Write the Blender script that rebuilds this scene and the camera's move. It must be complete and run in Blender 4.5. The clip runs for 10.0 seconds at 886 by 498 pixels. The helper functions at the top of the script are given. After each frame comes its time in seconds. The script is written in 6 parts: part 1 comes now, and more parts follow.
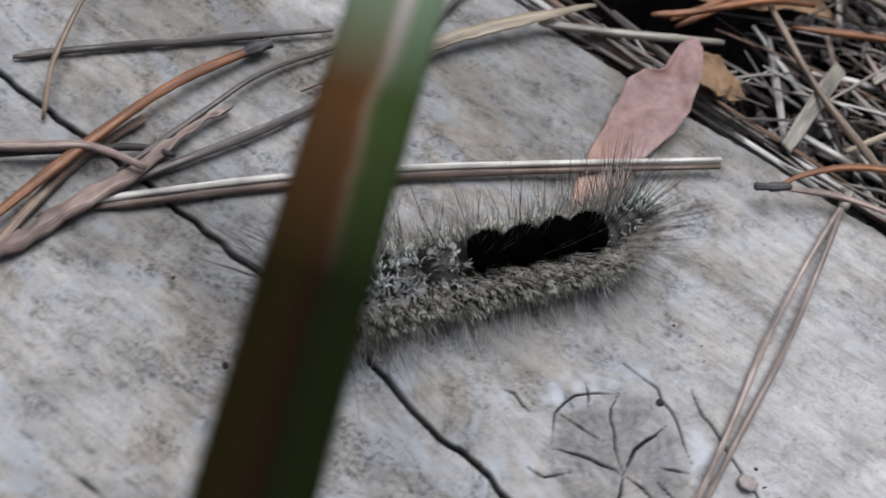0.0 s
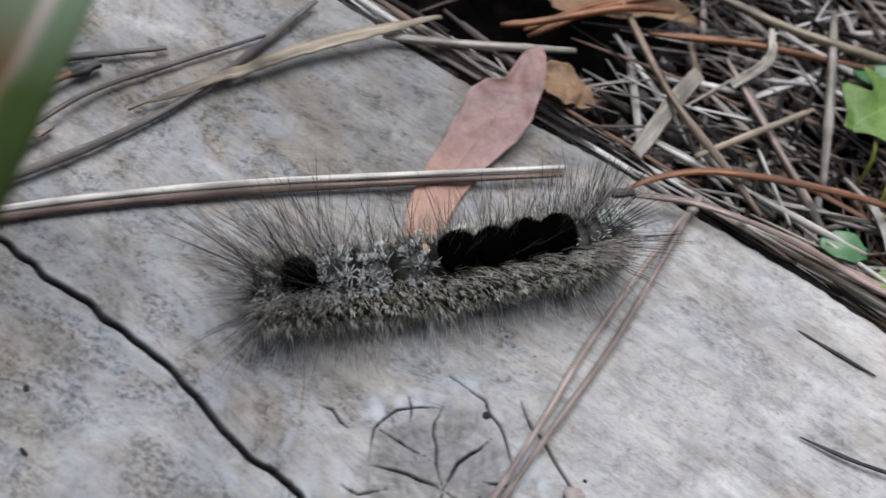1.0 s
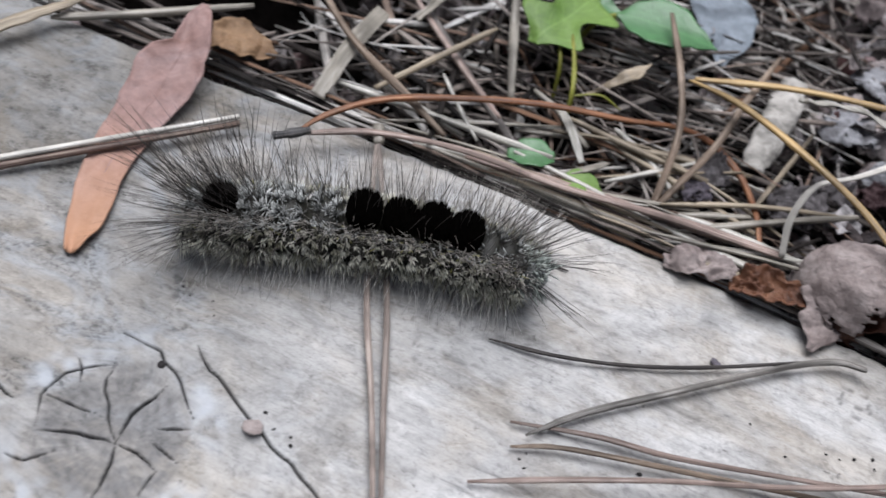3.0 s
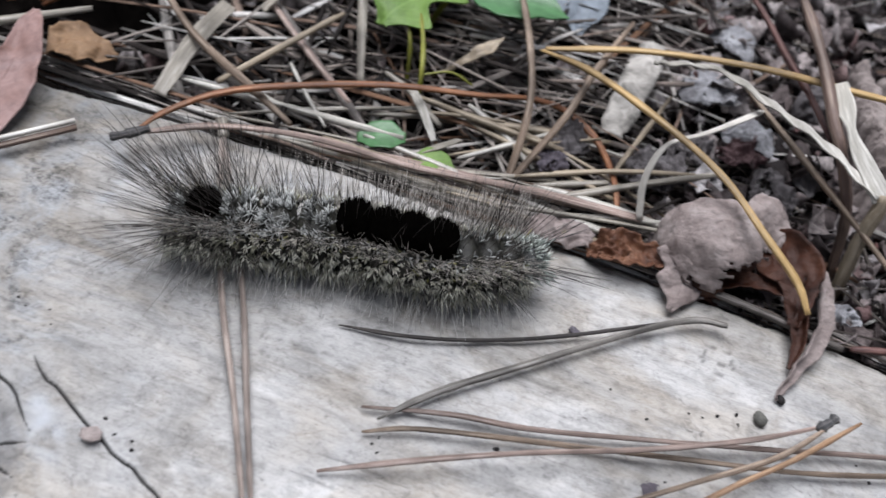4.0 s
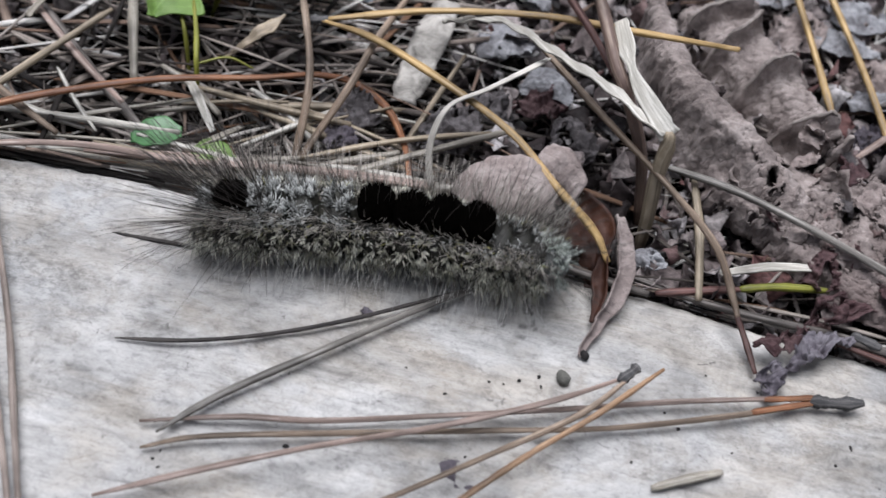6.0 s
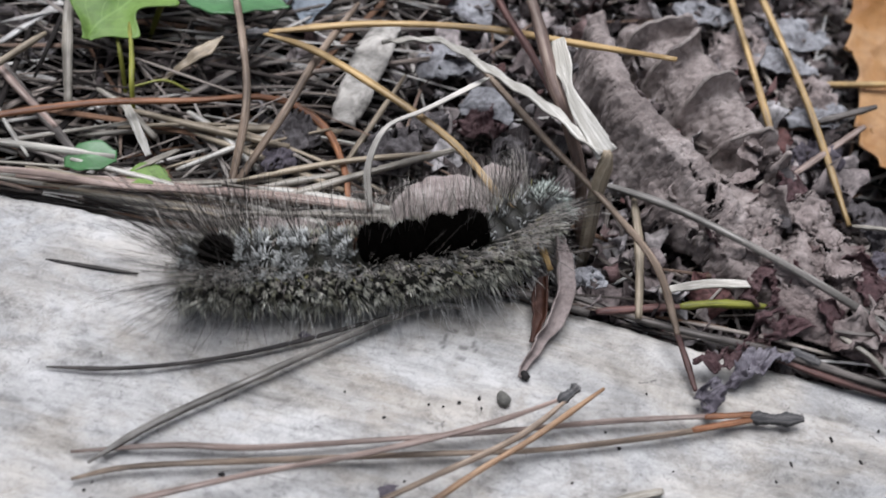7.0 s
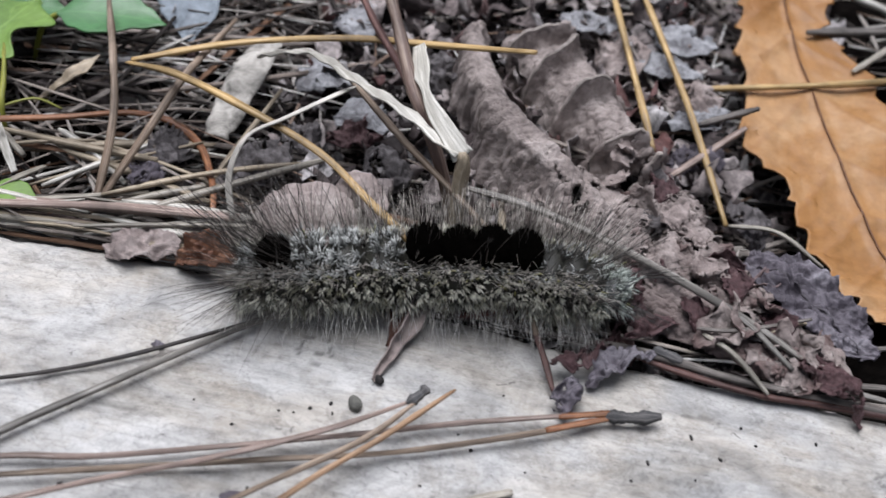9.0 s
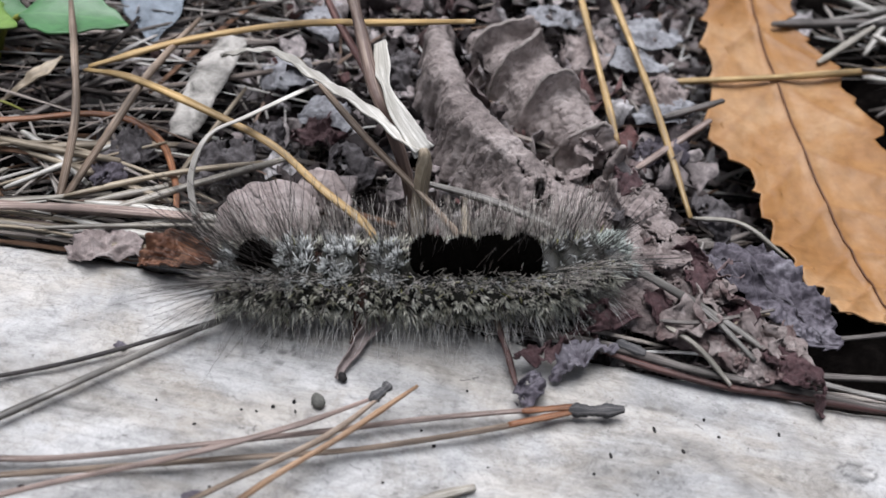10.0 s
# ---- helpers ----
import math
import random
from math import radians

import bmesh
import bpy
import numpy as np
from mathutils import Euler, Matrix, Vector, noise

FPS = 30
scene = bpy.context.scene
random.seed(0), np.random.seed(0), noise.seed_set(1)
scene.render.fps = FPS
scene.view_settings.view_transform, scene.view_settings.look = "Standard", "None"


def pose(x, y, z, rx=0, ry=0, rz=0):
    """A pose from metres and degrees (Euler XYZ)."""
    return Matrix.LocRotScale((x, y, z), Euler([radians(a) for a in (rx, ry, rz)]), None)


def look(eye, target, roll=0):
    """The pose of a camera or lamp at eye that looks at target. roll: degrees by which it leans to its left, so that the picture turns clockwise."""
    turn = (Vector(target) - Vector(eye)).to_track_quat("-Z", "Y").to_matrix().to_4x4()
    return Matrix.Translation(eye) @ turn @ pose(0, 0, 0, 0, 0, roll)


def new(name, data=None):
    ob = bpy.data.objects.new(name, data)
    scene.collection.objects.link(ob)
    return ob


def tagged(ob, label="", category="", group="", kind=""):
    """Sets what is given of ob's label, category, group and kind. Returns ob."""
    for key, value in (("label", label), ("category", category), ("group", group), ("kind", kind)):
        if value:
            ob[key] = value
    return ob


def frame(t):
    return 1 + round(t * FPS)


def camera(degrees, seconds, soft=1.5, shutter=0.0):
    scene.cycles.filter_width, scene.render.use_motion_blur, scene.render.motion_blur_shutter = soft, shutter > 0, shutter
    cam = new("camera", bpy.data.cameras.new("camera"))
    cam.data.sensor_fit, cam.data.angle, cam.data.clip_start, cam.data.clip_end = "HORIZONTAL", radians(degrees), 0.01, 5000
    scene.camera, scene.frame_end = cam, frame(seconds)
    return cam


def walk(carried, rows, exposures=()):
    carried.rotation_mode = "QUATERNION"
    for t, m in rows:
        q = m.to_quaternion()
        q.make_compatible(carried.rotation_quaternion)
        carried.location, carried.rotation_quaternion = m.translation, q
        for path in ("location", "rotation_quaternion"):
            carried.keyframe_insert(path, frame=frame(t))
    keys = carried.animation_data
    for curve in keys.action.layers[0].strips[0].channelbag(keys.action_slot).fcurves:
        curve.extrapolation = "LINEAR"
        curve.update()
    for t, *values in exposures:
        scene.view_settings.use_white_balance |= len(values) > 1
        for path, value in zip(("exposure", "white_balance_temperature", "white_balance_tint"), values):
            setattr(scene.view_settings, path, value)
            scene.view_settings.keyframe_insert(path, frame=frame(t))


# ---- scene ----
cam = camera(44.5, 10.0, shutter=0.45)
cam.data.dof.use_dof, cam.data.dof.focus_distance, cam.data.dof.aperture_fstop = True, 0.088, 38
PATH = [
    (0, pose(-0.00934, -0.04473, 0.07395, 31.88, 0.00, 14.55) @ pose(0, 0, 0, 0, 0, 23.41)),
    (0.5, pose(-0.00259, -0.04021, 0.07458, 32.89, 0.00, 16.96) @ pose(0, 0, 0, 0, 0, 20.73)),
    (1, pose(0.00320, -0.03689, 0.07471, 33.33, 0.00, 16.59) @ pose(0, 0, 0, 0, 0, 20.05)),
    (1.5, pose(0.00954, -0.03447, 0.07518, 33.57, 0.00, 16.41) @ pose(0, 0, 0, 0, 0, 18.12)),
    (2, pose(0.01494, -0.03354, 0.07531, 34.13, 0.00, 14.96) @ pose(0, 0, 0, 0, 0, 17.09)),
    (2.5, pose(0.02053, -0.03259, 0.07515, 34.79, 0.00, 13.82) @ pose(0, 0, 0, 0, 0, 15.65)),
    (4, pose(0.03567, -0.02828, 0.07318, 36.32, 0.00, 10.15) @ pose(0, 0, 0, 0, 0, 11.65)),
    (4.5, pose(0.04005, -0.02619, 0.07297, 36.15, 0.00, 8.62) @ pose(0, 0, 0, 0, 0, 10.65)),
    (5, pose(0.04414, -0.02416, 0.07274, 35.78, 0.00, 7.84) @ pose(0, 0, 0, 0, 0, 9.22)),
    (5.5, pose(0.04695, -0.02246, 0.07232, 35.24, 0.00, 7.30) @ pose(0, 0, 0, 0, 0, 7.88)),
    (6.8, pose(0.05060, -0.02114, 0.07154, 35.89, 0.00, 4.33) @ pose(0, 0, 0, 0, 0, 8.28)),
    (7, pose(0.05088, -0.02077, 0.07170, 36.50, 0.00, 3.69) @ pose(0, 0, 0, 0, 0, 8.75)),
    (7.5, pose(0.05321, -0.02045, 0.07191, 37.40, 0.00, 3.49) @ pose(0, 0, 0, 0, 0, 8.78)),
    (8, pose(0.05639, -0.02043, 0.07160, 37.76, 0.00, 3.93) @ pose(0, 0, 0, 0, 0, 8.07)),
    (8.5, pose(0.06019, -0.02060, 0.07103, 38.28, 0.00, 4.88) @ pose(0, 0, 0, 0, 0, 6.81)),
    (9, pose(0.06367, -0.02071, 0.07024, 38.81, 0.00, 5.51) @ pose(0, 0, 0, 0, 0, 5.88)),
    (9.5, pose(0.06538, -0.02047, 0.07037, 38.72, 0.00, 5.18) @ pose(0, 0, 0, 0, 0, 5.69)),
    (10, pose(0.06593, -0.02043, 0.07029, 38.74, 0.00, 4.77) @ pose(0, 0, 0, 0, 0, 5.58)),
]
walk(cam, PATH, exposures=[(0.0, 0.16, 6110, 14), (1.5, 0.21, 6110, 14), (4.0, 0.36, 6110, 14), (7.0, 0.36, 6110, 14), (10.0, 0.47, 6110, 14)])

# ---------------------------------------------------------------- light
world = bpy.data.worlds.new("sky")
scene.world = world
world.use_nodes = True
_nt = world.node_tree
_sky = _nt.nodes.new("ShaderNodeTexSky")
_sky.sky_type, _sky.sun_disc = "NISHITA", False
_sky.sun_elevation, _sky.sun_rotation = radians(58), radians(-25)
_sky.air_density, _sky.dust_density, _sky.ozone_density = 1.0, 4.0, 1.0
_bg = _nt.nodes["Background"]
_bg.inputs["Strength"].default_value = 0.055
# an overcast sky: the same brightness with little blue
_dull = _nt.nodes.new("ShaderNodeHueSaturation")
_dull.inputs["Saturation"].default_value = 0.35
_nt.links.new(_sky.outputs[0], _dull.inputs["Color"])
_nt.links.new(_dull.outputs[0], _bg.inputs[0])
sun_data = bpy.data.lights.new("sun", "SUN")
sun_data.energy, sun_data.angle, sun_data.color = 3.2, radians(46), (1.0, 0.99, 0.97)
sun = new("sun", sun_data)
sun.matrix_world = look((-0.1, 0.24, 0.9), (0, 0, 0))

MM = 0.001


# ---------------------------------------------------------------- materials
def nodes(name, rough=0.7, spec=0.3):
    m = bpy.data.materials.new(name)
    m.use_nodes = True
    b = m.node_tree.nodes["Principled BSDF"]
    b.inputs["Roughness"].default_value = rough
    b.inputs["Specular IOR Level"].default_value = spec
    return m, m.node_tree, b


def coords(nt, stretch=(1, 1, 1), turn=0.0):
    tc = nt.nodes.new("ShaderNodeTexCoord")
    mp = nt.nodes.new("ShaderNodeMapping")
    mp.inputs["Scale"].default_value = stretch
    mp.inputs["Rotation"].default_value = (0, 0, radians(turn))
    nt.links.new(tc.outputs["Object"], mp.inputs["Vector"])
    return mp.outputs[0]


def tex_noise(nt, vec, scale, detail=4.0, rough=0.6, warp=0.0):
    n = nt.nodes.new("ShaderNodeTexNoise")
    n.inputs["Scale"].default_value = scale
    n.inputs["Detail"].default_value = detail
    n.inputs["Roughness"].default_value = rough
    n.inputs["Distortion"].default_value = warp
    nt.links.new(vec, n.inputs["Vector"])
    return n.outputs["Fac"]


def ramp(nt, fac, stops):
    r = nt.nodes.new("ShaderNodeValToRGB")
    e = r.color_ramp.elements
    while len(e) < len(stops):
        e.new(0.5)
    for el, (p, c) in zip(e, stops):
        el.position = p
        el.color = (*c, 1) if len(c) == 3 else c
    nt.links.new(fac, r.inputs[0])
    return r.outputs[0]


def grey(v):
    return (v, v, v)


def mix(nt, fac, a, b, mode="MIX"):
    n = nt.nodes.new("ShaderNodeMix")
    n.data_type, n.blend_type = "RGBA", mode
    for sock, val in ((n.inputs[0], fac), (n.inputs[6], a), (n.inputs[7], b)):
        if isinstance(val, (int, float)):
            sock.default_value = val
        elif isinstance(val, tuple):
            sock.default_value = (*val, 1)
        else:
            nt.links.new(val, sock)
    return n.outputs[2]


def attribute(nt, name):
    a = nt.nodes.new("ShaderNodeAttribute")
    a.attribute_name = name
    return a.outputs["Fac"]


def bump(nt, b, height, strength, dist):
    n = nt.nodes.new("ShaderNodeBump")
    n.inputs["Strength"].default_value = strength
    n.inputs["Distance"].default_value = dist
    nt.links.new(height, n.inputs["Height"])
    nt.links.new(n.outputs[0], b.inputs["Normal"])


def vary(nt, colour, amount=0.35, island=False):
    """Makes one object, or one island of a mesh, lighter or darker than the next."""
    if island:
        rnd = nt.nodes.new("ShaderNodeNewGeometry").outputs["Random Per Island"]
    else:
        rnd = nt.nodes.new("ShaderNodeObjectInfo").outputs["Random"]
    return mix(nt, 1.0, colour, ramp(nt, rnd, [(0, grey(1 - amount)), (1, grey(1.0))]), "MULTIPLY")


def weathered_wood():
    """Grey wood bleached by the weather: broad blotches, a faint grain along x, specks of grime, and the knot, cracks,
    stains and darker left end kept on the mesh.
    """
    m, nt, b = nodes("weathered_wood", 0.85, 0.15)
    grain = tex_noise(nt, coords(nt, (0.12, 1.0, 1.0)), 1900, 5, 0.65, 0.4)
    streak = tex_noise(nt, coords(nt, (0.10, 1.0, 1.0)), 420, 5, 0.62, 1.0)
    blotch = tex_noise(nt, coords(nt, (0.6, 1.0, 1.0)), 110, 6, 0.62, 1.2)
    cloud = tex_noise(nt, coords(nt, (0.75, 1.0, 1.0)), 380, 6, 0.66, 0.8)
    fine = tex_noise(nt, coords(nt, (0.7, 1.0, 1.0)), 1500, 6, 0.74, 0.5)
    base = ramp(nt, blotch, [(0.30, (0.34, 0.336, 0.326)), (0.45, (0.49, 0.485, 0.472)), (0.57, (0.585, 0.58, 0.567)), (0.72, (0.69, 0.69, 0.68))])
    base = mix(nt, 0.5, base, ramp(nt, cloud, [(0.33, grey(0.5)), (0.5, grey(0.9)), (0.62, grey(1.0))]), "MULTIPLY")
    base = mix(nt, 0.28, base, ramp(nt, streak, [(0.3, grey(0.5)), (0.5, grey(0.95)), (0.7, grey(1.0))]), "MULTIPLY")
    base = mix(nt, 0.42, base, ramp(nt, grain, [(0.32, grey(0.4)), (0.5, grey(0.93)), (0.7, grey(1.0))]), "MULTIPLY")
    base = mix(nt, 0.5, base, ramp(nt, fine, [(0.33, grey(0.35)), (0.45, grey(0.9)), (0.58, grey(1.0))]), "MULTIPLY")
    dust = tex_noise(nt, coords(nt, (0.6, 1, 1)), 6500, 3, 0.7, 0.3)
    base = mix(nt, 0.35, base, ramp(nt, dust, [(0.3, grey(0.45)), (0.5, grey(0.95)), (0.7, grey(1.08))]), "MULTIPLY")
    # tan where the wood is fresher, bluish where it is bleached
    warm = tex_noise(nt, coords(nt, (0.6, 1, 1)), 85, 5, 0.62, 1.0)
    base = mix(nt, ramp(nt, warm, [(0.44, grey(0.0)), (0.60, grey(0.85))]), base, mix(nt, 1.0, base, (0.93, 0.875, 0.80), "MULTIPLY"))
    blue = tex_noise(nt, coords(nt, (0.7, 1, 1)), 190, 5, 0.65, 1.2)
    blue = mix(nt, 1.0, ramp(nt, blue, [(0.47, grey(0.0)), (0.62, grey(0.8))]), ramp(nt, attribute(nt, "bleach"), [(0, grey(0.12)), (1, grey(1))]), "MULTIPLY")
    base = mix(nt, blue, base, mix(nt, 0.6, base, (0.48, 0.53, 0.59)))
    patch = tex_noise(nt, coords(nt, (0.7, 1, 1)), 150, 7, 0.72, 1.5)
    base = mix(nt, ramp(nt, patch, [(0.50, grey(0.0)), (0.60, grey(0.6))]), base, mix(nt, 1.0, base, (0.80, 0.765, 0.72), "MULTIPLY"))
    grime = tex_noise(nt, coords(nt, (0.7, 1, 1)), 170, 5, 0.7, 1.5)
    speck = tex_noise(nt, coords(nt, (0.8, 1, 1)), 2300, 5, 0.75, 0.6)
    dirt = mix(nt, 1.0, ramp(nt, grime, [(0.46, grey(0.0)), (0.60, grey(0.9))]), ramp(nt, attribute(nt, "bleach"), [(0, grey(0.45)), (1, grey(1))]), "MULTIPLY")
    base = mix(nt, dirt, base, mix(nt, 1.0, base, ramp(nt, speck, [(0.38, grey(0.25)), (0.56, grey(0.92))]), "MULTIPLY"))
    fleck = tex_noise(nt, coords(nt, (0.7, 1, 1)), 1100, 3, 0.6, 1.5)
    base = mix(nt, ramp(nt, fleck, [(0.67, grey(0.0)), (0.74, grey(0.7))]), base, (0.10, 0.095, 0.09))
    knot = attribute(nt, "knot")
    kn = tex_noise(nt, coords(nt), 900, 6, 0.75, 1.0)
    base = mix(nt, knot, base, mix(nt, 1.0, ramp(nt, kn, [(0.3, grey(0.4)), (0.6, grey(0.95))]), (0.27, 0.267, 0.265), "MULTIPLY"))
    base = mix(nt, attribute(nt, "rim"), base, (0.60, 0.64, 0.69))
    base = mix(nt, attribute(nt, "stain_tone"), base, mix(nt, 0.9, base, (0.40, 0.39, 0.37), "MULTIPLY"))
    base = mix(nt, attribute(nt, "crack"), base, (0.012, 0.012, 0.013))
    nt.links.new(base, b.inputs["Base Color"])
    bump(nt, b, mix(nt, 0.5, cloud, fine), 0.5, 0.0003)
    return m


def fibre(nt):
    """Coordinates that run along a stalk, so that noise on them gives long fibres; the length and the way round are kept on the mesh."""
    c = nt.nodes.new("ShaderNodeCombineXYZ")
    for key, sock in (("run", c.inputs[0]), ("round", c.inputs[1])):
        nt.links.new(attribute(nt, key), sock)
    rnd = nt.nodes.new("ShaderNodeMath")
    rnd.operation = "MULTIPLY"
    rnd.inputs[1].default_value = 40.0
    nt.links.new(nt.nodes.new("ShaderNodeNewGeometry").outputs["Random Per Island"], rnd.inputs[0])
    nt.links.new(rnd.outputs[0], c.inputs[2])
    return c.outputs[0]


def dry_stalk(name, lo, hi, rough=0.6, scale=900, island=False, amount=0.3):
    """Needles, straw and twigs: a long grain with spots of wear."""
    m, nt, b = nodes(name, rough, 0.35)
    n = tex_noise(nt, fibre(nt), 1.0, 4, 0.65, 0.2)
    big = tex_noise(nt, coords(nt), scale / 6, 3, 0.6, 0.3)
    c = ramp(nt, n, [(0.34, tuple(0.7 * q for q in lo)), (0.48, lo), (0.66, hi)])
    c = mix(nt, 0.85, c, ramp(nt, big, [(0.33, grey(0.32)), (0.6, grey(1.0))]), "MULTIPLY")
    c = vary(nt, c, amount, island)
    nt.links.new(c, b.inputs["Base Color"])
    bump(nt, b, n, 0.4, 0.0002)
    return m


def plain_skin(name, lo, hi, rough=0.6, scale=900):
    m, nt, b = nodes(name, rough, 0.3)
    n = tex_noise(nt, coords(nt), scale, 5, 0.7, 0.5)
    nt.links.new(vary(nt, ramp(nt, n, [(0.32, lo), (0.68, hi)])), b.inputs["Base Color"])
    bump(nt, b, n, 0.5, 0.0002)
    return m


def litter_mix(name, stops, rough=0.75, fibres=False):
    """Bits of many colours, one for each island."""
    m, nt, b = nodes(name, rough, 0.12)
    rnd = nt.nodes.new("ShaderNodeNewGeometry").outputs["Random Per Island"]
    c = ramp(nt, rnd, stops)
    n = tex_noise(nt, fibre(nt) if fibres else coords(nt), 1.0 if fibres else 1300, 5, 0.7, 0.4)
    c = mix(nt, 0.9, c, ramp(nt, n, [(0.33, grey(0.2)), (0.62, grey(1.0))]), "MULTIPLY")
    nt.links.new(c, b.inputs["Base Color"])
    bump(nt, b, n, 0.6, 0.0003)
    return m


def leaf_material(name, stops, veins=(0.3, 0.2, 0.1), vein_mix=0.0, pitch=9.0, slant=0.35, rough=0.6, scale=260, relief=0.5, shine=0.3, tip=None, cells=0.0):
    """A leaf: patches of colour, a midrib at v = 0 and side veins along u."""
    m, nt, b = nodes(name, rough, shine)
    n = tex_noise(nt, coords(nt), scale, 6, 0.65, 0.6)
    fine = tex_noise(nt, coords(nt), scale * 7, 5, 0.7, 0.3)
    c = ramp(nt, n, stops)
    c = mix(nt, 0.5, c, ramp(nt, fine, [(0.3, grey(0.45)), (0.6, grey(1.0))]), "MULTIPLY")
    if tip:
        c = mix(nt, ramp(nt, attribute(nt, "u"), [(0.55, grey(0.0)), (0.93, grey(0.85))]), c, tip)
    if vein_mix:
        u, v = attribute(nt, "u"), attribute(nt, "v")

        def calc(op, a, bb=0.0):
            k = nt.nodes.new("ShaderNodeMath")
            k.operation = op
            for sock, val in ((k.inputs[0], a), (k.inputs[1], bb)):
                if isinstance(val, (int, float)):
                    sock.default_value = val
                else:
                    nt.links.new(val, sock)
            return k.outputs[0]
        av = calc("ABSOLUTE", v)
        mid = ramp(nt, av, [(0.02, grey(1)), (0.06, grey(0))])
        saw = calc("ABSOLUTE", calc("SUBTRACT", calc("FRACT", calc("MULTIPLY", calc("SUBTRACT", u, calc("MULTIPLY", av, slant)), pitch)), 0.5))
        side = ramp(nt, saw, [(0.02, grey(0.7)), (0.07, grey(0))])
        both = mix(nt, 1.0, mid, side, "LIGHTEN")
        c = mix(nt, calc("MULTIPLY", both, vein_mix), c, veins)
    nt.links.new(c, b.inputs["Base Color"])
    height = fine
    if cells:
        vo = nt.nodes.new("ShaderNodeTexVoronoi")
        vo.feature = "DISTANCE_TO_EDGE"
        vo.inputs["Scale"].default_value = cells
        warp = tex_noise(nt, coords(nt), cells * 0.8, 3, 0.6, 0.0)
        add = nt.nodes.new("ShaderNodeVectorMath")
        add.operation = "MULTIPLY_ADD"
        add.inputs[1].default_value = (1, 1, 1)
        nt.links.new(coords(nt), add.inputs[0])
        sc = nt.nodes.new("ShaderNodeMath")
        sc.operation = "MULTIPLY"
        sc.inputs[1].default_value = 1.2 / cells
        nt.links.new(warp, sc.inputs[0])
        nt.links.new(sc.outputs[0], add.inputs[2])
        nt.links.new(add.outputs[0], vo.inputs["Vector"])
        edge = ramp(nt, vo.outputs["Distance"], [(0.0, grey(0.0)), (0.16, grey(1.0))])
        height = mix(nt, 0.13, fine, edge)
    bump(nt, b, height, relief, 0.0003)
    return m


def hair_material(name, lo, hi, rough=0.45, root=None):
    """Hairs whose clumps differ in tone, and the hairs of a clump a little among themselves; a root colour paints in
    the shade inside the coat.
    """
    m, nt, b = nodes(name, rough, 0.4)
    rnd = nt.nodes.new("ShaderNodeNewGeometry").outputs["Random Per Island"]
    both = mix(nt, 0.35, ramp(nt, attribute(nt, "tone"), [(0, grey(0)), (1, grey(1))]), rnd)
    c = ramp(nt, both, [(0.05, lo), (0.55, tuple((p + q) / 2 for p, q in zip(lo, hi))), (0.95, hi)])
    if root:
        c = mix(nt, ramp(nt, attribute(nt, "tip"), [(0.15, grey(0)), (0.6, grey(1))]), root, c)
    nt.links.new(c, b.inputs["Base Color"])
    return m


WOOD = weathered_wood()
NEEDLE_TAN = dry_stalk("tan_needle", (0.24, 0.175, 0.125), (0.52, 0.42, 0.33))
NEEDLE_ORANGE = dry_stalk("orange_needle", (0.23, 0.09, 0.038), (0.50, 0.25, 0.125), 0.45)
NEEDLE_HONEY = dry_stalk("honey_needle", (0.30, 0.175, 0.095), (0.58, 0.40, 0.255), 0.45)
NEEDLE_YELLOW = dry_stalk("yellow_needle", (0.46, 0.305, 0.125), (0.72, 0.53, 0.28), 0.4, amount=0.15)
NEEDLE_GREY = dry_stalk("grey_needle", (0.12, 0.105, 0.095), (0.33, 0.30, 0.275))
NEEDLE_SILVER = dry_stalk("silver_needle", (0.20, 0.185, 0.165), (0.48, 0.46, 0.43))
NEEDLE_PINK = dry_stalk("pinkish_needle", (0.30, 0.22, 0.185), (0.58, 0.48, 0.43))
NEEDLE_PALE = dry_stalk("pale_pink_needle", (0.36, 0.29, 0.25), (0.62, 0.545, 0.485))
NEEDLE_DARK = dry_stalk("dark_needle", (0.035, 0.03, 0.028), (0.12, 0.105, 0.095))
BARK_GREY = dry_stalk("grey_bark", (0.07, 0.07, 0.072), (0.20, 0.19, 0.185), 0.8)
BARK_WHITE = plain_skin("bleached_bark", (0.09, 0.085, 0.075), (0.64, 0.61, 0.56), 0.75, 420)
STRAW_PALE = dry_stalk("pale_straw", (0.34, 0.31, 0.255), (0.62, 0.585, 0.52), 0.5)
STRAW_TAN = dry_stalk("tan_straw", (0.33, 0.27, 0.19), (0.58, 0.50, 0.38), 0.5)
STRAW_CREAM = dry_stalk("cream_straw", (0.46, 0.44, 0.385), (0.84, 0.82, 0.765), 0.5, amount=0.1)
STRAW_WHITE = dry_stalk("bleached_stem", (0.62, 0.59, 0.53), (0.86, 0.845, 0.80), 0.5, amount=0.05)
STEM_RED = dry_stalk("red_brown_stem", (0.10, 0.045, 0.04), (0.24, 0.13, 0.11), 0.5)
STEM_DRAB = dry_stalk("drab_stem", (0.17, 0.115, 0.095), (0.36, 0.28, 0.22), 0.5)
STEM_GREEN = dry_stalk("green_stem", (0.20, 0.21, 0.03), (0.42, 0.42, 0.08), 0.45)
LEAF_PINK = leaf_material("pink_leaf_skin", [(0.30, (0.26, 0.15, 0.125)), (0.5, (0.33, 0.215, 0.195)), (0.7, (0.39, 0.285, 0.275))], (0.28, 0.17, 0.145), 0.05, 9, 0.1, 0.6, 160, 0.4, tip=(0.46, 0.25, 0.14))
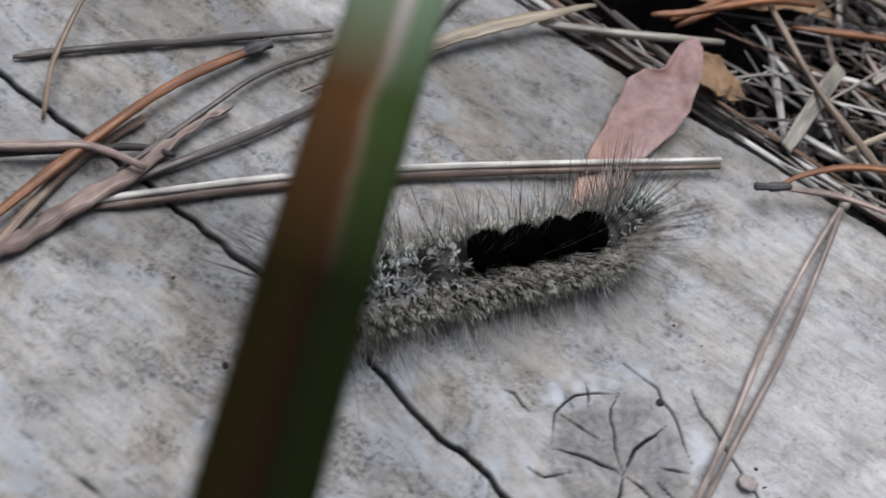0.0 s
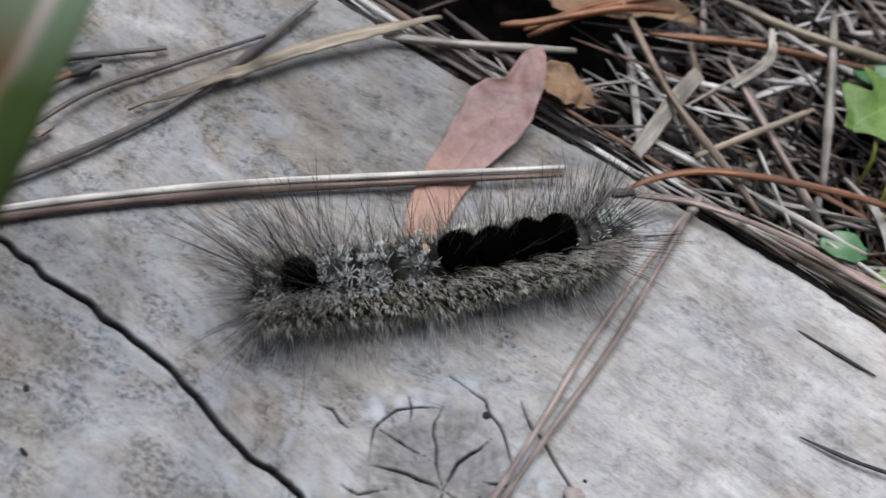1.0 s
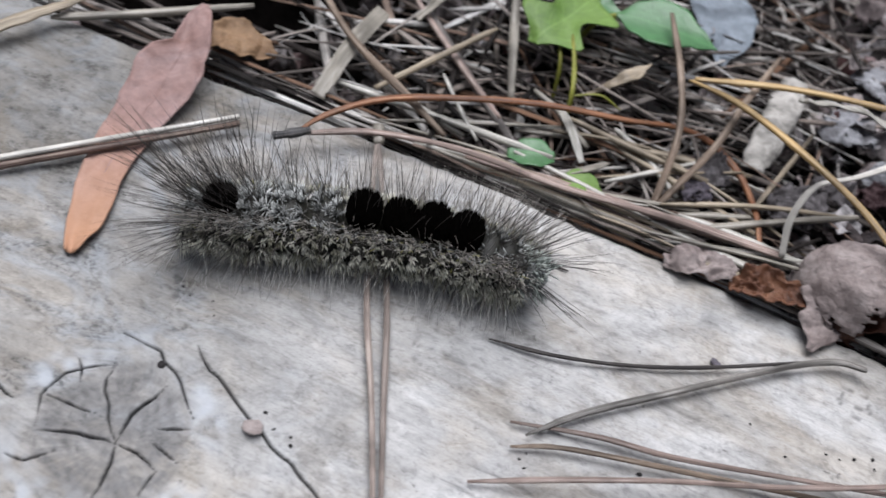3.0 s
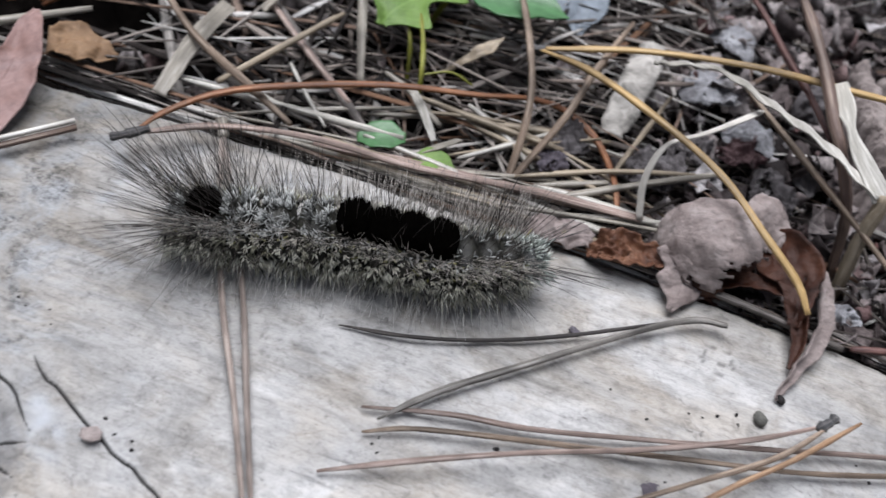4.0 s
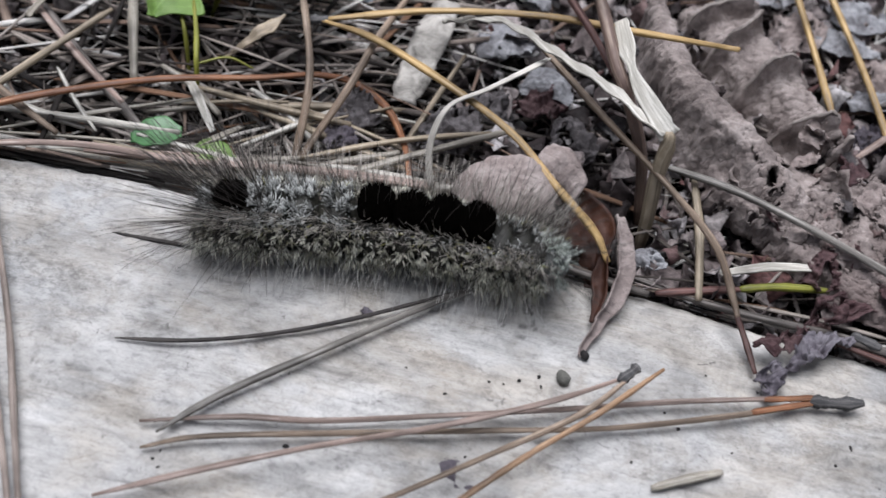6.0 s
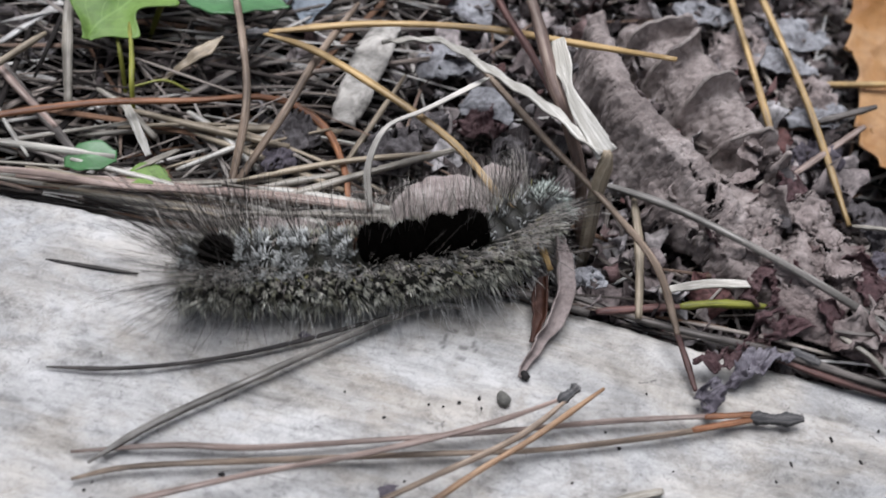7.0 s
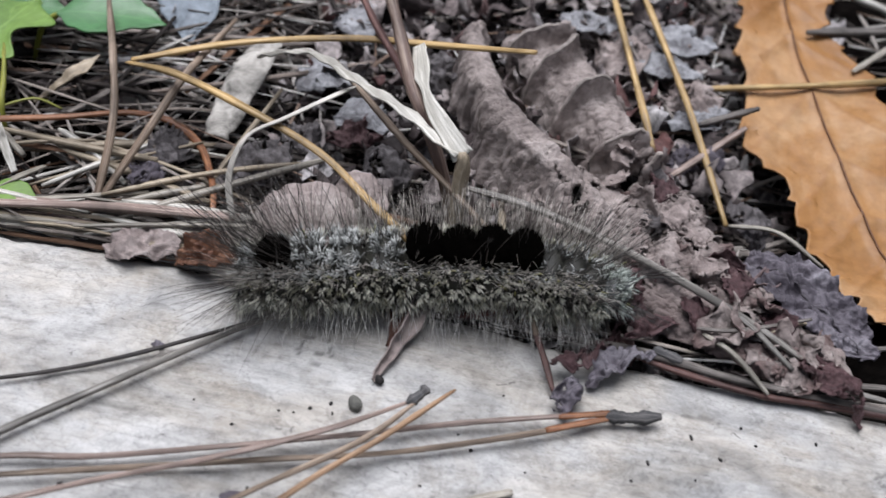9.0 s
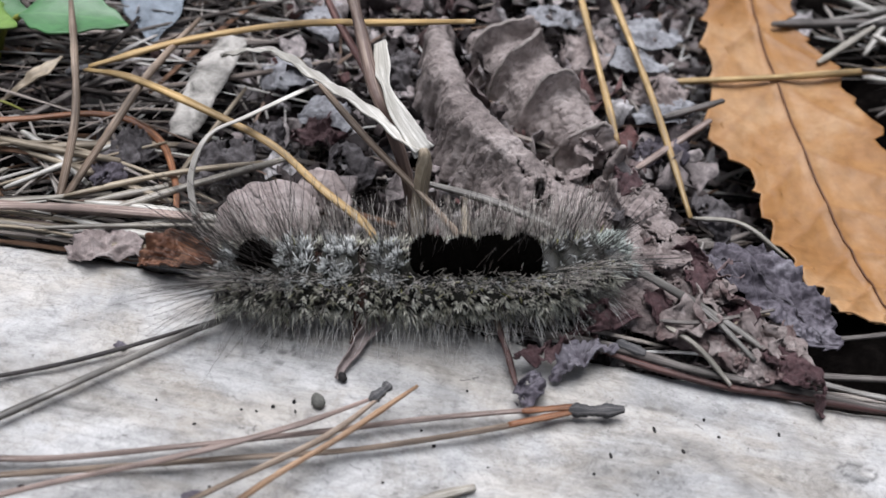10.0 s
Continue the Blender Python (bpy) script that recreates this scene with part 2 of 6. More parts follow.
LEAF_TAN = leaf_material("tan_leaf_skin", [(0.30, (0.16, 0.095, 0.05)), (0.55, (0.27, 0.17, 0.095)), (0.75, (0.34, 0.235, 0.15))], (0.2, 0.1, 0.05), 0.4, 6)
LEAF_GREY = leaf_material("grey_brown_leaf_skin", [(0.30, (0.17, 0.135, 0.125)), (0.5, (0.30, 0.25, 0.235)), (0.72, (0.42, 0.37, 0.35))], (0.15, 0.12, 0.11), 0.3, 7, 0.4, 0.75, 300, 0.8, cells=800)
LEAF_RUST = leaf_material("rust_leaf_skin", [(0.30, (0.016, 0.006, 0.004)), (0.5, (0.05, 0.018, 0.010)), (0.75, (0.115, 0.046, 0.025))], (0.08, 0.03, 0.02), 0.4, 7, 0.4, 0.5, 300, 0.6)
LEAF_DARK = leaf_material("dark_brown_leaf_skin", [(0.28, (0.11, 0.09, 0.084)), (0.48, (0.27, 0.228, 0.213)), (0.72, (0.49, 0.43, 0.405))], (0.38, 0.34, 0.31), 0.12, 9, 0.35, 0.75, 330, 1.0, tip=(0.13, 0.085, 0.08), cells=900)
LEAF_VEIN = plain_skin("pale_leaf_vein", (0.22, 0.19, 0.17), (0.46, 0.41, 0.38), 0.7, 1500)
LEAF_MOULD = leaf_material("mouldy_leaf_skin", [(0.32, (0.10, 0.095, 0.10)), (0.48, (0.26, 0.26, 0.275)), (0.68, (0.46, 0.47, 0.49))], (0.3, 0.3, 0.3), 0.1, 7, 0.4, 0.8, 420, 0.9)
LEAF_MAROON = leaf_material("maroon_leaf_skin", [(0.30, (0.025, 0.013, 0.014)), (0.5, (0.085, 0.045, 0.048)), (0.75, (0.19, 0.125, 0.125))], (0.06, 0.03, 0.03), 0.3, 7, 0.4, 0.5, 420, 0.8)
LEAF_SOOT = leaf_material("sooty_leaf_skin", [(0.30, (0.03, 0.027, 0.028)), (0.5, (0.10, 0.09, 0.092)), (0.75, (0.25, 0.235, 0.24))], (0.06, 0.05, 0.05), 0.2, 7, 0.4, 0.5, 500, 0.9, cells=900)
LEAF_RUST_LIGHT = leaf_material("light_rust_leaf_skin", [(0.30, (0.03, 0.012, 0.007)), (0.5, (0.12, 0.05, 0.026)), (0.75, (0.28, 0.145, 0.085))], (0.08, 0.03, 0.02), 0.3, 7, 0.4, 0.45, 420, 0.6)
LEAF_PURPLE = leaf_material("purple_grey_leaf_skin", [(0.30, (0.035, 0.03, 0.038)), (0.5, (0.095, 0.083, 0.10)), (0.75, (0.22, 0.205, 0.235))], (0.06, 0.05, 0.05), 0.5, 8, 0.35, 0.55, 350, 0.7)
LEAF_PLUM = leaf_material("plum_grey_leaf_skin", [(0.30, (0.04, 0.035, 0.044)), (0.5, (0.12, 0.107, 0.127)), (0.75, (0.30, 0.285, 0.315))], (0.03, 0.027, 0.03), 0.6, 6, 0.35, 0.5, 260, 0.8)
LEAF_OAK = leaf_material("orange_brown_leaf_skin", [(0.30, (0.20, 0.085, 0.02)), (0.46, (0.32, 0.16, 0.055)), (0.64, (0.43, 0.265, 0.135))], (0.21, 0.09, 0.027), 0.4, 9, 0.1, 0.5, 75, 0.2, 0.3)
LEAF_OAK_RIB = plain_skin("dark_leaf_rib", (0.09, 0.035, 0.015), (0.20, 0.085, 0.035), 0.5)
LEAF_GREEN = leaf_material("light_green_leaf_skin", [(0.30, (0.085, 0.165, 0.03)), (0.6, (0.15, 0.25, 0.055)), (0.8, (0.21, 0.32, 0.10))], (0.25, 0.4, 0.12), 0.3, 5, 0.4, 0.5, 150, 0.3)
LEAF_GREEN_BLUE = leaf_material("green_leaf_skin", [(0.30, (0.035, 0.115, 0.035)), (0.6, (0.07, 0.19, 0.07)), (0.8, (0.12, 0.26, 0.11))], (0.10, 0.26, 0.09), 0.5, 5, 0.4, 0.38, 120, 0.3, 0.5)
LEAF_BLUE_GREY = leaf_material("blue_grey_leaf_skin", [(0.30, (0.16, 0.19, 0.22)), (0.6, (0.26, 0.30, 0.34)), (0.8, (0.36, 0.40, 0.43))], (0.2, 0.22, 0.25), 0.4, 6, 0.35, 0.6, 300, 0.5)
STONE = plain_skin("dull_stone", (0.10, 0.10, 0.09), (0.24, 0.235, 0.21), 0.85)
DROPPING = plain_skin("black_grain", (0.010, 0.010, 0.010), (0.035, 0.03, 0.03), 0.8)
NEEDLE_LITTER = litter_mix("mixed_needles", [(0, (0.015, 0.013, 0.012)), (0.22, (0.06, 0.05, 0.045)), (0.4, (0.23, 0.20, 0.178)), (0.58, (0.44, 0.40, 0.365)), (0.68, (0.23, 0.13, 0.08)), (0.76, (0.42, 0.365, 0.32)), (0.9, (0.68, 0.65, 0.605)), (1, (0.88, 0.865, 0.83))], 0.5, True)
CRUMBS = litter_mix("crumbled_leaves", [(0, (0.012, 0.010, 0.010)), (0.2, (0.05, 0.04, 0.04)), (0.42, (0.20, 0.165, 0.16)), (0.62, (0.36, 0.315, 0.305)), (0.78, (0.45, 0.41, 0.40)), (0.83, (0.15, 0.07, 0.065)), (0.9, (0.38, 0.35, 0.35)), (1, (0.57, 0.55, 0.55))], 0.5)
SKIN = plain_skin("caterpillar_skin", (0.008, 0.008, 0.008), (0.04, 0.04, 0.03), 0.5, 1500)
HEAD_SKIN = plain_skin("caterpillar_head", (0.03, 0.035, 0.036), (0.17, 0.18, 0.18), 0.35, 1200)
# near-black roots put the shade deep between the pale hairs into their colour
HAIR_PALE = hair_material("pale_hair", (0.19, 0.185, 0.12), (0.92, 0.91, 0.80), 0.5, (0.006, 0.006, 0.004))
HAIR_TEAL = hair_material("teal_grey_hair", (0.13, 0.165, 0.145), (0.74, 0.79, 0.73), 0.5, (0.02, 0.028, 0.026))
HAIR_OLIVE = hair_material("olive_hair", (0.16, 0.16, 0.04), (0.40, 0.39, 0.16))
HAIR_VEIL = hair_material("brownish_hair", (0.20, 0.18, 0.155), (0.66, 0.62, 0.57))
HAIR_FINE = hair_material("fine_pale_hair", (0.34, 0.33, 0.305), (0.74, 0.73, 0.70))
HAIR_GREY = hair_material("grey_hair", (0.10, 0.105, 0.10), (0.80, 0.82, 0.80), 0.5, (0.02, 0.022, 0.02))
HAIR_DARK = hair_material("dark_hair", (0.012, 0.011, 0.010), (0.06, 0.05, 0.045))
HAIR_BLACK = hair_material("black_tuft_hair", (0.0008, 0.0007, 0.0006), (0.0035, 0.0028, 0.002), 1.0)
HAIR_BLACK.node_tree.nodes["Principled BSDF"].inputs["Specular IOR Level"].default_value = 0.02


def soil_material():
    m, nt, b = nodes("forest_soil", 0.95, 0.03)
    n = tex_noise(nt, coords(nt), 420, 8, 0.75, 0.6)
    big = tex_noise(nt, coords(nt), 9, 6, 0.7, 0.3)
    # soil colour taken down to near black to deepen shade in the litter's gaps
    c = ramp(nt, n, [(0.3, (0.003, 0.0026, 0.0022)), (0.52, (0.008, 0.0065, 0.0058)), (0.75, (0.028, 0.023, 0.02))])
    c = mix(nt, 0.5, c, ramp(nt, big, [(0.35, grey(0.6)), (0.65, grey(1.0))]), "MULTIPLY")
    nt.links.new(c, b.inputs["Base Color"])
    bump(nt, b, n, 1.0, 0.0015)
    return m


def grass_material():
    """Fresh blade with a brown dying stripe beside its midrib; the shade of its backlit lower part is painted in."""
    m, nt, b = nodes("grass_blade_skin", 0.8, 0.05)
    v = attribute(nt, "v")
    n = tex_noise(nt, coords(nt, (1, 1, 1)), 180, 4, 0.6, 0.4)
    u = attribute(nt, "u")
    k = nt.nodes.new("ShaderNodeMath")
    k.operation = "MULTIPLY_ADD"
    nt.links.new(n, k.inputs[0])
    k.inputs[1].default_value = 0.5
    nt.links.new(v, k.inputs[2])
    # lower blade: colours taken down to near black for its backlit side
    stripe = ramp(nt, k.outputs[0], [(0.0, (0.008, 0.006, 0.0006)), (0.12, (0.009, 0.0035, 0.0006)), (0.33, (0.007, 0.0028, 0.0006)), (0.45, (0.004, 0.005, 0.0006)), (0.9, (0.005, 0.008, 0.001))])
    upper = ramp(nt, k.outputs[0], [(0.0, (0.055, 0.026, 0.009)), (0.1, (0.06, 0.026, 0.009)), (0.27, (0.07, 0.034, 0.014)), (0.36, (0.12, 0.09, 0.06)), (0.5, (0.03, 0.046, 0.013)), (0.8, (0.026, 0.042, 0.011))])
    far = mix(nt, ramp(nt, v, [(0.0, grey(0)), (0.2, grey(1)), (0.5, grey(0))]), (0.105, 0.15, 0.095), (0.34, 0.29, 0.28))
    c = mix(nt, ramp(nt, u, [(0.61, grey(0)), (0.69, grey(1))]), stripe, upper)
    c = mix(nt, ramp(nt, u, [(0.70, grey(0)), (0.755, grey(1))]), c, far)
    nt.links.new(c, b.inputs["Base Color"])
    return m


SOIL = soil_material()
GRASS = grass_material()


# ---------------------------------------------------------------- mesh helpers (millimetres in, metres out)
def mesh_object(name, verts, faces, material, parent=None, label="", smooth=True, attrs=None):
    me = bpy.data.meshes.new(name)
    me.from_pydata([tuple(c * MM for c in v) for v in verts], [], faces)
    me.materials.append(material)
    if smooth:
        me.polygons.foreach_set("use_smooth", [True] * len(me.polygons))
    for key, vals in (attrs or {}).items():
        me.attributes.new(key, "FLOAT", "POINT").data.foreach_set("value", np.asarray(vals, dtype=np.float32))
    me.update()
    ob = new(name, me)
    if parent:
        ob.parent = parent
    if label:
        tagged(ob, label)
    return ob


def spline(points, n):
    """n places along a smooth line through the given ones."""
    p = [Vector(q) for q in points]
    if len(p) == 2:
        return [p[0].lerp(p[1], k / (n - 1)) for k in range(n)]
    p = [2 * p[0] - p[1]] + p + [2 * p[-1] - p[-2]]
    segs = len(p) - 3
    out = []
    for k in range(n):
        s = k / (n - 1) * segs
        i = min(int(s), segs - 1)
        t = s - i
        a, b, c, d = p[i:i + 4]
        out.append(0.5 * ((2 * b) + (c - a) * t + (2 * a - 5 * b + 4 * c - d) * t * t + (3 * b - a - 3 * c + d) * t ** 3))
    return out


def tube_data(points, radius, n=16, sides=6, flat=1.0, taper=(0.55, 0.7), lumps=0.08, seed=0, base=0, groove=0.22):
    """A rounded, slightly uneven stalk; flat squashes its section upright. Returns verts and faces, faces counted from base."""
    r = random.Random(seed)
    line = spline(points, n)
    verts, faces = [], []
    ph = r.random() * 9
    for k, p in enumerate(line):
        t = (line[min(k + 1, n - 1)] - line[max(k - 1, 0)]).normalized()
        side = t.cross(Vector((0, 0, 1)))
        side = side.normalized() if side.length > 1e-4 else Vector((1, 0, 0))
        up = side.cross(t)
        u = k / (n - 1)
        w = radius * min(1.0, taper[0] + (1 - taper[0]) * u / 0.12, taper[1] + (1 - taper[1]) * (1 - u) / 0.2)
        w *= 1 + lumps * math.sin(ph + 11 * u) + lumps * r.uniform(-1, 1)
        for j in range(sides):
            a = 2 * math.pi * j / sides
            g = w * (1 - groove * math.exp(-((a - 1.57) / 0.45) ** 2))
            verts.append(p + side * (g * math.cos(a)) + up * (g * flat * math.sin(a)))
    for k in range(n - 1):
        for j in range(sides):
            a, b = base + k * sides + j, base + k * sides + (j + 1) % sides
            faces.append((a, a + sides, b + sides, b))
    faces.append(tuple(base + j for j in range(sides)))
    faces.append(tuple(base + (n - 1) * sides + j for j in reversed(range(sides))))
    return verts, faces


def fibre_attrs(points, n, sides):
    """How far along and how far round a tube each of its verts lies."""
    ln = sum((Vector(b) - Vector(a)).length for a, b in zip(points, points[1:]))
    return [k / (n - 1) * ln * 0.16 for k in range(n) for _ in range(sides)], [5.0 * math.sin(2 * math.pi * j / sides) + 2.2 * math.cos(2 * math.pi * j / sides) for _ in range(n) for j in range(sides)]


def stalk(name, points, radius, material, label, category, group="", parent=None, **kw):
    kw = {"sides": 9, "n": 18, **kw}
    v, f = tube_data(points, radius, seed=len(bpy.data.objects), **kw)
    run, turn = fibre_attrs(points, kw["n"], kw["sides"])
    ob = mesh_object(name, v, f, material, parent, attrs={"run": run, "round": turn})
    if not parent:
        tagged(ob, label, category, group)
    elif label:
        tagged(ob, label)
    return ob


def tear_field(q, seed):
    """Where a rotten leaf has fallen apart: ragged holes of a millimetre or two."""
    p = Vector((q.x, q.y, 3.1 * seed))
    return noise.noise(p * 0.55) + 0.5 * noise.noise(p * 1.3) + 0.3 * noise.noise(p * 3.0) + 0.15 * noise.noise(p * 6.5)


def shell(name, centre, radii, keep, material, parent=None, label="", crumple=0.4, n=44, m=28, thick=0.14, seed=1):
    """A domed piece of leaf: part of an ellipsoid, from its top down; keep(azimuth, fall) tells which part, both in degrees."""
    c = Vector(centre)
    off = Vector((seed * 3.7, seed * 1.9, seed * 5.3))
    verts, us, vs, faces = [], [], [], []
    for i in range(m + 1):
        fall = 112 * i / m
        for j in range(n):
            az = 360 * j / n
            d = Vector((math.sin(radians(fall)) * math.cos(radians(az)), math.sin(radians(fall)) * math.sin(radians(az)), math.cos(radians(fall))))
            q = Vector((d.x * radii[0], d.y * radii[1], d.z * radii[2]))
            k = crumple * (0.6 * noise.noise(q * 0.3 + off) + 0.55 * noise.noise(q * 0.8 + off) + 0.28 * noise.noise(q * 2.1 + off) + 0.14 * noise.noise(q * 5.0 + off))
            verts.append(c + q + d * k)
            us.append(i / m)
            vs.append(math.sin(radians(az)))
    for i in range(m):
        for j in range(n):
            if keep(360 * (j + 0.5) / n + 14 * noise.noise(Vector((i * 0.5, j * 0.3, seed))), 112 * (i + 0.5) / m + 9 * noise.noise(Vector((j * 0.4, i * 0.4, seed + 5.0)))):
                a, b = i * n + j, i * n + (j + 1) % n
                faces.append((a, a + n, b + n, b))
    ob = mesh_object(name, verts, faces, material, parent, label, attrs={"u": us, "v": vs})
    s = ob.modifiers.new("thickness", "SOLIDIFY")
    s.thickness, s.offset = thick * MM, 0
    return ob


def sheet(name, axis, widths, material, parent=None, label="", roll=0.0, cup=0.0, wave=0.0, wavelen=9.0, crumple=0.0, teeth=None, holes=0.0,
          hole_from=0.0, gaps=(), ribs=0.0, rib_n=8, rib_pow=2, one_way=False, flip=False, profile=None, torn=None, wrinkle=0.0, slant=0.3, curl=None, n=60, m=24, thick=0.12, offset=0.0, seed=1):
    """A leaf or blade: a sheet about an axis with half widths along it, rolled about the axis (degrees), cupped, rippled, toothed and holed.
    curl: (side, start, height, inward), one edge turned up and over."""
    line = spline(axis, n)
    verts, us, vs, lost = [], [], [], []
    nw = len(widths)
    off = Vector((seed * 3.7, seed * 1.9, seed * 5.3))
    for k, p in enumerate(line):
        u = k / (n - 1)
        t = (line[min(k + 1, n - 1)] - line[max(k - 1, 0)]).normalized()
        side = t.cross(Vector((0, 0, 1))).normalized()
        up = side.cross(t)
        side = -side if flip else side
        a = radians(roll)
        side, up = side * math.cos(a) + up * math.sin(a), up * math.cos(a) - side * math.sin(a)
        x = u * (nw - 1)
        i = min(int(x), nw - 2)
        f = x - i
        f = f * f * (3 - 2 * f)
        w = widths[i] * (1 - f) + widths[i + 1] * f
        for j in range(m + 1):
            v = 2 * j / m - 1
            ww = w * (1 + (teeth(u, v) if teeth else 0.0))
            q = p + side * (ww * v + offset * w)
            h = cup * w * v * v + wave * math.sin(wavelen * u * 6.28 + 2.2 * v + seed)
            if ribs:
                s = (u - slant * (0.5 * (1 - v) if one_way else abs(v))) * rib_n + (0.35 * noise.noise(Vector((u * 5, v * 1.5, 4.0))) if one_way else 0.0)
                h += ribs * (1 - abs(2 * (s - math.floor(s)) - 1)) ** rib_pow * min(1.0, 3 * (1 - abs(v))) * (max(0.0, min(1.0, (v + 0.2) * 4)) * max(0.0, min(1.0, (0.62 - u) * 5)) if one_way else 1.0)
                h += 0.0 if one_way else ribs * 0.8 * max(0, 1 - abs(v) * 9)
            if profile:
                h += profile(u, v)
            if profile:
                slope = (profile(u, v + 0.02) - profile(u, v - 0.02)) / (0.04 * max(ww, 0.3))
                q, up_here = q + up * h, (up - side * slope).normalized()
                h = 0.0
            else:
                up_here = up
            if wrinkle:
                h += wrinkle * (0.5 - abs(noise.noise(q * 0.8 + off)) * 2.2 + 0.5 * (0.5 - 2.2 * abs(noise.noise(q * 1.9 - off))) + 0.28 * (0.5 - 2.2 * abs(noise.noise(q * 4.2 + off))))
            if torn:
                h += 0.45 * max(0.0, min(1.0, (tear_field(q, seed) - torn(u, v) + 0.28) / 0.28)) ** 2 * (1 if noise.noise(q * 0.6 - off) > -0.1 else -1)
                lost.append(tear_field(q, seed) > torn(u, v))
            if crumple:
                h += crumple * (noise.noise(q * 0.35 + off) + 0.55 * noise.noise(q * 0.9 + off) + 0.28 * noise.noise(q * 2.1 + off) + 0.16 * noise.noise(q * 4.5 + off) + 0.08 * noise.noise(q * 9.0 + off))
                q += side * (crumple * 0.4 * noise.noise(q * 0.5 - off))
            if curl and v * curl[0] > curl[1]:
                e = (v * curl[0] - curl[1]) / (1 - curl[1])
                h += curl[2] * math.sin(e * 2.6)
                q -= side * (curl[0] * curl[3] * w * e * e)
            verts.append(q + up_here * h)
            us.append(u)
            vs.append(v)
    faces = []
    for k in range(n - 1):
        for j in range(m):
            a = k * (m + 1) + j
            if torn and lost[a]:
                continue
            if holes and us[a] > hole_from:
                c = verts[a]
                if noise.noise(Vector((us[a] * n * 0.23, vs[a] * m * 0.16, 0)) + off) + 0.5 * noise.noise(Vector((us[a] * n * 0.6, vs[a] * m * 0.45, 3)) + off) > 0.75 - holes:
                    continue
            if any(((us[a] - g[0]) / g[2]) ** 2 + ((vs[a] - g[1]) / g[3]) ** 2 < 0.75 + 0.5 * noise.noise(Vector((us[a] * 19, vs[a] * 6, seed))) for g in gaps):
                continue
            faces.append((a, a + 1, a + m + 2, a + m + 1))
    ob = mesh_object(name, verts, faces, material, parent, label, attrs={"u": us, "v": vs, "run": [u * n * 0.06 for u in us], "round": [v * 3 for v in vs]})
    s = ob.modifiers.new("thickness", "SOLIDIFY")
    s.thickness, s.offset = thick * MM, -1
    return ob


def thing(name, label, category, group="", at=(0, 0, 0)):
    ob = new(name)
    ob.empty_display_size = 0.003
    return tagged(ob, label, category, group)


def grid_faces(nx, ny):
    a = (np.arange(nx - 1)[:, None] * ny + np.arange(ny - 1)[None, :]).ravel()
    return np.stack([a, a + ny, a + ny + 1, a + 1], 1)


def fast_grid(name, co, nx, ny, material, attrs=None):
    """A grid of nx by ny places as one smooth mesh."""
    f = grid_faces(nx, ny)
    me = bpy.data.meshes.new(name)
    me.vertices.add(nx * ny)
    me.vertices.foreach_set("co", (co * MM).astype(np.float32).ravel())
    me.loops.add(f.size)
    me.loops.foreach_set("vertex_index", f.astype(np.int32).ravel())
    me.polygons.add(len(f))
    me.polygons.foreach_set("loop_start", np.arange(0, f.size, 4, dtype=np.int32))
    me.polygons.foreach_set("use_smooth", np.ones(len(f), dtype=bool))
    for key, vals in (attrs or {}).items():
        me.attributes.new(key, "FLOAT", "POINT").data.foreach_set("value", vals.astype(np.float32).ravel())
    me.materials.append(material)
    me.update(calc_edges=True)
    me.validate()
    return new(name, me)


def rough_field(x, y, seed, waves=14, low=0.05, high=0.5):
    """Smooth random relief, about -1 to 1."""
    r = np.random.RandomState(seed)
    z = np.zeros_like(x)
    for _ in range(waves):
        k, a, p = r.uniform(low, high), r.uniform(0, 6.28), r.uniform(0, 6.28)
        z += np.sin(k * (x * np.cos(a) + y * np.sin(a)) + p)
    return z / math.sqrt(waves)


# ---------------------------------------------------------------- plank
EDGE = 28.0  # the plank's far edge, y in mm, before its slight bow


def edge_at(x):
    return np.interp(x, [-80, -15, 5, 25, 55, 68, 80, 110], [26.4, 27.3, 28.6, 29.3, 29.2, 28.2, 27.3, 26.9])


BOTTOM = -20.0


def to_line(x, y, pts):
    """Distance of places from a broken line, and how far along it they are."""
    best, along = np.full_like(x, 1e9), np.zeros_like(x)
    pts = np.array(pts, float)
    n = len(pts) - 1
    for i in range(n):
        a, d = pts[i], pts[i + 1] - pts[i]
        t = np.clip(((x - a[0]) * d[0] + (y - a[1]) * d[1]) / (d @ d), 0, 1)
        e = np.hypot(x - a[0] - t * d[0], y - a[1] - t * d[1])
        near = e < best
        best, along = np.where(near, e, best), np.where(near, (i + t) / n, along)
    return best, along


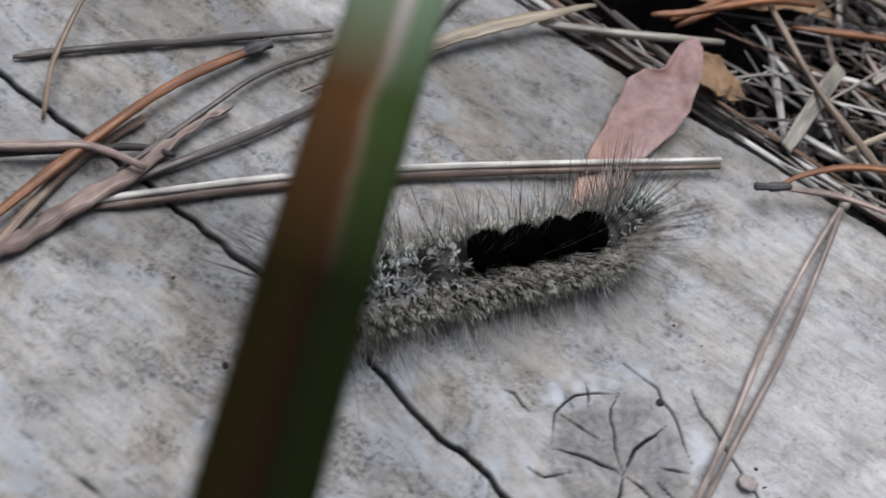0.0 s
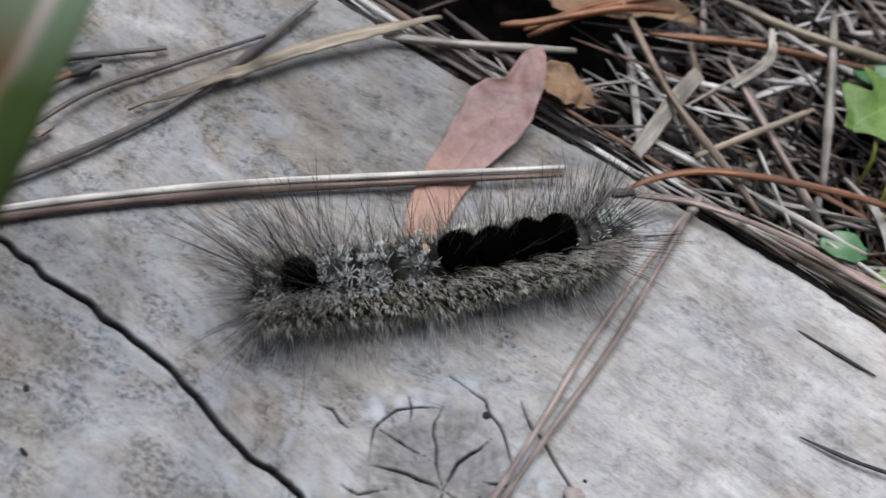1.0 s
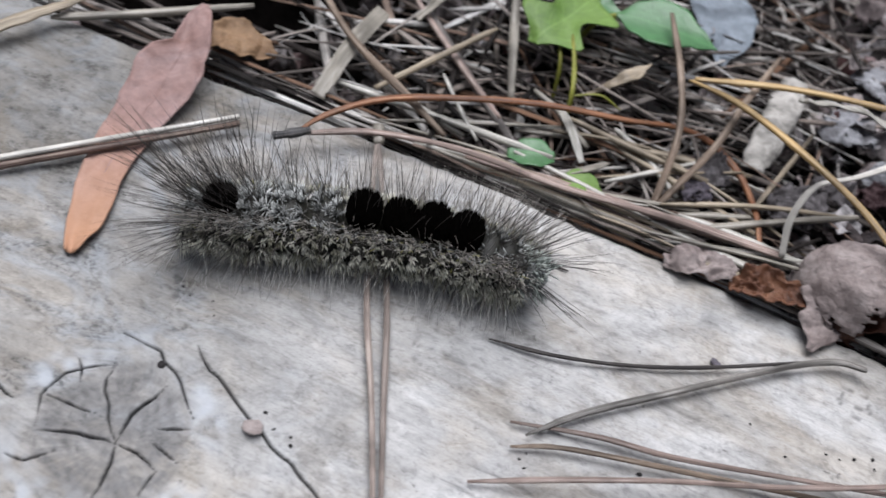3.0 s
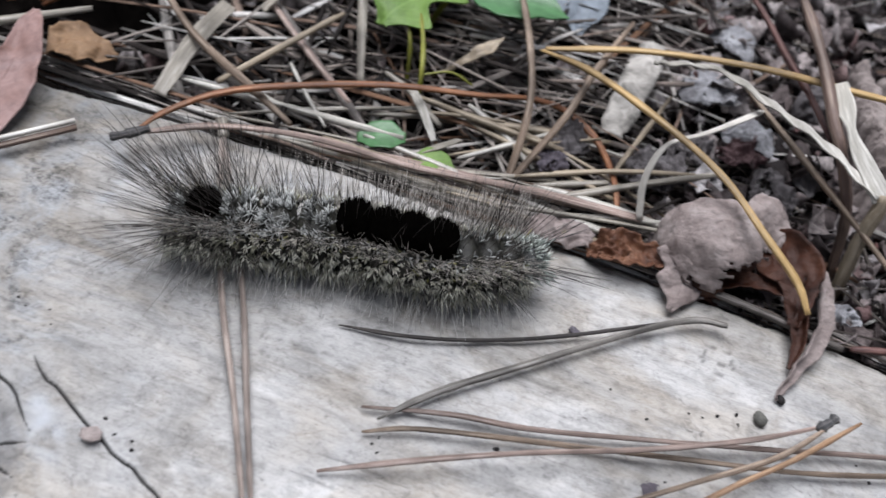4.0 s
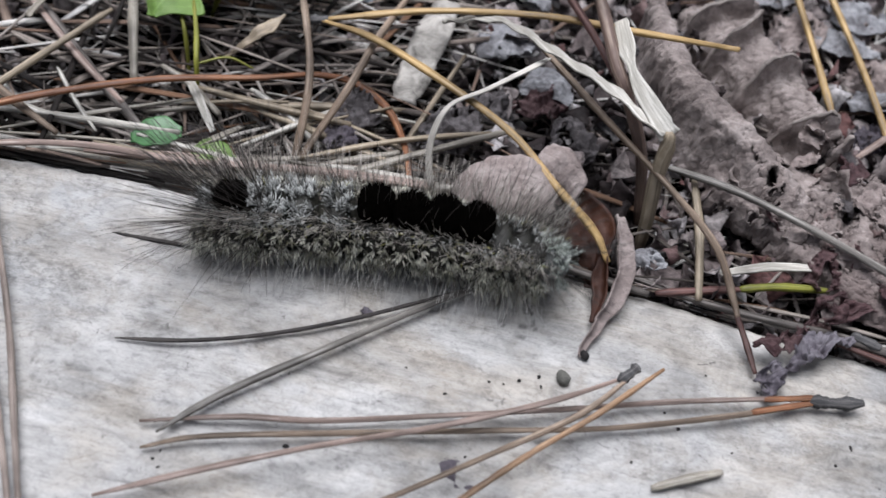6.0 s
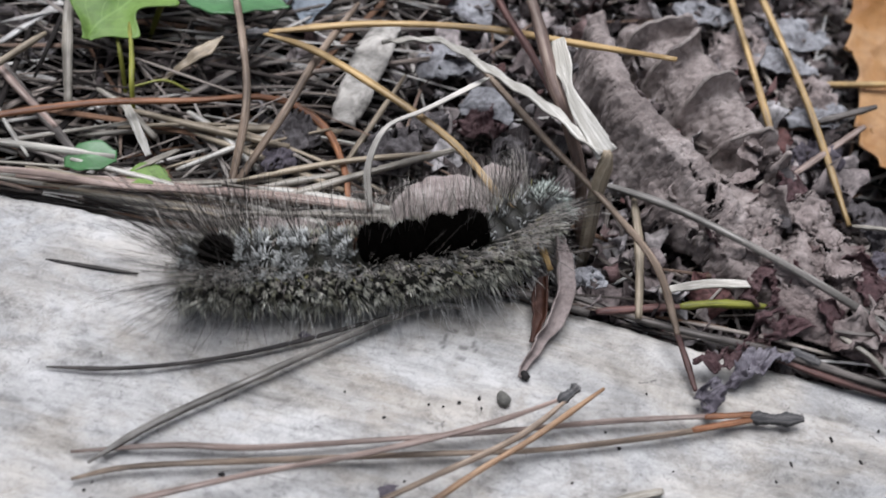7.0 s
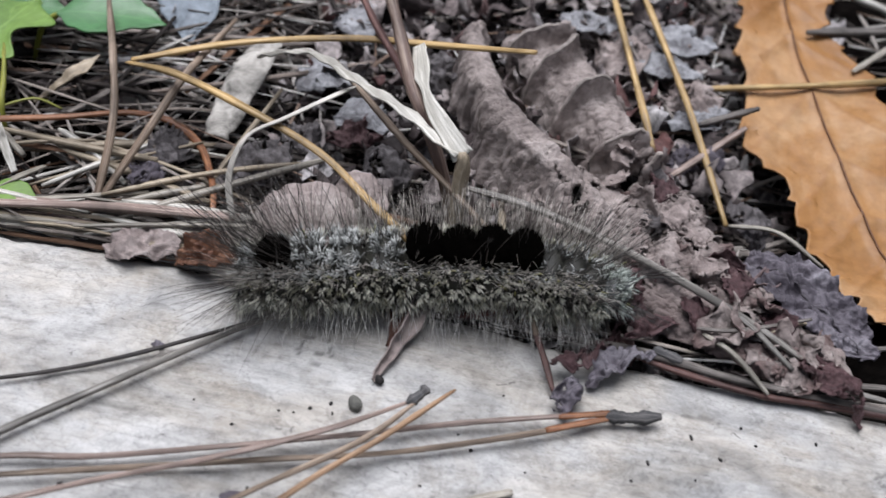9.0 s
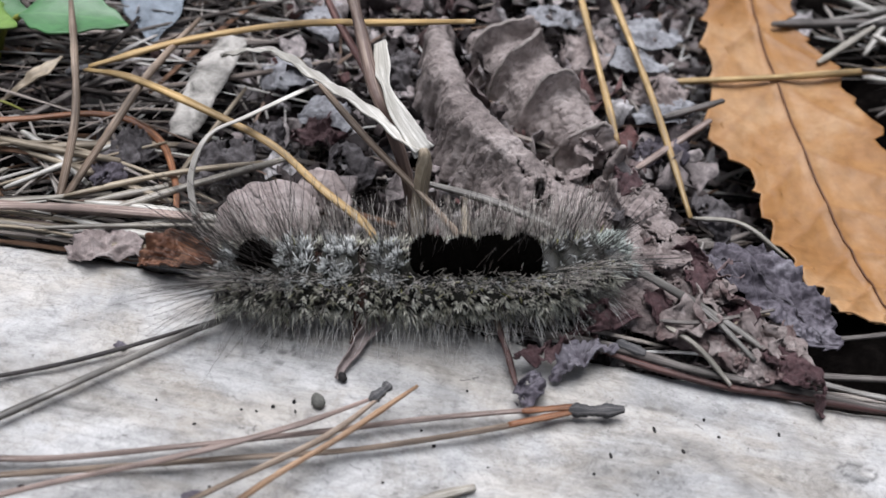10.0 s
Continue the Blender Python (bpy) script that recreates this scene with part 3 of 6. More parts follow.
def build_plank():
    xs = np.concatenate([np.linspace(-420, -75, 30)[:-1], np.arange(-75, -13, 0.35), np.arange(-13, 17, 0.1), np.arange(17, 110, 0.25), np.linspace(110, 420, 30)])
    ys = np.concatenate([np.linspace(-112, -40, 20)[:-1], np.arange(-40, -15.5, 0.35), np.arange(-15.5, 4, 0.1), np.arange(4, 27.0, 0.3)])
    # profile: flat top, worn round edge, upright back
    prof = [(y, 0.0) for y in ys]
    for a in np.linspace(4, 90, 16):
        prof.append((27.0 + 1.0 * math.sin(radians(a)), -1.0 * (1 - math.cos(radians(a)))))
    prof += [(28.0, z) for z in np.linspace(-1.5, BOTTOM, 20)]
    prof = [(-112.0, BOTTOM), (-112.0, -4.0)] + prof
    prof = np.array(prof)
    nx, ny = len(xs), len(prof)
    X = np.repeat(xs[:, None], ny, 1)
    Y = np.repeat(prof[None, :, 0], nx, 0).copy()
    Z = np.repeat(prof[None, :, 1], nx, 0).copy()
    top = np.clip((Z + 2.4) / 2.4, 0, 1) * (Y > -111.5)
    wear = 0.16 * rough_field(X, 0 * X, 3, 18, 0.05, 0.6) + 0.1 * rough_field(X, 0 * X, 9, 24, 0.8, 4.0)
    Y += (wear + edge_at(X) - EDGE) * np.clip((Y - 20.0) / 8, 0, 1)
    Z += -0.25 * np.clip((Y - 18) / 9, 0, 1) ** 2 * top
    Z += (0.10 * rough_field(X, Y, 5, 14, 0.1, 0.5) + 0.05 * rough_field(0.12 * X, Y, 6, 20, 0.8, 5.0) + 0.025 * rough_field(X, Y, 8, 16, 1.5, 5)) * top
    bend = 0.35 * np.sin(X * 0.35 + 1) + 0.2 * np.sin(X * 0.9) + 0.12 * np.sin(X * 2.3 + 2)
    crack = np.zeros_like(X)

    jag = random.Random(17)

    def jagged(pts, amount):
        out = [pts[0]]
        for a, b in zip(pts, pts[1:]):
            d = math.hypot(b[0] - a[0], b[1] - a[1])
            steps = max(2, min(14, int(d / 0.9)))
            for k in range(1, steps + 1):
                s = amount * min(d, 3.0) * (k < steps)
                out.append((a[0] + (b[0] - a[0]) * k / steps + jag.gauss(0, s), a[1] + (b[1] - a[1]) * k / steps + jag.gauss(0, s)))
        return out

    def split(pts, w, depth, ends=0.25, wander=0.0, dirt=1.0):
        nonlocal Z, crack
        d, s = to_line(X, Y + wander * bend, jagged(pts, 0.035))
        half = 0.62 * w * np.clip(np.minimum(s, 1 - s) / ends, 0.12, 1)
        k = np.clip(1.35 - d / np.maximum(half, 0.02), 0, 1)
        # colours the groove towards near black, besides cutting it into the wood
        crack = np.maximum(crack, dirt * np.clip(k * 1.6, 0, 1))
        Z -= depth * k * top

    # the long shake along the grain, a second one, and shorter checks
    split([(-90, -11.0), (-57, -11.1), (-40, -11.3), (-20, -11.7), (-13, -13.2), (-8.5, -13.5), (-4.5, -14.4), (8, -18), (40, -22)], 0.36, 0.9, 0.02, 0.35)
    split([(-75, -31.2), (-27, -31.4), (10, -33)], 0.2, 0.5, 0.05, 0.2)
    split([(1.0, 3.2), (2.4, 2.0), (6.3, 0.0), (8.9, -1.2), (10.4, -2.0), (14.6, -3.5), (24, -6.5)], 0.17, 0.4, 0.12, 0.15)
    # checks of the knot
    for pts, w in (([(-4.8, -8.7), (-2.2, -7.5), (0.5, -6.9)], 0.13), ([(0.5, -6.9), (0.3, -4.5), (1.3, -1.3)], 0.15), ([(0.5, -6.8), (-1.0, -5.5), (-2.9, -2.9), (-3.2, -1.2)], 0.08),
                   ([(0.6, -6.9), (1.1, -8.2), (1.4, -11.1)], 0.13), ([(0.6, -6.9), (2.3, -6.8), (4.2, -7.4)], 0.1), ([(4.2, -7.4), (4.1, -9.5)], 0.07),
                   ([(-4.0, 1.0), (-0.7, 1.0), (2.0, -0.5), (4.4, -2.7)], 0.11), ([(-5.1, -8.4), (-6.2, -6.2), (-5.7, -3.9), (-4.2, -2.4), (-2.9, -1.6)], 0.10),
                   ([(-10.5, -7.2), (-7.5, -7.4)], 0.11), ([(-5.6, -11.1), (-4.2, -11.0), (-2.8, -9.4)], 0.07), ([(2.5, -4.6), (4.6, -3.6)], 0.06),
                   ([(-5.8, -6.0), (-2.0, -5.6)], 0.05), ([(2.8, -5.6), (5.2, -6.2)], 0.06), ([(-4.4, -4.0), (-5.6, -2.4)], 0.06)):
        split(pts, max(w, 0.09) * 1.4, 0.35, 0.3, 0.1)
    # weathering: fine checks along the grain
    r = np.random.RandomState(4)
    for _ in range(26):
        x0, y0, ln = r.uniform(-60, 100), r.uniform(-34, 25), r.uniform(3, 14)
        split([(x0, y0), (x0 + ln / 2, y0 + r.uniform(-0.2, 0.2)), (x0 + ln, y0 + r.uniform(-0.4, 0.4))], r.uniform(0.15, 0.3), 0.06, 0.5, 0.1, 0.35)
    # small marks: an oval dent, a scratched square and a curl
    split([(92.9, 21.4), (93.6, 21.9), (94.6, 22.0), (95.5, 21.7), (95.9, 21.3), (95.4, 20.9), (94.6, 20.7), (93.6, 20.9), (92.9, 21.4)], 0.16, 0.06, 0.02, 0.0, 0.55)
    for pts in ([(49.2, 24.6), (50.4, 24.9), (51.6, 24.6)], [(49.3, 24.4), (49.1, 23.3), (49.5, 22.5)], [(50.2, 23.4), (51.4, 23.2)], [(49.8, 22.5), (51.2, 22.3)], [(51.5, 24.2), (51.8, 23.0)], [(-22.9, 22.4), (-22.3, 22.9), (-21.7, 22.4), (-21.9, 21.7)]):
        split(pts, 0.2, 0.07, 0.3, 0.0, 0.55)
    # the knot: an oval of end grain with a pale rim
    kd = np.hypot((X - 0.0) / 5.9, (Y + 6.3) / 6.2)
    kd += 0.05 * np.sin(3 * np.arctan2(Y + 6.3, X)) + 0.03 * rough_field(X, Y, 12, 10, 0.5, 2)
    ray = np.arctan2(Y + 6.9, X - 0.5)
    radial = np.sin(37 * ray + 1.4 * rough_field(X, Y, 17, 10, 0.3, 1.2)) * 0.6 + 0.4 * np.sin(83 * ray + 2.0 * rough_field(X, Y, 18, 10, 0.5, 1.5))
    knot = np.clip((0.98 - kd) / 0.16, 0, 1) * np.clip(0.66 + 0.12 * np.sin(kd * 38 + 2.5 * rough_field(X, Y, 13, 12, 0.3, 1.6)) + 0.2 * rough_field(X, Y, 15, 14, 1.0, 4.0) + 0.16 * radial * np.clip(kd * 1.6, 0, 1), 0, 1)
    rim = np.clip(1.25 - np.abs(kd - 1.2) / 0.24, 0, 1) * np.clip(0.62 + 0.55 * rough_field(X, Y, 14, 10, 0.3, 1.2), 0, 1) * np.clip(0.5 + 0.5 * rough_field(X, Y, 16, 14, 1.5, 5.0), 0, 0.85)
    Z -= 0.12 * np.clip(1 - kd, 0, 1) * top
    # darkens the wood towards -x, soonest at the far edge
    left_dark = np.clip((-6 - X + 0.5 * (Y - 4)) / 16, 0, 1) * np.clip(0.78 + 0.3 * rough_field(X * 0.5, Y, 24, 12, 0.08, 0.5), 0, 1)
    stain_tone = np.clip(0.75 * rough_field(X * 0.6, Y, 21, 18, 0.1, 0.7) - 0.35, 0, 1) * np.clip(0.6 + 0.6 * rough_field(X, Y, 22, 16, 0.8, 3.5), 0, 1)
    stain_tone *= np.clip((10 - X) / 12, 0.35, 1)
    bleach = np.clip((16 - X + 6 * rough_field(X * 0.5, Y, 25, 12, 0.05, 0.4)) / 22, 0, 1)
    # random stains and the darkening towards -x share one mask
    ob = fast_grid("plank", np.stack([X, Y, Z], -1), nx, ny, WOOD, {"crack": crack, "knot": knot * top, "rim": rim * top, "stain_tone": np.maximum(np.maximum(stain_tone, 0.95 * left_dark), 0.46 * bleach), "bleach": bleach})
    return tagged(ob, "weathered pale grey wooden plank with a cracked round knot", "plank", kind="structure")


build_plank()


def build_ground():
    def axis(lo, hi, step, reach):
        out = 1.35 ** np.arange(0, 40) * 2.0
        out = out[np.cumsum(out) < reach]
        far = np.cumsum(out)
        return np.concatenate([(lo - far)[::-1], np.arange(lo, hi, step), hi + far])
    xs, ys = axis(-75, 120, 0.8, 40000), axis(20, 105, 0.8, 40000)
    nx, ny = len(xs), len(ys)
    X, Y = np.repeat(xs[:, None], ny, 1), np.repeat(ys[None], nx, 0)
    near = np.exp(-np.maximum(0, np.hypot((X - 20) / 120, (Y - 60) / 70) - 1) * 2)
    Z = -6.0 + 1.3 * rough_field(X, Y, 31, 18, 0.08, 0.4) * near + 0.7 * rough_field(X, Y, 32, 22, 0.5, 2.2) * near
    Z -= 6.0 * np.exp(-(((X - 88) / 9) ** 2 + ((Y - 44) / 7) ** 2))
    Z -= 16.0 * np.exp(-((((X + 25) / 19) ** 2 + ((Y - 46) / 14) ** 2) ** 2))
    Z -= 4.5 * np.exp(-(((X - 88.0 - (78 - Y) * 0.27) / 11) ** 4)) * np.clip((Y - 38) / 8, 0, 1) * np.clip((96 - Y) / 8, 0, 1)
    sunk = np.clip((26.0 - Y) / 3, 0, 1) * np.clip((Y + 115) / 4, 0, 1) * np.clip((424 - np.abs(X)) / 4, 0, 1)
    Z = Z * (1 - sunk) + (BOTTOM - 1.0) * sunk
    low = np.clip((-112 - Y) / 4, 0, 1)
    Z = Z * (1 - low) - 16 * low
    return tagged(fast_grid("ground", np.stack([X, Y, Z], -1), nx, ny, SOIL), "near-black forest soil under dead needles", "ground", kind="structure")


build_ground()


# ---------------------------------------------------------------- caterpillar
def hair_data(hairs):
    """Thin three-sided tapering hairs, each (root, direction, length, radius, droop, side bend, tone of its clump)."""
    verts, faces = [], []
    for p, d, ln, r, droop, bend, *_ in hairs:
        d = d.normalized()
        s = d.cross(Vector((0.3, 0.1, 1))).normalized()
        b = len(verts)
        for t, w in ((0, 0.8), (0.62, 1.0)):
            c = p + d * (ln * t) + Vector((0, 0, -droop * ln * t * t)) + s * (bend * ln * t * t)
            o = s.cross(d)
            for j in range(3):
                a = 2.0944 * j
                verts.append(c + s * (r * w * math.cos(a)) + o * (r * w * math.sin(a)))
        verts.append(p + d * ln + Vector((0, 0, -droop * ln)) + s * (bend * ln))
        for j in range(3):
            i, q = b + j, b + (j + 1) % 3
            faces.append((i, q, q + 3, i + 3))
            faces.append((i + 3, q + 3, b + 6))
    return verts, faces


def tips(hairs):
    """How near each vert of hair_data lies to its hair's tip, and the tone of its clump."""
    return {"tip": [0.0, 0.0, 0.0, 0.62, 0.62, 0.62, 1.0] * len(hairs), "tone": [(h[6] if len(h) > 6 else 0.5) for h in hairs for _ in range(7)]}


def ring_body(length, ry, rz, seed, nose=0.0):
    """One swollen body ring with warts, its ends closed; x is forward."""
    r = random.Random(seed)
    verts, faces = [], []
    n, s = 9, 20
    warts = [radians(a) for a in (28, 62, 118, 152, -8, 188)]
    for k in range(n):
        t = 2 * k / (n - 1) - 1
        w = (1 - abs(t) ** 3.2) ** 0.5 if abs(t) < 1 else 0.0
        w = max(w, 0.05)
        for j in range(s):
            a = 2 * math.pi * j / s
            bulge = sum(math.exp(-(((a - q + math.pi) % (2 * math.pi) - math.pi) / 0.2) ** 2 - (t / 0.45) ** 2) for q in warts) * 0.12
            g = w * (1 + bulge + 0.02 * r.uniform(-1, 1))
            verts.append(Vector((length * 0.5 * t * 1.02, ry * g * math.cos(a), rz * g * math.sin(a))))
    for k in range(n - 1):
        for j in range(s):
            a, b = k * s + j, k * s + (j + 1) % s
            faces.append((a, b, b + s, a + s))
    faces.append(tuple(reversed(range(s))))
    faces.append(tuple((n - 1) * s + j for j in range(s)))
    return verts, faces


def block_tuft(lx, ly, h, seed, count=520):
    """A dense upright brush: a rounded core and short hairs all over it."""
    r = random.Random(seed)
    verts, faces = [], []
    n, s = 7, 16
    for k in range(n):
        t = k / (n - 1)
        w = (1 - max(0.0, t - 0.35) ** 2.2 / 0.65 ** 2.2) ** 0.5 if t < 1 else 0.02
        w = max(0.03, w) * (0.78 + 0.22 * min(1, t * 3))
        for j in range(s):
            a = 2 * math.pi * j / s
            c, q = math.cos(a), math.sin(a)
            sq = (abs(c) ** 3 + abs(q) ** 3) ** (-1 / 3)
            verts.append(Vector((lx * w * sq * c, ly * w * sq * q, h * t * 0.88)))
    for k in range(n - 1):
        for j in range(s):
            a, b = k * s + j, k * s + (j + 1) % s
            faces.append((a, b, b + s, a + s))
    hairs = []
    for _ in range(count):
        x, y = r.uniform(-1, 1), r.uniform(-1, 1)
        if abs(x) ** 3 + abs(y) ** 3 > 1:
            continue
        top = (1 - 0.3 * (x * x + y * y) ** 1.2) * h * r.uniform(0.86, 1.16)
        hairs.append((Vector((x * lx * 0.8, y * ly * 0.8, 0)), Vector((x * lx * 0.28, y * ly * 0.28, h)), top, 0.05, 0, r.uniform(-0.05, 0.05)))
    hv, hf = hair_data(hairs)
    b = len(verts)
    return verts + hv, faces + [tuple(i + b for i in f) for f in hf]


def fan(r, root, out, count, length, radius, spread, droop=0.08, tight=0.16):
    """Hairs that spray from a wart, all of about one tone."""
    res, tone = [], r.random()
    for _ in range(count):
        d = out.normalized() + Vector((r.gauss(0, spread), r.gauss(0, spread), r.gauss(0, spread)))
        p = root + Vector((r.gauss(0, tight), r.gauss(0, tight), r.gauss(0, tight)))
        res.append((p, d, length * r.uniform(0.55, 1.15), radius * r.uniform(0.7, 1.2), droop * r.uniform(0, 2), r.uniform(-0.15, 0.15), tone))
    return res


RY, RZ = 2.6, 2.1
# kind, length of the ring, its size, lean of the long hairs
RINGS = [("thorax", 2.6, 0.78, 0.8), ("thorax", 2.6, 0.9, 0.45), ("thorax", 2.6, 0.97, 0.25),
         ("brush", 3.3, 1.0, 0.1), ("brush", 3.3, 1.0, 0.05), ("brush", 3.3, 1.0, 0.0), ("brush", 3.3, 1.0, -0.05),
         ("back", 3.4, 1.0, -0.12), ("back", 3.4, 1.0, -0.2), ("back", 3.4, 0.98, -0.35), ("tail", 3.3, 0.92, -0.65), ("end", 2.6, 0.72, -1.1)]


def build_caterpillar():
    cat = thing("caterpillar", "hairy grey caterpillar with black dorsal tufts, crawling along the plank", "caterpillar")
    segs = []
    v, f = ring_body(2.5, 1.4, 1.35, 99)
    head = mesh_object("head", v, f, HEAD_SKIN, cat, "small dull grey-green head")
    r = random.Random(50)
    hairs = []
    for k in range(46):
        a = r.uniform(-0.6, 3.74)
        x = r.uniform(-1.2, 0.9)
        out = Vector((0.35 + 0.5 * x, math.cos(a), 0.8 * math.sin(a) + 0.35))
        hairs += fan(r, Vector((x, 1.05 * math.cos(a), 1.0 * math.sin(a))), out, 15, 1.35, 0.058, 0.3, 0.12, 0.12)
    v, f = hair_data(hairs)
    mesh_object("face_hair", v, f, HAIR_TEAL, head, "pale teal-grey hair clump", attrs=tips(hairs))
    for sgn in (-1, 1):
        hairs = fan(r, Vector((0.2, sgn * 1.0, 0.5)), Vector((1.0, sgn * 0.42, 0.12)), 10, 6.5, 0.03, 0.08, 0.06)
        v, f = hair_data(hairs)
        mesh_object("hair_pencil", v, f, HAIR_DARK, head, "long forward pencil of black hairs")
    segs.append(head)
    for i, (kind, ln, size, lean) in enumerate(RINGS):
        r = random.Random(200 + i)
        v, f = ring_body(ln, RY * size, RZ * size, 60 + i)
        seg = mesh_object("body_segment", v, f, SKIN, cat)
        ry, rz = RY * size, RZ * size
        pale, dark, grey_h, fine, veil, gold = [], [], [], [], [], []
        front = kind == "thorax"
        for sgn in (-1, 1):
            # pale rosettes on dark skin, longer towards the belly
            for row, (ang, cnt, lng) in enumerate(((-60, 13, 1.9), (-42, 14, 1.75), (-24, 14, 1.5), (-7, 14, 1.3), (10, 14, 1.15), (26, 12, 1.0), (40, 10, 0.85))):
                for dx in (-1.2, -0.4, 0.4, 1.2):
                    if r.random() < (0.3 if front else 0.12):
                        continue
                    a = radians(ang + r.uniform(-7, 7))
                    root = Vector(((dx + 0.4 * (row % 2) - 0.2) * ln / 3.3 + r.uniform(-0.15, 0.15), sgn * ry * math.cos(a), rz * math.sin(a)))
                    out = Vector((0.08 + 0.35 * lean + r.gauss(0, 0.35), sgn * math.cos(a), math.sin(a) + r.gauss(0.38, 0.3)))
                    pale += fan(r, root, out, cnt, lng * r.uniform(0.7, 1.25), 0.066, 0.27, 0.16, 0.05)
                    dark += fan(r, root, out, 2, lng * 0.9, 0.04, 0.7, 0.08, 0.4)
            # long single hairs, more of them towards both ends
            for _ in range(14 if abs(lean) < 0.3 else 30 if lean > 0 else 50):
                a = radians(r.uniform(12, 95))
                root = Vector((r.uniform(-0.9, 0.9), sgn * ry * math.cos(a) * 0.95, rz * math.sin(a) * 0.95))
                out = Vector((lean * 1.1 + r.gauss(0, 0.26 if lean > -0.3 else 0.4), sgn * math.cos(a), math.sin(a) * 1.1 + 0.1))
                dark.append((root, out, r.uniform(3.5, 7.5) + (5.0 * r.random() if lean < -0.3 else 0.0), 0.024, r.uniform(0, 0.12), r.uniform(-0.12, 0.12), r.random()))
            # a thin pale fringe that reaches out over the wood
            for _ in range(34):
                a = radians(r.uniform(-64, -25))
                root = Vector((r.uniform(-1.6, 1.6), sgn * ry * math.cos(a), rz * math.sin(a)))
                out = Vector((0.5 * lean + r.gauss(0, 0.32), sgn * 1.0, 0.5 * math.sin(a) + r.gauss(0.05, 0.2)))
                fine.append((root, out, r.uniform(2.6, 5.2), 0.015, r.uniform(0.05, 0.3), r.uniform(-0.15, 0.15), r.random()))
            # fine upright hairs along both sides of the back
            for _ in range(64):
                a = radians(r.uniform(28, 66))
                root = Vector((r.uniform(-1.6, 1.6), sgn * ry * math.cos(a), rz * math.sin(a)))
                veil.append((root, Vector((r.gauss((0.3 if lean > 0 else 0.6) * lean, 0.2), sgn * r.uniform(0.4, 0.9), 0.85)), r.uniform(2.0, 4.8), 0.017, 0.02, r.uniform(-0.08, 0.08), r.random()))
        # mottled back: paired pale clumps with dark seams between the rings
        clumps = {"brush": ((50, 7), (130, 7)), "back": ((50, 26), (64, 30), (80, 26), (100, 26), (116, 30), (130, 26)), "tail": ((48, 20), (132, 20), (60, 12), (120, 12)), "end": ((50, 20), (75, 20), (105, 20), (130, 20)), "thorax": ((46, 9), (72, 4), (108, 4), (134, 9))}[kind]
        for ang, cnt in clumps:
            for dx in (-0.95, -0.32, 0.32, 0.95):
                if r.random() < 0.2:
                    continue
                a = radians(ang + r.uniform(-6, 6))
                root = Vector((dx * ln / 3.4 + r.uniform(-0.15, 0.15), ry * math.cos(a), rz * math.sin(a)))
                grey_h += fan(r, root, Vector((r.gauss(-0.1 + 0.5 * lean, 0.3), math.cos(a), math.sin(a))), cnt, r.uniform(0.7, 1.4), 0.052, 0.36, 0.1, 0.1)
        for _ in range(11 if kind in ("brush", "thorax") else 6):
            sgn = r.choice((-1, 1))
            a = radians(r.uniform(20, 60))
            root = Vector((r.uniform(-1.5, 1.5), sgn * ry * math.cos(a), rz * math.sin(a)))
            gold.append((root, Vector((r.gauss(0, 0.5), sgn * math.cos(a), math.sin(a))), r.uniform(0.5, 1.1), 0.07, 0.1, 0.0, r.random()))
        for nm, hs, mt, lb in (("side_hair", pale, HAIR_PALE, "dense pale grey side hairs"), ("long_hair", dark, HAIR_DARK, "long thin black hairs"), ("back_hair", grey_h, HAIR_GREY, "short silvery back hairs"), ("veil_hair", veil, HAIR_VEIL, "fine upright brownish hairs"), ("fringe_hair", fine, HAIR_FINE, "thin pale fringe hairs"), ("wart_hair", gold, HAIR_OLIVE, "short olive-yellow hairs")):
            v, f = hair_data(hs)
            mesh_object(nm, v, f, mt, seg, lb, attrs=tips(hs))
        if kind in ("brush", "tail"):
            v, f = block_tuft(1.46, 1.6, 2.7 + 0.25 * math.sin(i * 2.1), 300 + i, 1300) if kind == "brush" else block_tuft(1.35, 1.4, 2.2, 300 + i, 700)
            tuft = mesh_object("black_tuft", v, f, HAIR_BLACK, seg, "upright velvety black hair tuft")
            tuft.location = (0 if kind == "brush" else -0.2 * MM, 0, rz * 0.72 * MM)
            if kind == "tail":
                tuft.rotation_euler = (0, radians(-14), 0)
        if kind in ("brush", "tail", "back"):
            for sgn in (-1, 1):
                v, f = tube_data([(0, sgn * 1.0, -1.3), (0, sgn * 1.15, -2.2), (0.1, sgn * 1.2, -2.95)], 0.5, 6, 8, taper=(0.9, 0.8))
                mesh_object("leg", v, f, SKIN, seg)
        segs.append(seg)
    return cat, segs


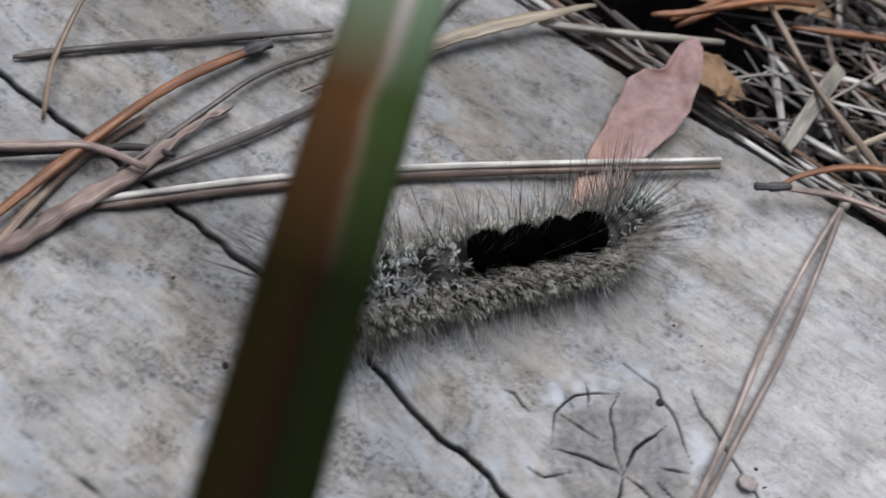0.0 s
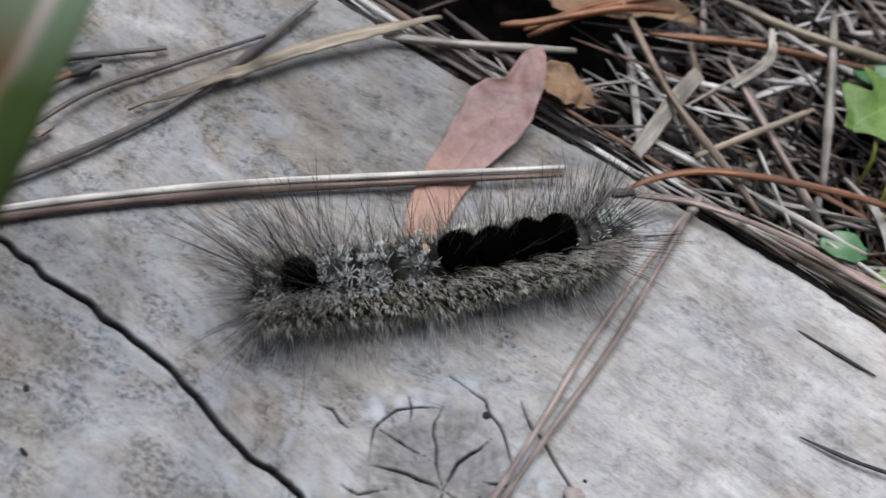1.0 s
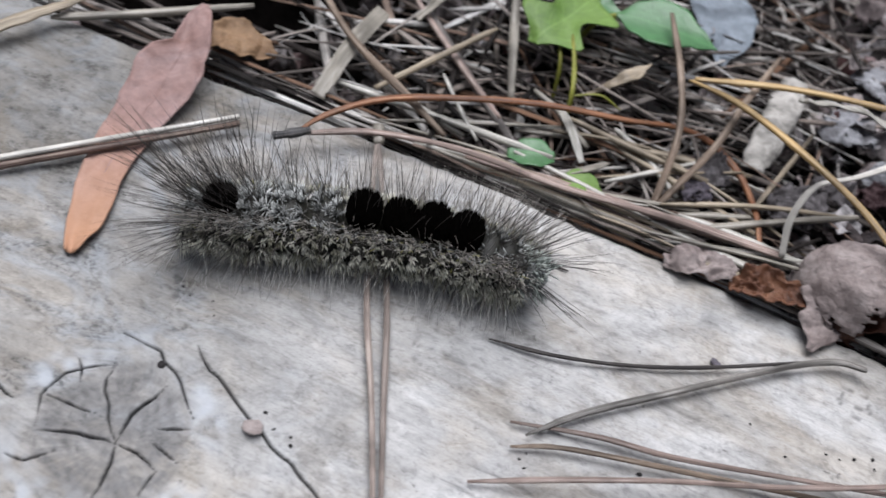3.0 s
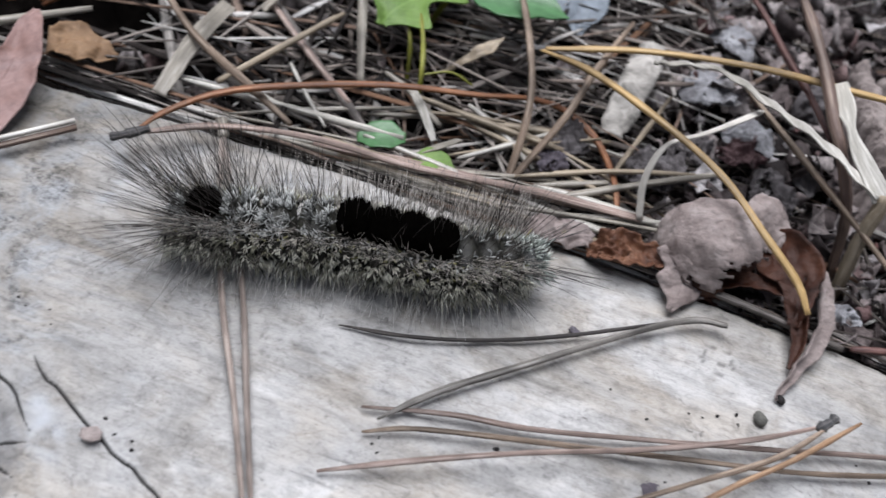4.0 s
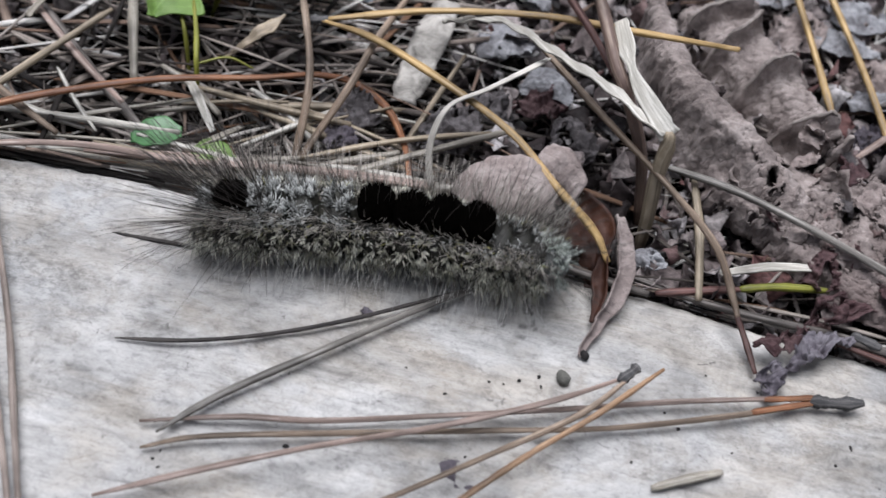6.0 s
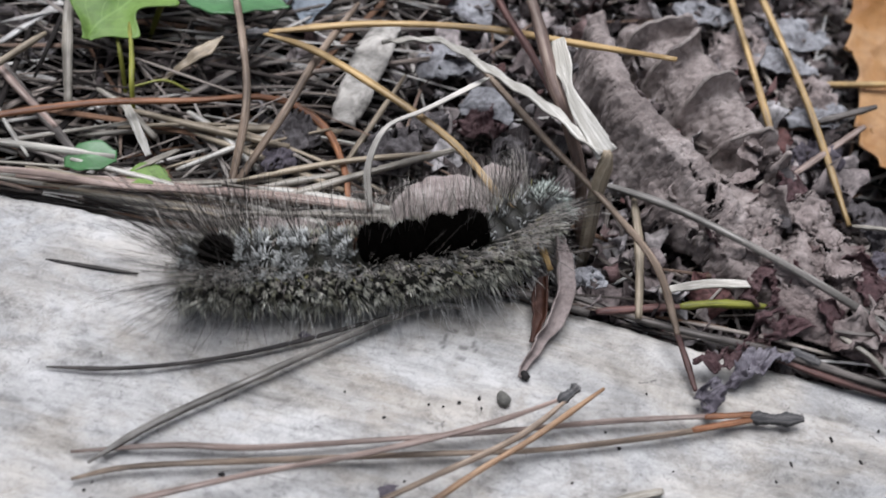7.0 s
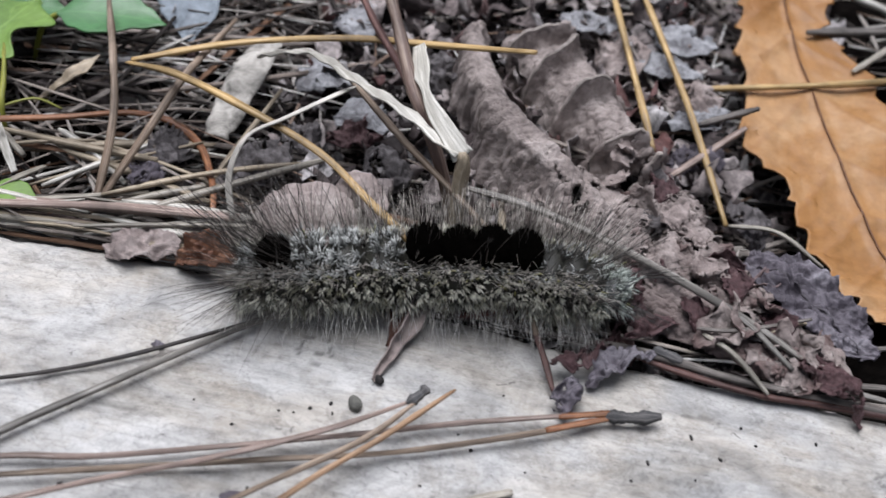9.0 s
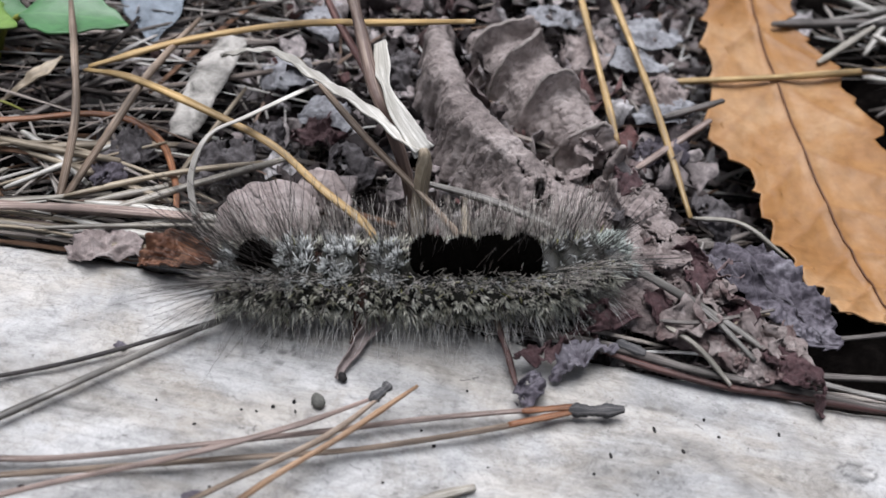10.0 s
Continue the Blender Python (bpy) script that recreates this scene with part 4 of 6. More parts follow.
# tail tuft, hind end of the brushes, their front end and the head, in mm, time by time
SPINE = [
    (0.0, (-23.8, -10.8), (-18.1, -2.5), (-11.6, 6.3), (-9.8, 11.7)),
    (0.5, (-20.5, -6.5), (-14.5, 1.4), (-7.5, 9.3), (-3.4, 14.5)),
    (1.0, (-16.5, -1.6), (-9.6, 6.2), (-2.8, 14.7), (0.0, 19.1)),
    (1.5, (-13.6, 1.4), (-6.4, 8.9), (1.2, 13.8), (7.2, 16.1)),
    (2.0, (-10.6, 5.8), (-2.7, 11.1), (6.4, 16.4), (11.7, 16.5)),
    (2.5, (-6.0, 9.3), (1.9, 15.2), (11.2, 17.3), (17.3, 17.8)),
    (2.7, (-4.5, 10.8), (3.6, 15.7), (13.8, 18.6), (18.9, 18.3)),
    (3.8, (6.4, 16.3), (16.2, 18.9), (25.5, 20.6), (31.4, 23.6)),
    (4.0, (8.8, 17.4), (18.5, 20.3), (27.4, 21.7), (33.6, 24.4)),
    (4.5, (14.4, 20.7), (24.5, 22.0), (33.8, 25.5), (39.4, 27.9)),
    (5.0, (20.6, 21.2), (29.8, 24.7), (39.6, 26.4), (45.0, 28.2)),
    (5.5, (24.6, 23.4), (34.1, 24.6), (44.2, 24.7), (50.2, 24.5)),
    (5.7, (26.0, 24.4), (35.5, 26.2), (45.5, 25.5), (50.5, 23.8)),
    (6.8, (30.2, 24.3), (39.6, 26.4), (48.6, 31.4), (53.0, 37.3)),
    (7.0, (31.8, 23.9), (41.6, 26.9), (50.3, 30.6), (55.2, 36.0)),
    (7.5, (33.9, 24.2), (44.6, 28.1), (54.0, 32.2), (58.4, 36.8)),
    (8.0, (38.0, 26.0), (48.4, 28.8), (57.7, 31.1), (64.3, 31.4)),
    (8.5, (42.1, 27.7), (51.6, 29.7), (62.7, 32.1), (67.8, 31.1)),
    (9.0, (46.7, 28.1), (56.1, 30.6), (65.9, 32.0), (72.3, 31.5)),
    (9.5, (48.4, 27.9), (59.4, 30.0), (69.1, 31.6), (74.6, 33.2)),
    (10.0, (48.3, 27.9), (59.5, 29.9), (68.7, 31.8), (74.8, 35.0)),
]
caterpillar, segments = build_caterpillar()


def spine_poses(row):
    """The pose of the body's middle and of each segment in the world, from head to tail."""
    t, *pts = row
    tail, hind, front, head = [Vector((*p, 0)) for p in pts]
    end = tail + (tail - hind).normalized() * 2.8

    def height(p):
        # the belly lies on the plank, and on the litter past its edge
        return 2.95 + 0.5 * min(1.0, max(0.0, (p.y - 27) / 4))
    line = [end, tail, hind, front, head]
    stops = [4.0, 3.70, 3.42, 3.15, 2.875, 2.625, 2.375, 2.125, 1.82, 1.54, 1.27, 0.98, 0.25]
    fine = spline(line, 401)
    poses = []
    for s in stops:
        k = round(s / 4 * 400)
        p, a, b = fine[k], fine[max(0, k - 12)], fine[min(400, k + 12)]
        d = b - a
        poses.append(pose(p.x * MM, p.y * MM, (height(p) + (0.15 if s > 3.95 else 0.0)) * MM, 0, 0, math.degrees(math.atan2(d.y, d.x))))
    mid = (hind + front) / 2
    d = front - hind
    return pose(mid.x * MM, mid.y * MM, 0, 0, 0, math.degrees(math.atan2(d.y, d.x))), poses


# ---------------------------------------------------------------- what lies on the plank
ON = "dead needles on the plank"
split_stem = thing("dry_stick", "long pale dry stem with a dark brown underside", "stick")
stalk("stem", [(-43.4, -15.2, 0.9), (-40, -11.1, 1.1), (-34.3, -4.2, 1.1), (-24.6, 6.1, 1.2), (-6.9, 23.1, 1.6)], 0.3, STRAW_WHITE, "bleached upper side", "", parent=split_stem, n=34, sides=8, taper=(0.8, 0.75), lumps=0.05, groove=0.0)
# a second, brown tube just below the white one makes the dark lower side
stalk("split", [(-43.2, -15.45, 0.5), (-39.75, -11.4, 0.65), (-34.05, -4.5, 0.65), (-24.35, 5.8, 0.75), (-6.65, 22.8, 1.15)], 0.42, STEM_DRAB, "dark brown underside", "", parent=split_stem, n=30)
stalk("pine_needle", [(-45.6, -24.5, 0.6), (-46.6, -17.6, 0.7), (-46.9, -12.6, 0.7), (-46, -7, 0.7)], 0.45, NEEDLE_TAN, "tan dead pine needle lying flat", "needle", ON)
stalk("dark_twig", [(-57.5, -9.5, 0.5), (-55.2, -6.5, 0.6), (-49.8, 0.2, 0.6), (-40.8, 11.0, 0.7)], 0.33, NEEDLE_GREY, "thin dark brown twig on grey wood", "twig", n=22, lumps=0.12)
stalk("grass_thread", [(-51.5, -12.3, 0.5), (-53.0, -10.0, 2.0), (-54.2, -7.9, 2.4), (-56.9, -2.3, 2.0), (-59, 3, 0.5)], 0.22, NEEDLE_TAN, "thin curved tan grass thread", "grass")
stalk("dry_stick", [(-45.5, -19, 0.8), (-42.4, -11.4, 0.9), (-38.4, -1.5, 0.9), (-36.2, 6.1, 0.9), (-35.2, 13.7, 0.9), (-34.7, 24.3, 0.9)], 0.36, NEEDLE_GREY, "long brown-grey dry stem across the plank", "stick", n=30)
stalk("dry_stick", [(-43.6, -12.5, 1.6), (-42.7, -3.2, 1.4), (-42.0, 3.1, 1.0), (-39.6, 9.3, 0.7), (-35.5, 18, 0.7)], 0.24, NEEDLE_GREY, "thin grey-brown dry stem", "stick", n=24)
sheet("bark_strip", [(-38.6, 3.7, 1.0), (-34.8, 11.6, 1.6), (-31.1, 19.4, 1.9), (-24.6, 29.9, 2.2)], [0.12, 0.4, 0.62, 0.72, 0.7, 0.3], STRAW_TAN, cup=-0.35, wave=0.05, wavelen=2, crumple=0.25, n=60, m=10, thick=0.25)
tagged(bpy.data.objects["bark_strip"], "pale frayed strip of dry straw", "straw")
ob = sheet("bark_strip", [(-47.5, -27, 0.9), (-45.3, -22.7, 1.3), (-44.4, -18.1, 1.5), (-42.9, -12.0, 1.9), (-42.6, -5.6, 1.4), (-41.8, -1.5, 1.0)], [0.3, 0.6, 0.75, 0.7, 0.45, 0.2], NEEDLE_PINK, cup=-0.6, wave=0.2, crumple=0.4, n=40, m=8, thick=0.3)
tagged(ob, "fibrous pinkish brown strip of bark", "bark strip")
stalk("pine_needle", [(-56, -20.5, 0.8), (-53.2, -18.1, 1.4), (-49.4, -15.1, 2.0), (-46.3, -12.5, 2.3), (-42.0, -11.2, 2.4)], 0.38, NEEDLE_PINK, "pinkish dead pine needle across a bark strip", "needle", ON)
stalk("pine_needle", [(-58, -24, 0.6), (-51, -16.5, 0.9), (-44.5, -9.9, 1.2), (-41.5, -8.5, 1.6)], 0.3, NEEDLE_DARK, "thin dark dead pine needle", "needle", ON)

stalk("bent_stick", [(27.0, 7.5, 0.7), (30.4, 11.3, 0.9), (36.2, 16.5, 0.9), (43.6, 23.0, 0.9), (47.6, 25.8, 1.0), (50.3, 26.4, 1.0)], 0.29, NEEDLE_SILVER, "bent grey dry stem with a dark tip", "stick", n=30, taper=(0.35, 0.9))
stalk("pine_needle", [(21.2, 14.1, 0.35), (26.4, 15.1, 0.6), (31.9, 17.1, 0.6), (38.0, 20.2, 0.6), (46.5, 25.3, 0.9)], 0.17, NEEDLE_DARK, "thin curved dark pine needle", "needle", ON, n=26, taper=(0.3, 0.8))
stalk("wood_sliver", [(17.2, 23.3, 0.0), (20.8, 23.4, 0.15), (24.6, 23.7, 0.1)], 0.17, NEEDLE_DARK, "dark sliver of wood lying along the grain", "sliver", n=14, taper=(0.3, 0.4))


def fascicle(name, label, needles, base=None, base_r=0.6, mats=(NEEDLE_TAN,), radius=0.23):
    """Pine needles that share one scaly sheath."""
    t = thing(name, label, "pine needles", ON)
    for k, pts in enumerate(needles):
        stalk("needle", pts, radius, mats[k % len(mats)], "", "", parent=t, n=34, flat=0.75)
    if base:
        stalk("sheath", base, base_r, BARK_GREY, "dark scaly sheath", "", parent=t, n=20, sides=10, lumps=0.17)
    return t


fascicle("needle_bundle", "orange-brown dead pine needle with a dark scaly base", [[(-47.6, -23.5, 1.2), (-46.8, -12.0, 2.0), (-46.1, -3.3, 1.6), (-44.2, 4.3, 1.0)]], [(-44.5, 3.2, 1.0), (-43.6, 5.8, 1.0)], 0.6, (NEEDLE_ORANGE,), 0.45)
pair = fascicle("needle_bundle", "two tan pine needles joined in a grey scaly sheath", [
    [(25.5, 8.1, 0.5), (32.1, 10.0, 0.8), (37.8, 11.1, 0.9), (45.9, 13.6, 0.9), (55.2, 16.6, 0.9), (63.3, 19.3, 1.0), (72.9, 22.0, 1.2)],
    [(26.3, 6.2, 0.5), (30.3, 7.9, 0.9), (40.1, 10.7, 0.9), (50.1, 13.5, 0.9), (58.3, 15.8, 0.9), (67.3, 19.2, 0.9), (73.2, 21.7, 1.1)]],
    [(72.8, 21.8, 1.1), (74.9, 22.1, 1.1), (76.9, 22.7, 1.0)], 0.48, (NEEDLE_PINK, NEEDLE_TAN))
for pts in ([(69.4, 21.0, 1.13), (71.2, 21.5, 1.17), (73.1, 22.05, 1.2)], [(68.6, 19.75, 1.0), (70.8, 20.7, 1.05), (73.3, 21.75, 1.1)]):
    stalk("needle_root", pts, 0.255, NEEDLE_ORANGE, "orange foot of the needle", "", parent=pair, n=14, flat=0.75, taper=(0.8, 1.0))
fascicle("needle_bundle", "crossing orange and tan pine needles joined at a small bud", [
    [(24.5, 2.1, 0.5), (31.3, 5.3, 1.6), (38.5, 8.8, 1.9), (46.0, 12.2, 1.9), (53.7, 16.3, 1.9), (59.0, 19.8, 1.9)],
    [(61.6, 21.0, 2.2), (57.0, 15.7, 2.4), (53.4, 12.2, 2.2), (49.7, 8.4, 1.5), (44.5, 2.9, 0.5)],
    [(59.4, 19.9, 2.2), (55.9, 15.6, 2.2), (50.4, 11.2, 2.0), (43.4, 6.0, 1.2), (37, 1.5, 0.5)]],
    [(58.4, 19.2, 2.0), (59.2, 20.0, 2.3), (59.6, 20.6, 2.5)], 0.4, (NEEDLE_PINK, NEEDLE_HONEY, NEEDLE_TAN))
stalk("pine_needle", [(62.0, 12.2, 0.4), (64.5, 13.5, 0.5), (66.9, 14.7, 0.4)], 0.34, STRAW_PALE, "short pale broken needle piece", "needle", ON)

# two long needles that the caterpillar sweeps aside; their own space has the root at its origin and runs along x
swept = thing("needle_pair", "pair of long pale tan pine needles hinged at the plank's edge", "pine needles", ON)
for pts in ([(0, 0, 0.2), (8, -0.4, 0.2), (18, -0.5, 0.1), (27, 0.1, 0.1), (40, 0.5, 0.1)], [(0, 0, 0.3), (8, 0.6, 0.3), (18, 1.1, 0.2), (27, 1.0, 0.1), (40, 0.9, 0.1)]):
    stalk("needle", pts, 0.25, NEEDLE_PALE, "", "", parent=swept, n=30)
stalk("sheath", [(-0.9, 0, 0.3), (0.2, 0.1, 0.3), (1.4, 0.1, 0.3)], 0.5, STRAW_PALE, "pale sheath", "", parent=swept, n=8)


def pebble(name, at, size, material, label, category, seed=1, group=""):
    bm = bmesh.new()
    bmesh.ops.create_icosphere(bm, subdivisions=2, radius=1.0)
    for v in bm.verts:
        k = 1 + 0.22 * noise.noise(v.co * 1.4 + Vector((seed, 2 * seed, 0)))
        v.co = Vector((v.co.x * size[0] * k, v.co.y * size[1] * k, v.co.z * size[2] * k)) * MM
    me = bpy.data.meshes.new(name)
    bm.to_mesh(me)
    bm.free()
    me.materials.append(material)
    me.polygons.foreach_set("use_smooth", [True] * len(me.polygons))
    ob = new(name, me)
    ob.matrix_basis = pose(at[0] * MM, at[1] * MM, at[2] * MM, 0, 0, 40 * seed)
    return tagged(ob, label, category, group)


pebble("pebble", (54.5, 19.4, 0.35), (0.5, 0.68, 0.45), STONE, "tiny dull grey-green pebble on the wood", "pebble")
# a black lump stands in for a small hole in the wood
pebble("dark_grain", (0.0, 0.0, 0.0), (0.33, 0.33, 0.14), DROPPING, "black plug for the small round hole beside the knot", "grain")
for k, (x, y, s) in enumerate(((49.1, 17.8, 0.2), (51.3, 18.5, 0.22), (52.7, 19.2, 0.2), (53.0, 18.4, 0.16), (42.8, 17.4, 0.16), (27.3, 5.8, 0.2), (27.9, 5.3, 0.2), (27.6, 6.5, 0.13), (57.1, 20.1, 0.15), (-2.3, 6.7, 0.2), (-1.4, 6.2, 0.14),
                               (0.4, 6.6, 0.18), (1.2, 5.5, 0.26), (0.9, 6.0, 0.2), (8.8, 0.2, 0.2), (10.0, -0.7, 0.2), (11.4, -0.7, 0.25), (11.7, -1.3, 0.25), (50.2, 17.9, 0.13), (46.1, 16.0, 0.15), (63.5, 17.5, 0.28), (79.8, 18.5, 0.22), (74.1, 15.6, 0.2),
                               (36.0, 9.0, 0.25), (48.6, 11.4, 0.2), (-35, -16, 0.25), (-27.5, -19.0, 0.35), (-24.3, -22.5, 0.4), (70.5, 18.2, 0.14), (60.4, 14.0, 0.16),
                               (76.3, 19.2, 0.3), (74.6, 18.0, 0.2), (75.2, 17.5, 0.22), (67.6, 16.6, 0.15), (78.4, 16.4, 0.18), (81.6, 20.6, 0.2), (84.2, 22.3, 0.24), (86.4, 21.8, 0.16), (83.1, 23.6, 0.16), (79.4, 22.0, 0.26), (65.2, 22.6, 0.16), (62.4, 18.6, 0.14), (72.2, 13.2, 0.2), (88.7, 23.4, 0.2))):
    pebble("dark_grain", (x, y, s * 0.2), (s * (0.45 + 0.1 * (k % 3)), s * (0.6 + 0.15 * (k % 4)), s * 0.35), DROPPING, "tiny black grain of dirt on the wood", "grain", k + 2, "grains of dirt on the plank")
ob = sheet("bark_flake", [(7.9, -1.6, 0.5), (9.4, -1.3, 0.5)], [0.3, 0.55, 0.6, 0.3], LEAF_GREY, crumple=0.3, n=10, m=8, thick=0.2)
tagged(ob, "small tan flake of bark", "flake")
for pts, w in (([(47.0, 10.6, 0.2), (48.3, 9.9, 0.3), (49.6, 9.2, 0.2)], 0.9), ([(38.3, 21.5, 0.2), (39.2, 21.2, 0.2)], 0.35), ([(-18.9, 1.3, 0.2), (-18.2, 0.4, 0.25), (-17.8, -0.1, 0.2)], 0.4)):
    ob = sheet("dead_leaf", pts, [0.3, w, w * 0.9, 0.2], LEAF_PURPLE, crumple=0.4, n=14, m=8, thick=0.12)
    tagged(ob, "small dark purple-grey flake of dead leaf", "leaf flake")

# dry shreds at the plank's edge
shreds = thing("leaf_shred", "crumpled dark red and purple-grey shred of dead leaf", "dead leaf")
for k, (pts, w, mt) in enumerate((([(68.5, 21.3, 0.7), (69.6, 22.8, 1.3), (70.8, 24.2, 0.9)], [0.3, 1.1, 1.2, 0.4], LEAF_PLUM), ([(68.6, 25.4, 0.8), (70.5, 26.0, 1.8), (72.2, 27.6, 1.2)], [0.4, 1.3, 1.1, 0.5], LEAF_MAROON),
                                 ([(71.2, 24.4, 0.7), (73.2, 26.6, 1.8), (76.0, 28.0, 1.5)], [0.4, 1.1, 1.2, 0.5], LEAF_PLUM), ([(72.5, 28.5, 0.8), (74.6, 30.0, 2.4), (77.5, 31.2, 1.5)], [0.4, 1.5, 1.4, 0.4], LEAF_MAROON))):
    sheet("leaf_piece", pts, [0.75 * q for q in w], mt, shreds, crumple=1.3, wrinkle=0.5, roll=(-20, 15, 25, -10)[k], n=36, m=22, torn=lambda u, v: 0.35, thick=0.12, seed=k + 3)

# ---------------------------------------------------------------- leaves
pink = thing("pink_leaf", "faded pink dead leaf lying across the plank's edge", "leaf")
PINK_LEFT = ((0.0, 0.2), (0.1, 0.8), (0.2, 1.0), (0.28, 1.1), (0.32, 2.6), (0.38, 3.3), (0.44, 3.0), (0.57, 2.4), (0.75, 2.1), (0.9, 1.5), (1.0, 0.4))
PINK_RIGHT = ((0.0, 0.3), (0.06, 1.0), (0.2, 1.9), (0.36, 3.0), (0.45, 2.9), (0.57, 2.0), (0.7, 1.6), (0.85, 1.6), (0.93, 1.3), (1.0, 0.4))


def two_sided(right, left):
    """Half widths along a leaf, other ones on each side; for a sheet of half width 1."""
    def width(u, v):
        pts = left if v > 0 else right
        return float(np.interp(u, [p[0] for p in pts], [p[1] for p in pts])) - 1
    return width


def midrib_on(blade, m, material, parent, radius, start=0.0, end=1.0, lift=0.05, label=""):
    """A raised rib along the middle of a blade of m columns, lying on its own uneven surface."""
    co = [v.co / MM for v in blade.data.vertices][m // 2::m + 1]
    a, b = round(start * (len(co) - 1)), round(end * (len(co) - 1))
    pts = [q + Vector((0, 0, lift)) for q in co[a:b + 1:max(1, (b - a) // 36)]]
    return stalk("midrib", pts, radius, material, label, "", parent=parent, n=110, lumps=0.05)


blade = sheet("leaf_blade", [(-15.0, 31.2, 4.0), (-14.9, 29.4, 3.7), (-14.6, 26.6, 2.9), (-14.5, 23.3, 1.7), (-14.4, 19.0, 0.5), (-13.9, 14.0, 0.35), (-12.6, 9.5, 0.35), (-11.4, 4.9, 0.4)],
              [1.0, 1.0], LEAF_PINK, pink, cup=0.3, wave=0.18, wavelen=1.3, crumple=0.3, n=70, m=20, thick=0.15, teeth=lambda u, v, wide=two_sided(PINK_RIGHT, PINK_LEFT): wide(u, v) + 0.12 * noise.noise(Vector((u * 14, v * 0.7, 3.0))), seed=2)
midrib_on(blade, 20, LEAF_PINK, pink, 0.08, 0.1, 0.75, -0.03, "faint raised midrib")
ob = sheet("brown_leaf", [(-14.0, 30.4, 1.6), (-11.4, 31.5, 1.5), (-8.4, 32.4, 0.0)], [1.6, 2.4, 2.3, 1.4, 0.3], LEAF_TAN, cup=0.12, wave=0.1, wavelen=1.0, crumple=0.6, n=34, m=18, teeth=lambda u, v: 0.25 * noise.noise(Vector((u * 3, v * 1.2, 7.0))), seed=4)
tagged(ob, "small tan-brown dead leaf with a ragged edge", "leaf")

# curled dead leaf: a grey dome, rust inside, and a twisted tail
curled = thing("curled_leaf", "curled grey-brown dead leaf with a rust-red inner side", "leaf")
sheet_open = lambda az, fall: not (fall > 48 and (az > 285 or az < 38)) and not (fall > 78 and az > 235)
shell("leaf_dome", (47.7, 33.3, 0.6), (5.0, 4.6, 5.2), sheet_open, LEAF_GREY, curled, "dull grey-brown outer side", 0.55, 72, 40, seed=6)
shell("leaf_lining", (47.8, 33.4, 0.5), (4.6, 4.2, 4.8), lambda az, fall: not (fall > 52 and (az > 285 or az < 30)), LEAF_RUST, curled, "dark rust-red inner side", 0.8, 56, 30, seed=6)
sheet("leaf_tongue", [(46.2, 33.0, 4.2), (46.0, 30.8, 2.6), (45.8, 28.8, 1.4), (45.5, 26.2, 0.5)], [2.4, 2.6, 2.0, 0.4], LEAF_GREY, curled, "torn grey-brown tongue resting on the wood", roll=8, cup=-0.25, crumple=0.5, wrinkle=0.2, n=40, m=24, gaps=((0.42, 0.35, 0.12, 0.3), (0.18, -0.7, 0.1, 0.3)), teeth=lambda u, v: 0.3 * noise.noise(Vector((u * 6, v * 2, 5.0))), seed=27)
sheet("leaf_shoulder", [(49.2, 37.4, 4.4), (50.6, 36.6, 4.4), (51.9, 35.6, 3.6), (52.6, 34.4, 2.4)], [1.6, 2.0, 1.7, 0.5], LEAF_GREY, curled, roll=-15, cup=-0.4, crumple=0.6, n=26, m=16, seed=26)
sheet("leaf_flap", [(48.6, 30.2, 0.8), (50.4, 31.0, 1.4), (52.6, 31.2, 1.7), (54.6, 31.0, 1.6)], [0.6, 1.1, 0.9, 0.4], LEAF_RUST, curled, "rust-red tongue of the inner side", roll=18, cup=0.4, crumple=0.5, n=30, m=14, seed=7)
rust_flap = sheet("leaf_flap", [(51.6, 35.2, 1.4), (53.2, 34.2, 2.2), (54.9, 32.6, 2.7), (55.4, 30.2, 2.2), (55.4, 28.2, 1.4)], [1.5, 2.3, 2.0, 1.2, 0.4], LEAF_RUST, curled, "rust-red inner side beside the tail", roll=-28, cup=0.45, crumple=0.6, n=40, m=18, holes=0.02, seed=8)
sheet("leaf_tail", [(56.2, 33.4, 3.2), (57.0, 31.0, 2.5), (57.3, 28.8, 1.7), (57.0, 26.7, 1.2), (56.3, 24.4, 0.9), (55.6, 22.5, 0.6), (55.3, 21.6, 0.4)], [0.5, 0.85, 0.8, 0.7, 0.45, 0.25, 0.12], LEAF_GREY, curled, roll=42, cup=0.9, crumple=0.4, n=46, m=12, seed=9)
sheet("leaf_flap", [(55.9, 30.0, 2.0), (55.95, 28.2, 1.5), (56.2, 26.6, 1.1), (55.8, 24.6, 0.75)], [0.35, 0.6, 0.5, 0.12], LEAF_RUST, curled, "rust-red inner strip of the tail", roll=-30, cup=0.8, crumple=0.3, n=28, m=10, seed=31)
pebble("dark_grain", (55.8, 21.8, 0.28), (0.34, 0.46, 0.3), DROPPING, "dark grain at the end of the curled leaf", "grain")
ob = sheet("grey_leaf", [(31.5, 29.2, 0.6), (34.6, 29.8, 1.4), (37.6, 30.0, 1.0)], [0.8, 1.5, 1.4, 0.7], LEAF_GREY, cup=-0.3, crumple=0.8, wrinkle=0.4, n=40, m=24, seed=11)
tagged(ob, "crumpled light grey-brown leaf scrap", "leaf")
ob = sheet("rust_leaf", [(37.6, 28.9, 0.5), (40.4, 29.9, 1.4), (44.6, 30.4, 0.9)], [0.5, 1.6, 1.5, 0.6], LEAF_RUST_LIGHT, cup=0.45, crumple=0.8, wrinkle=0.4, n=50, m=30, torn=lambda u, v: 0.85, seed=12)
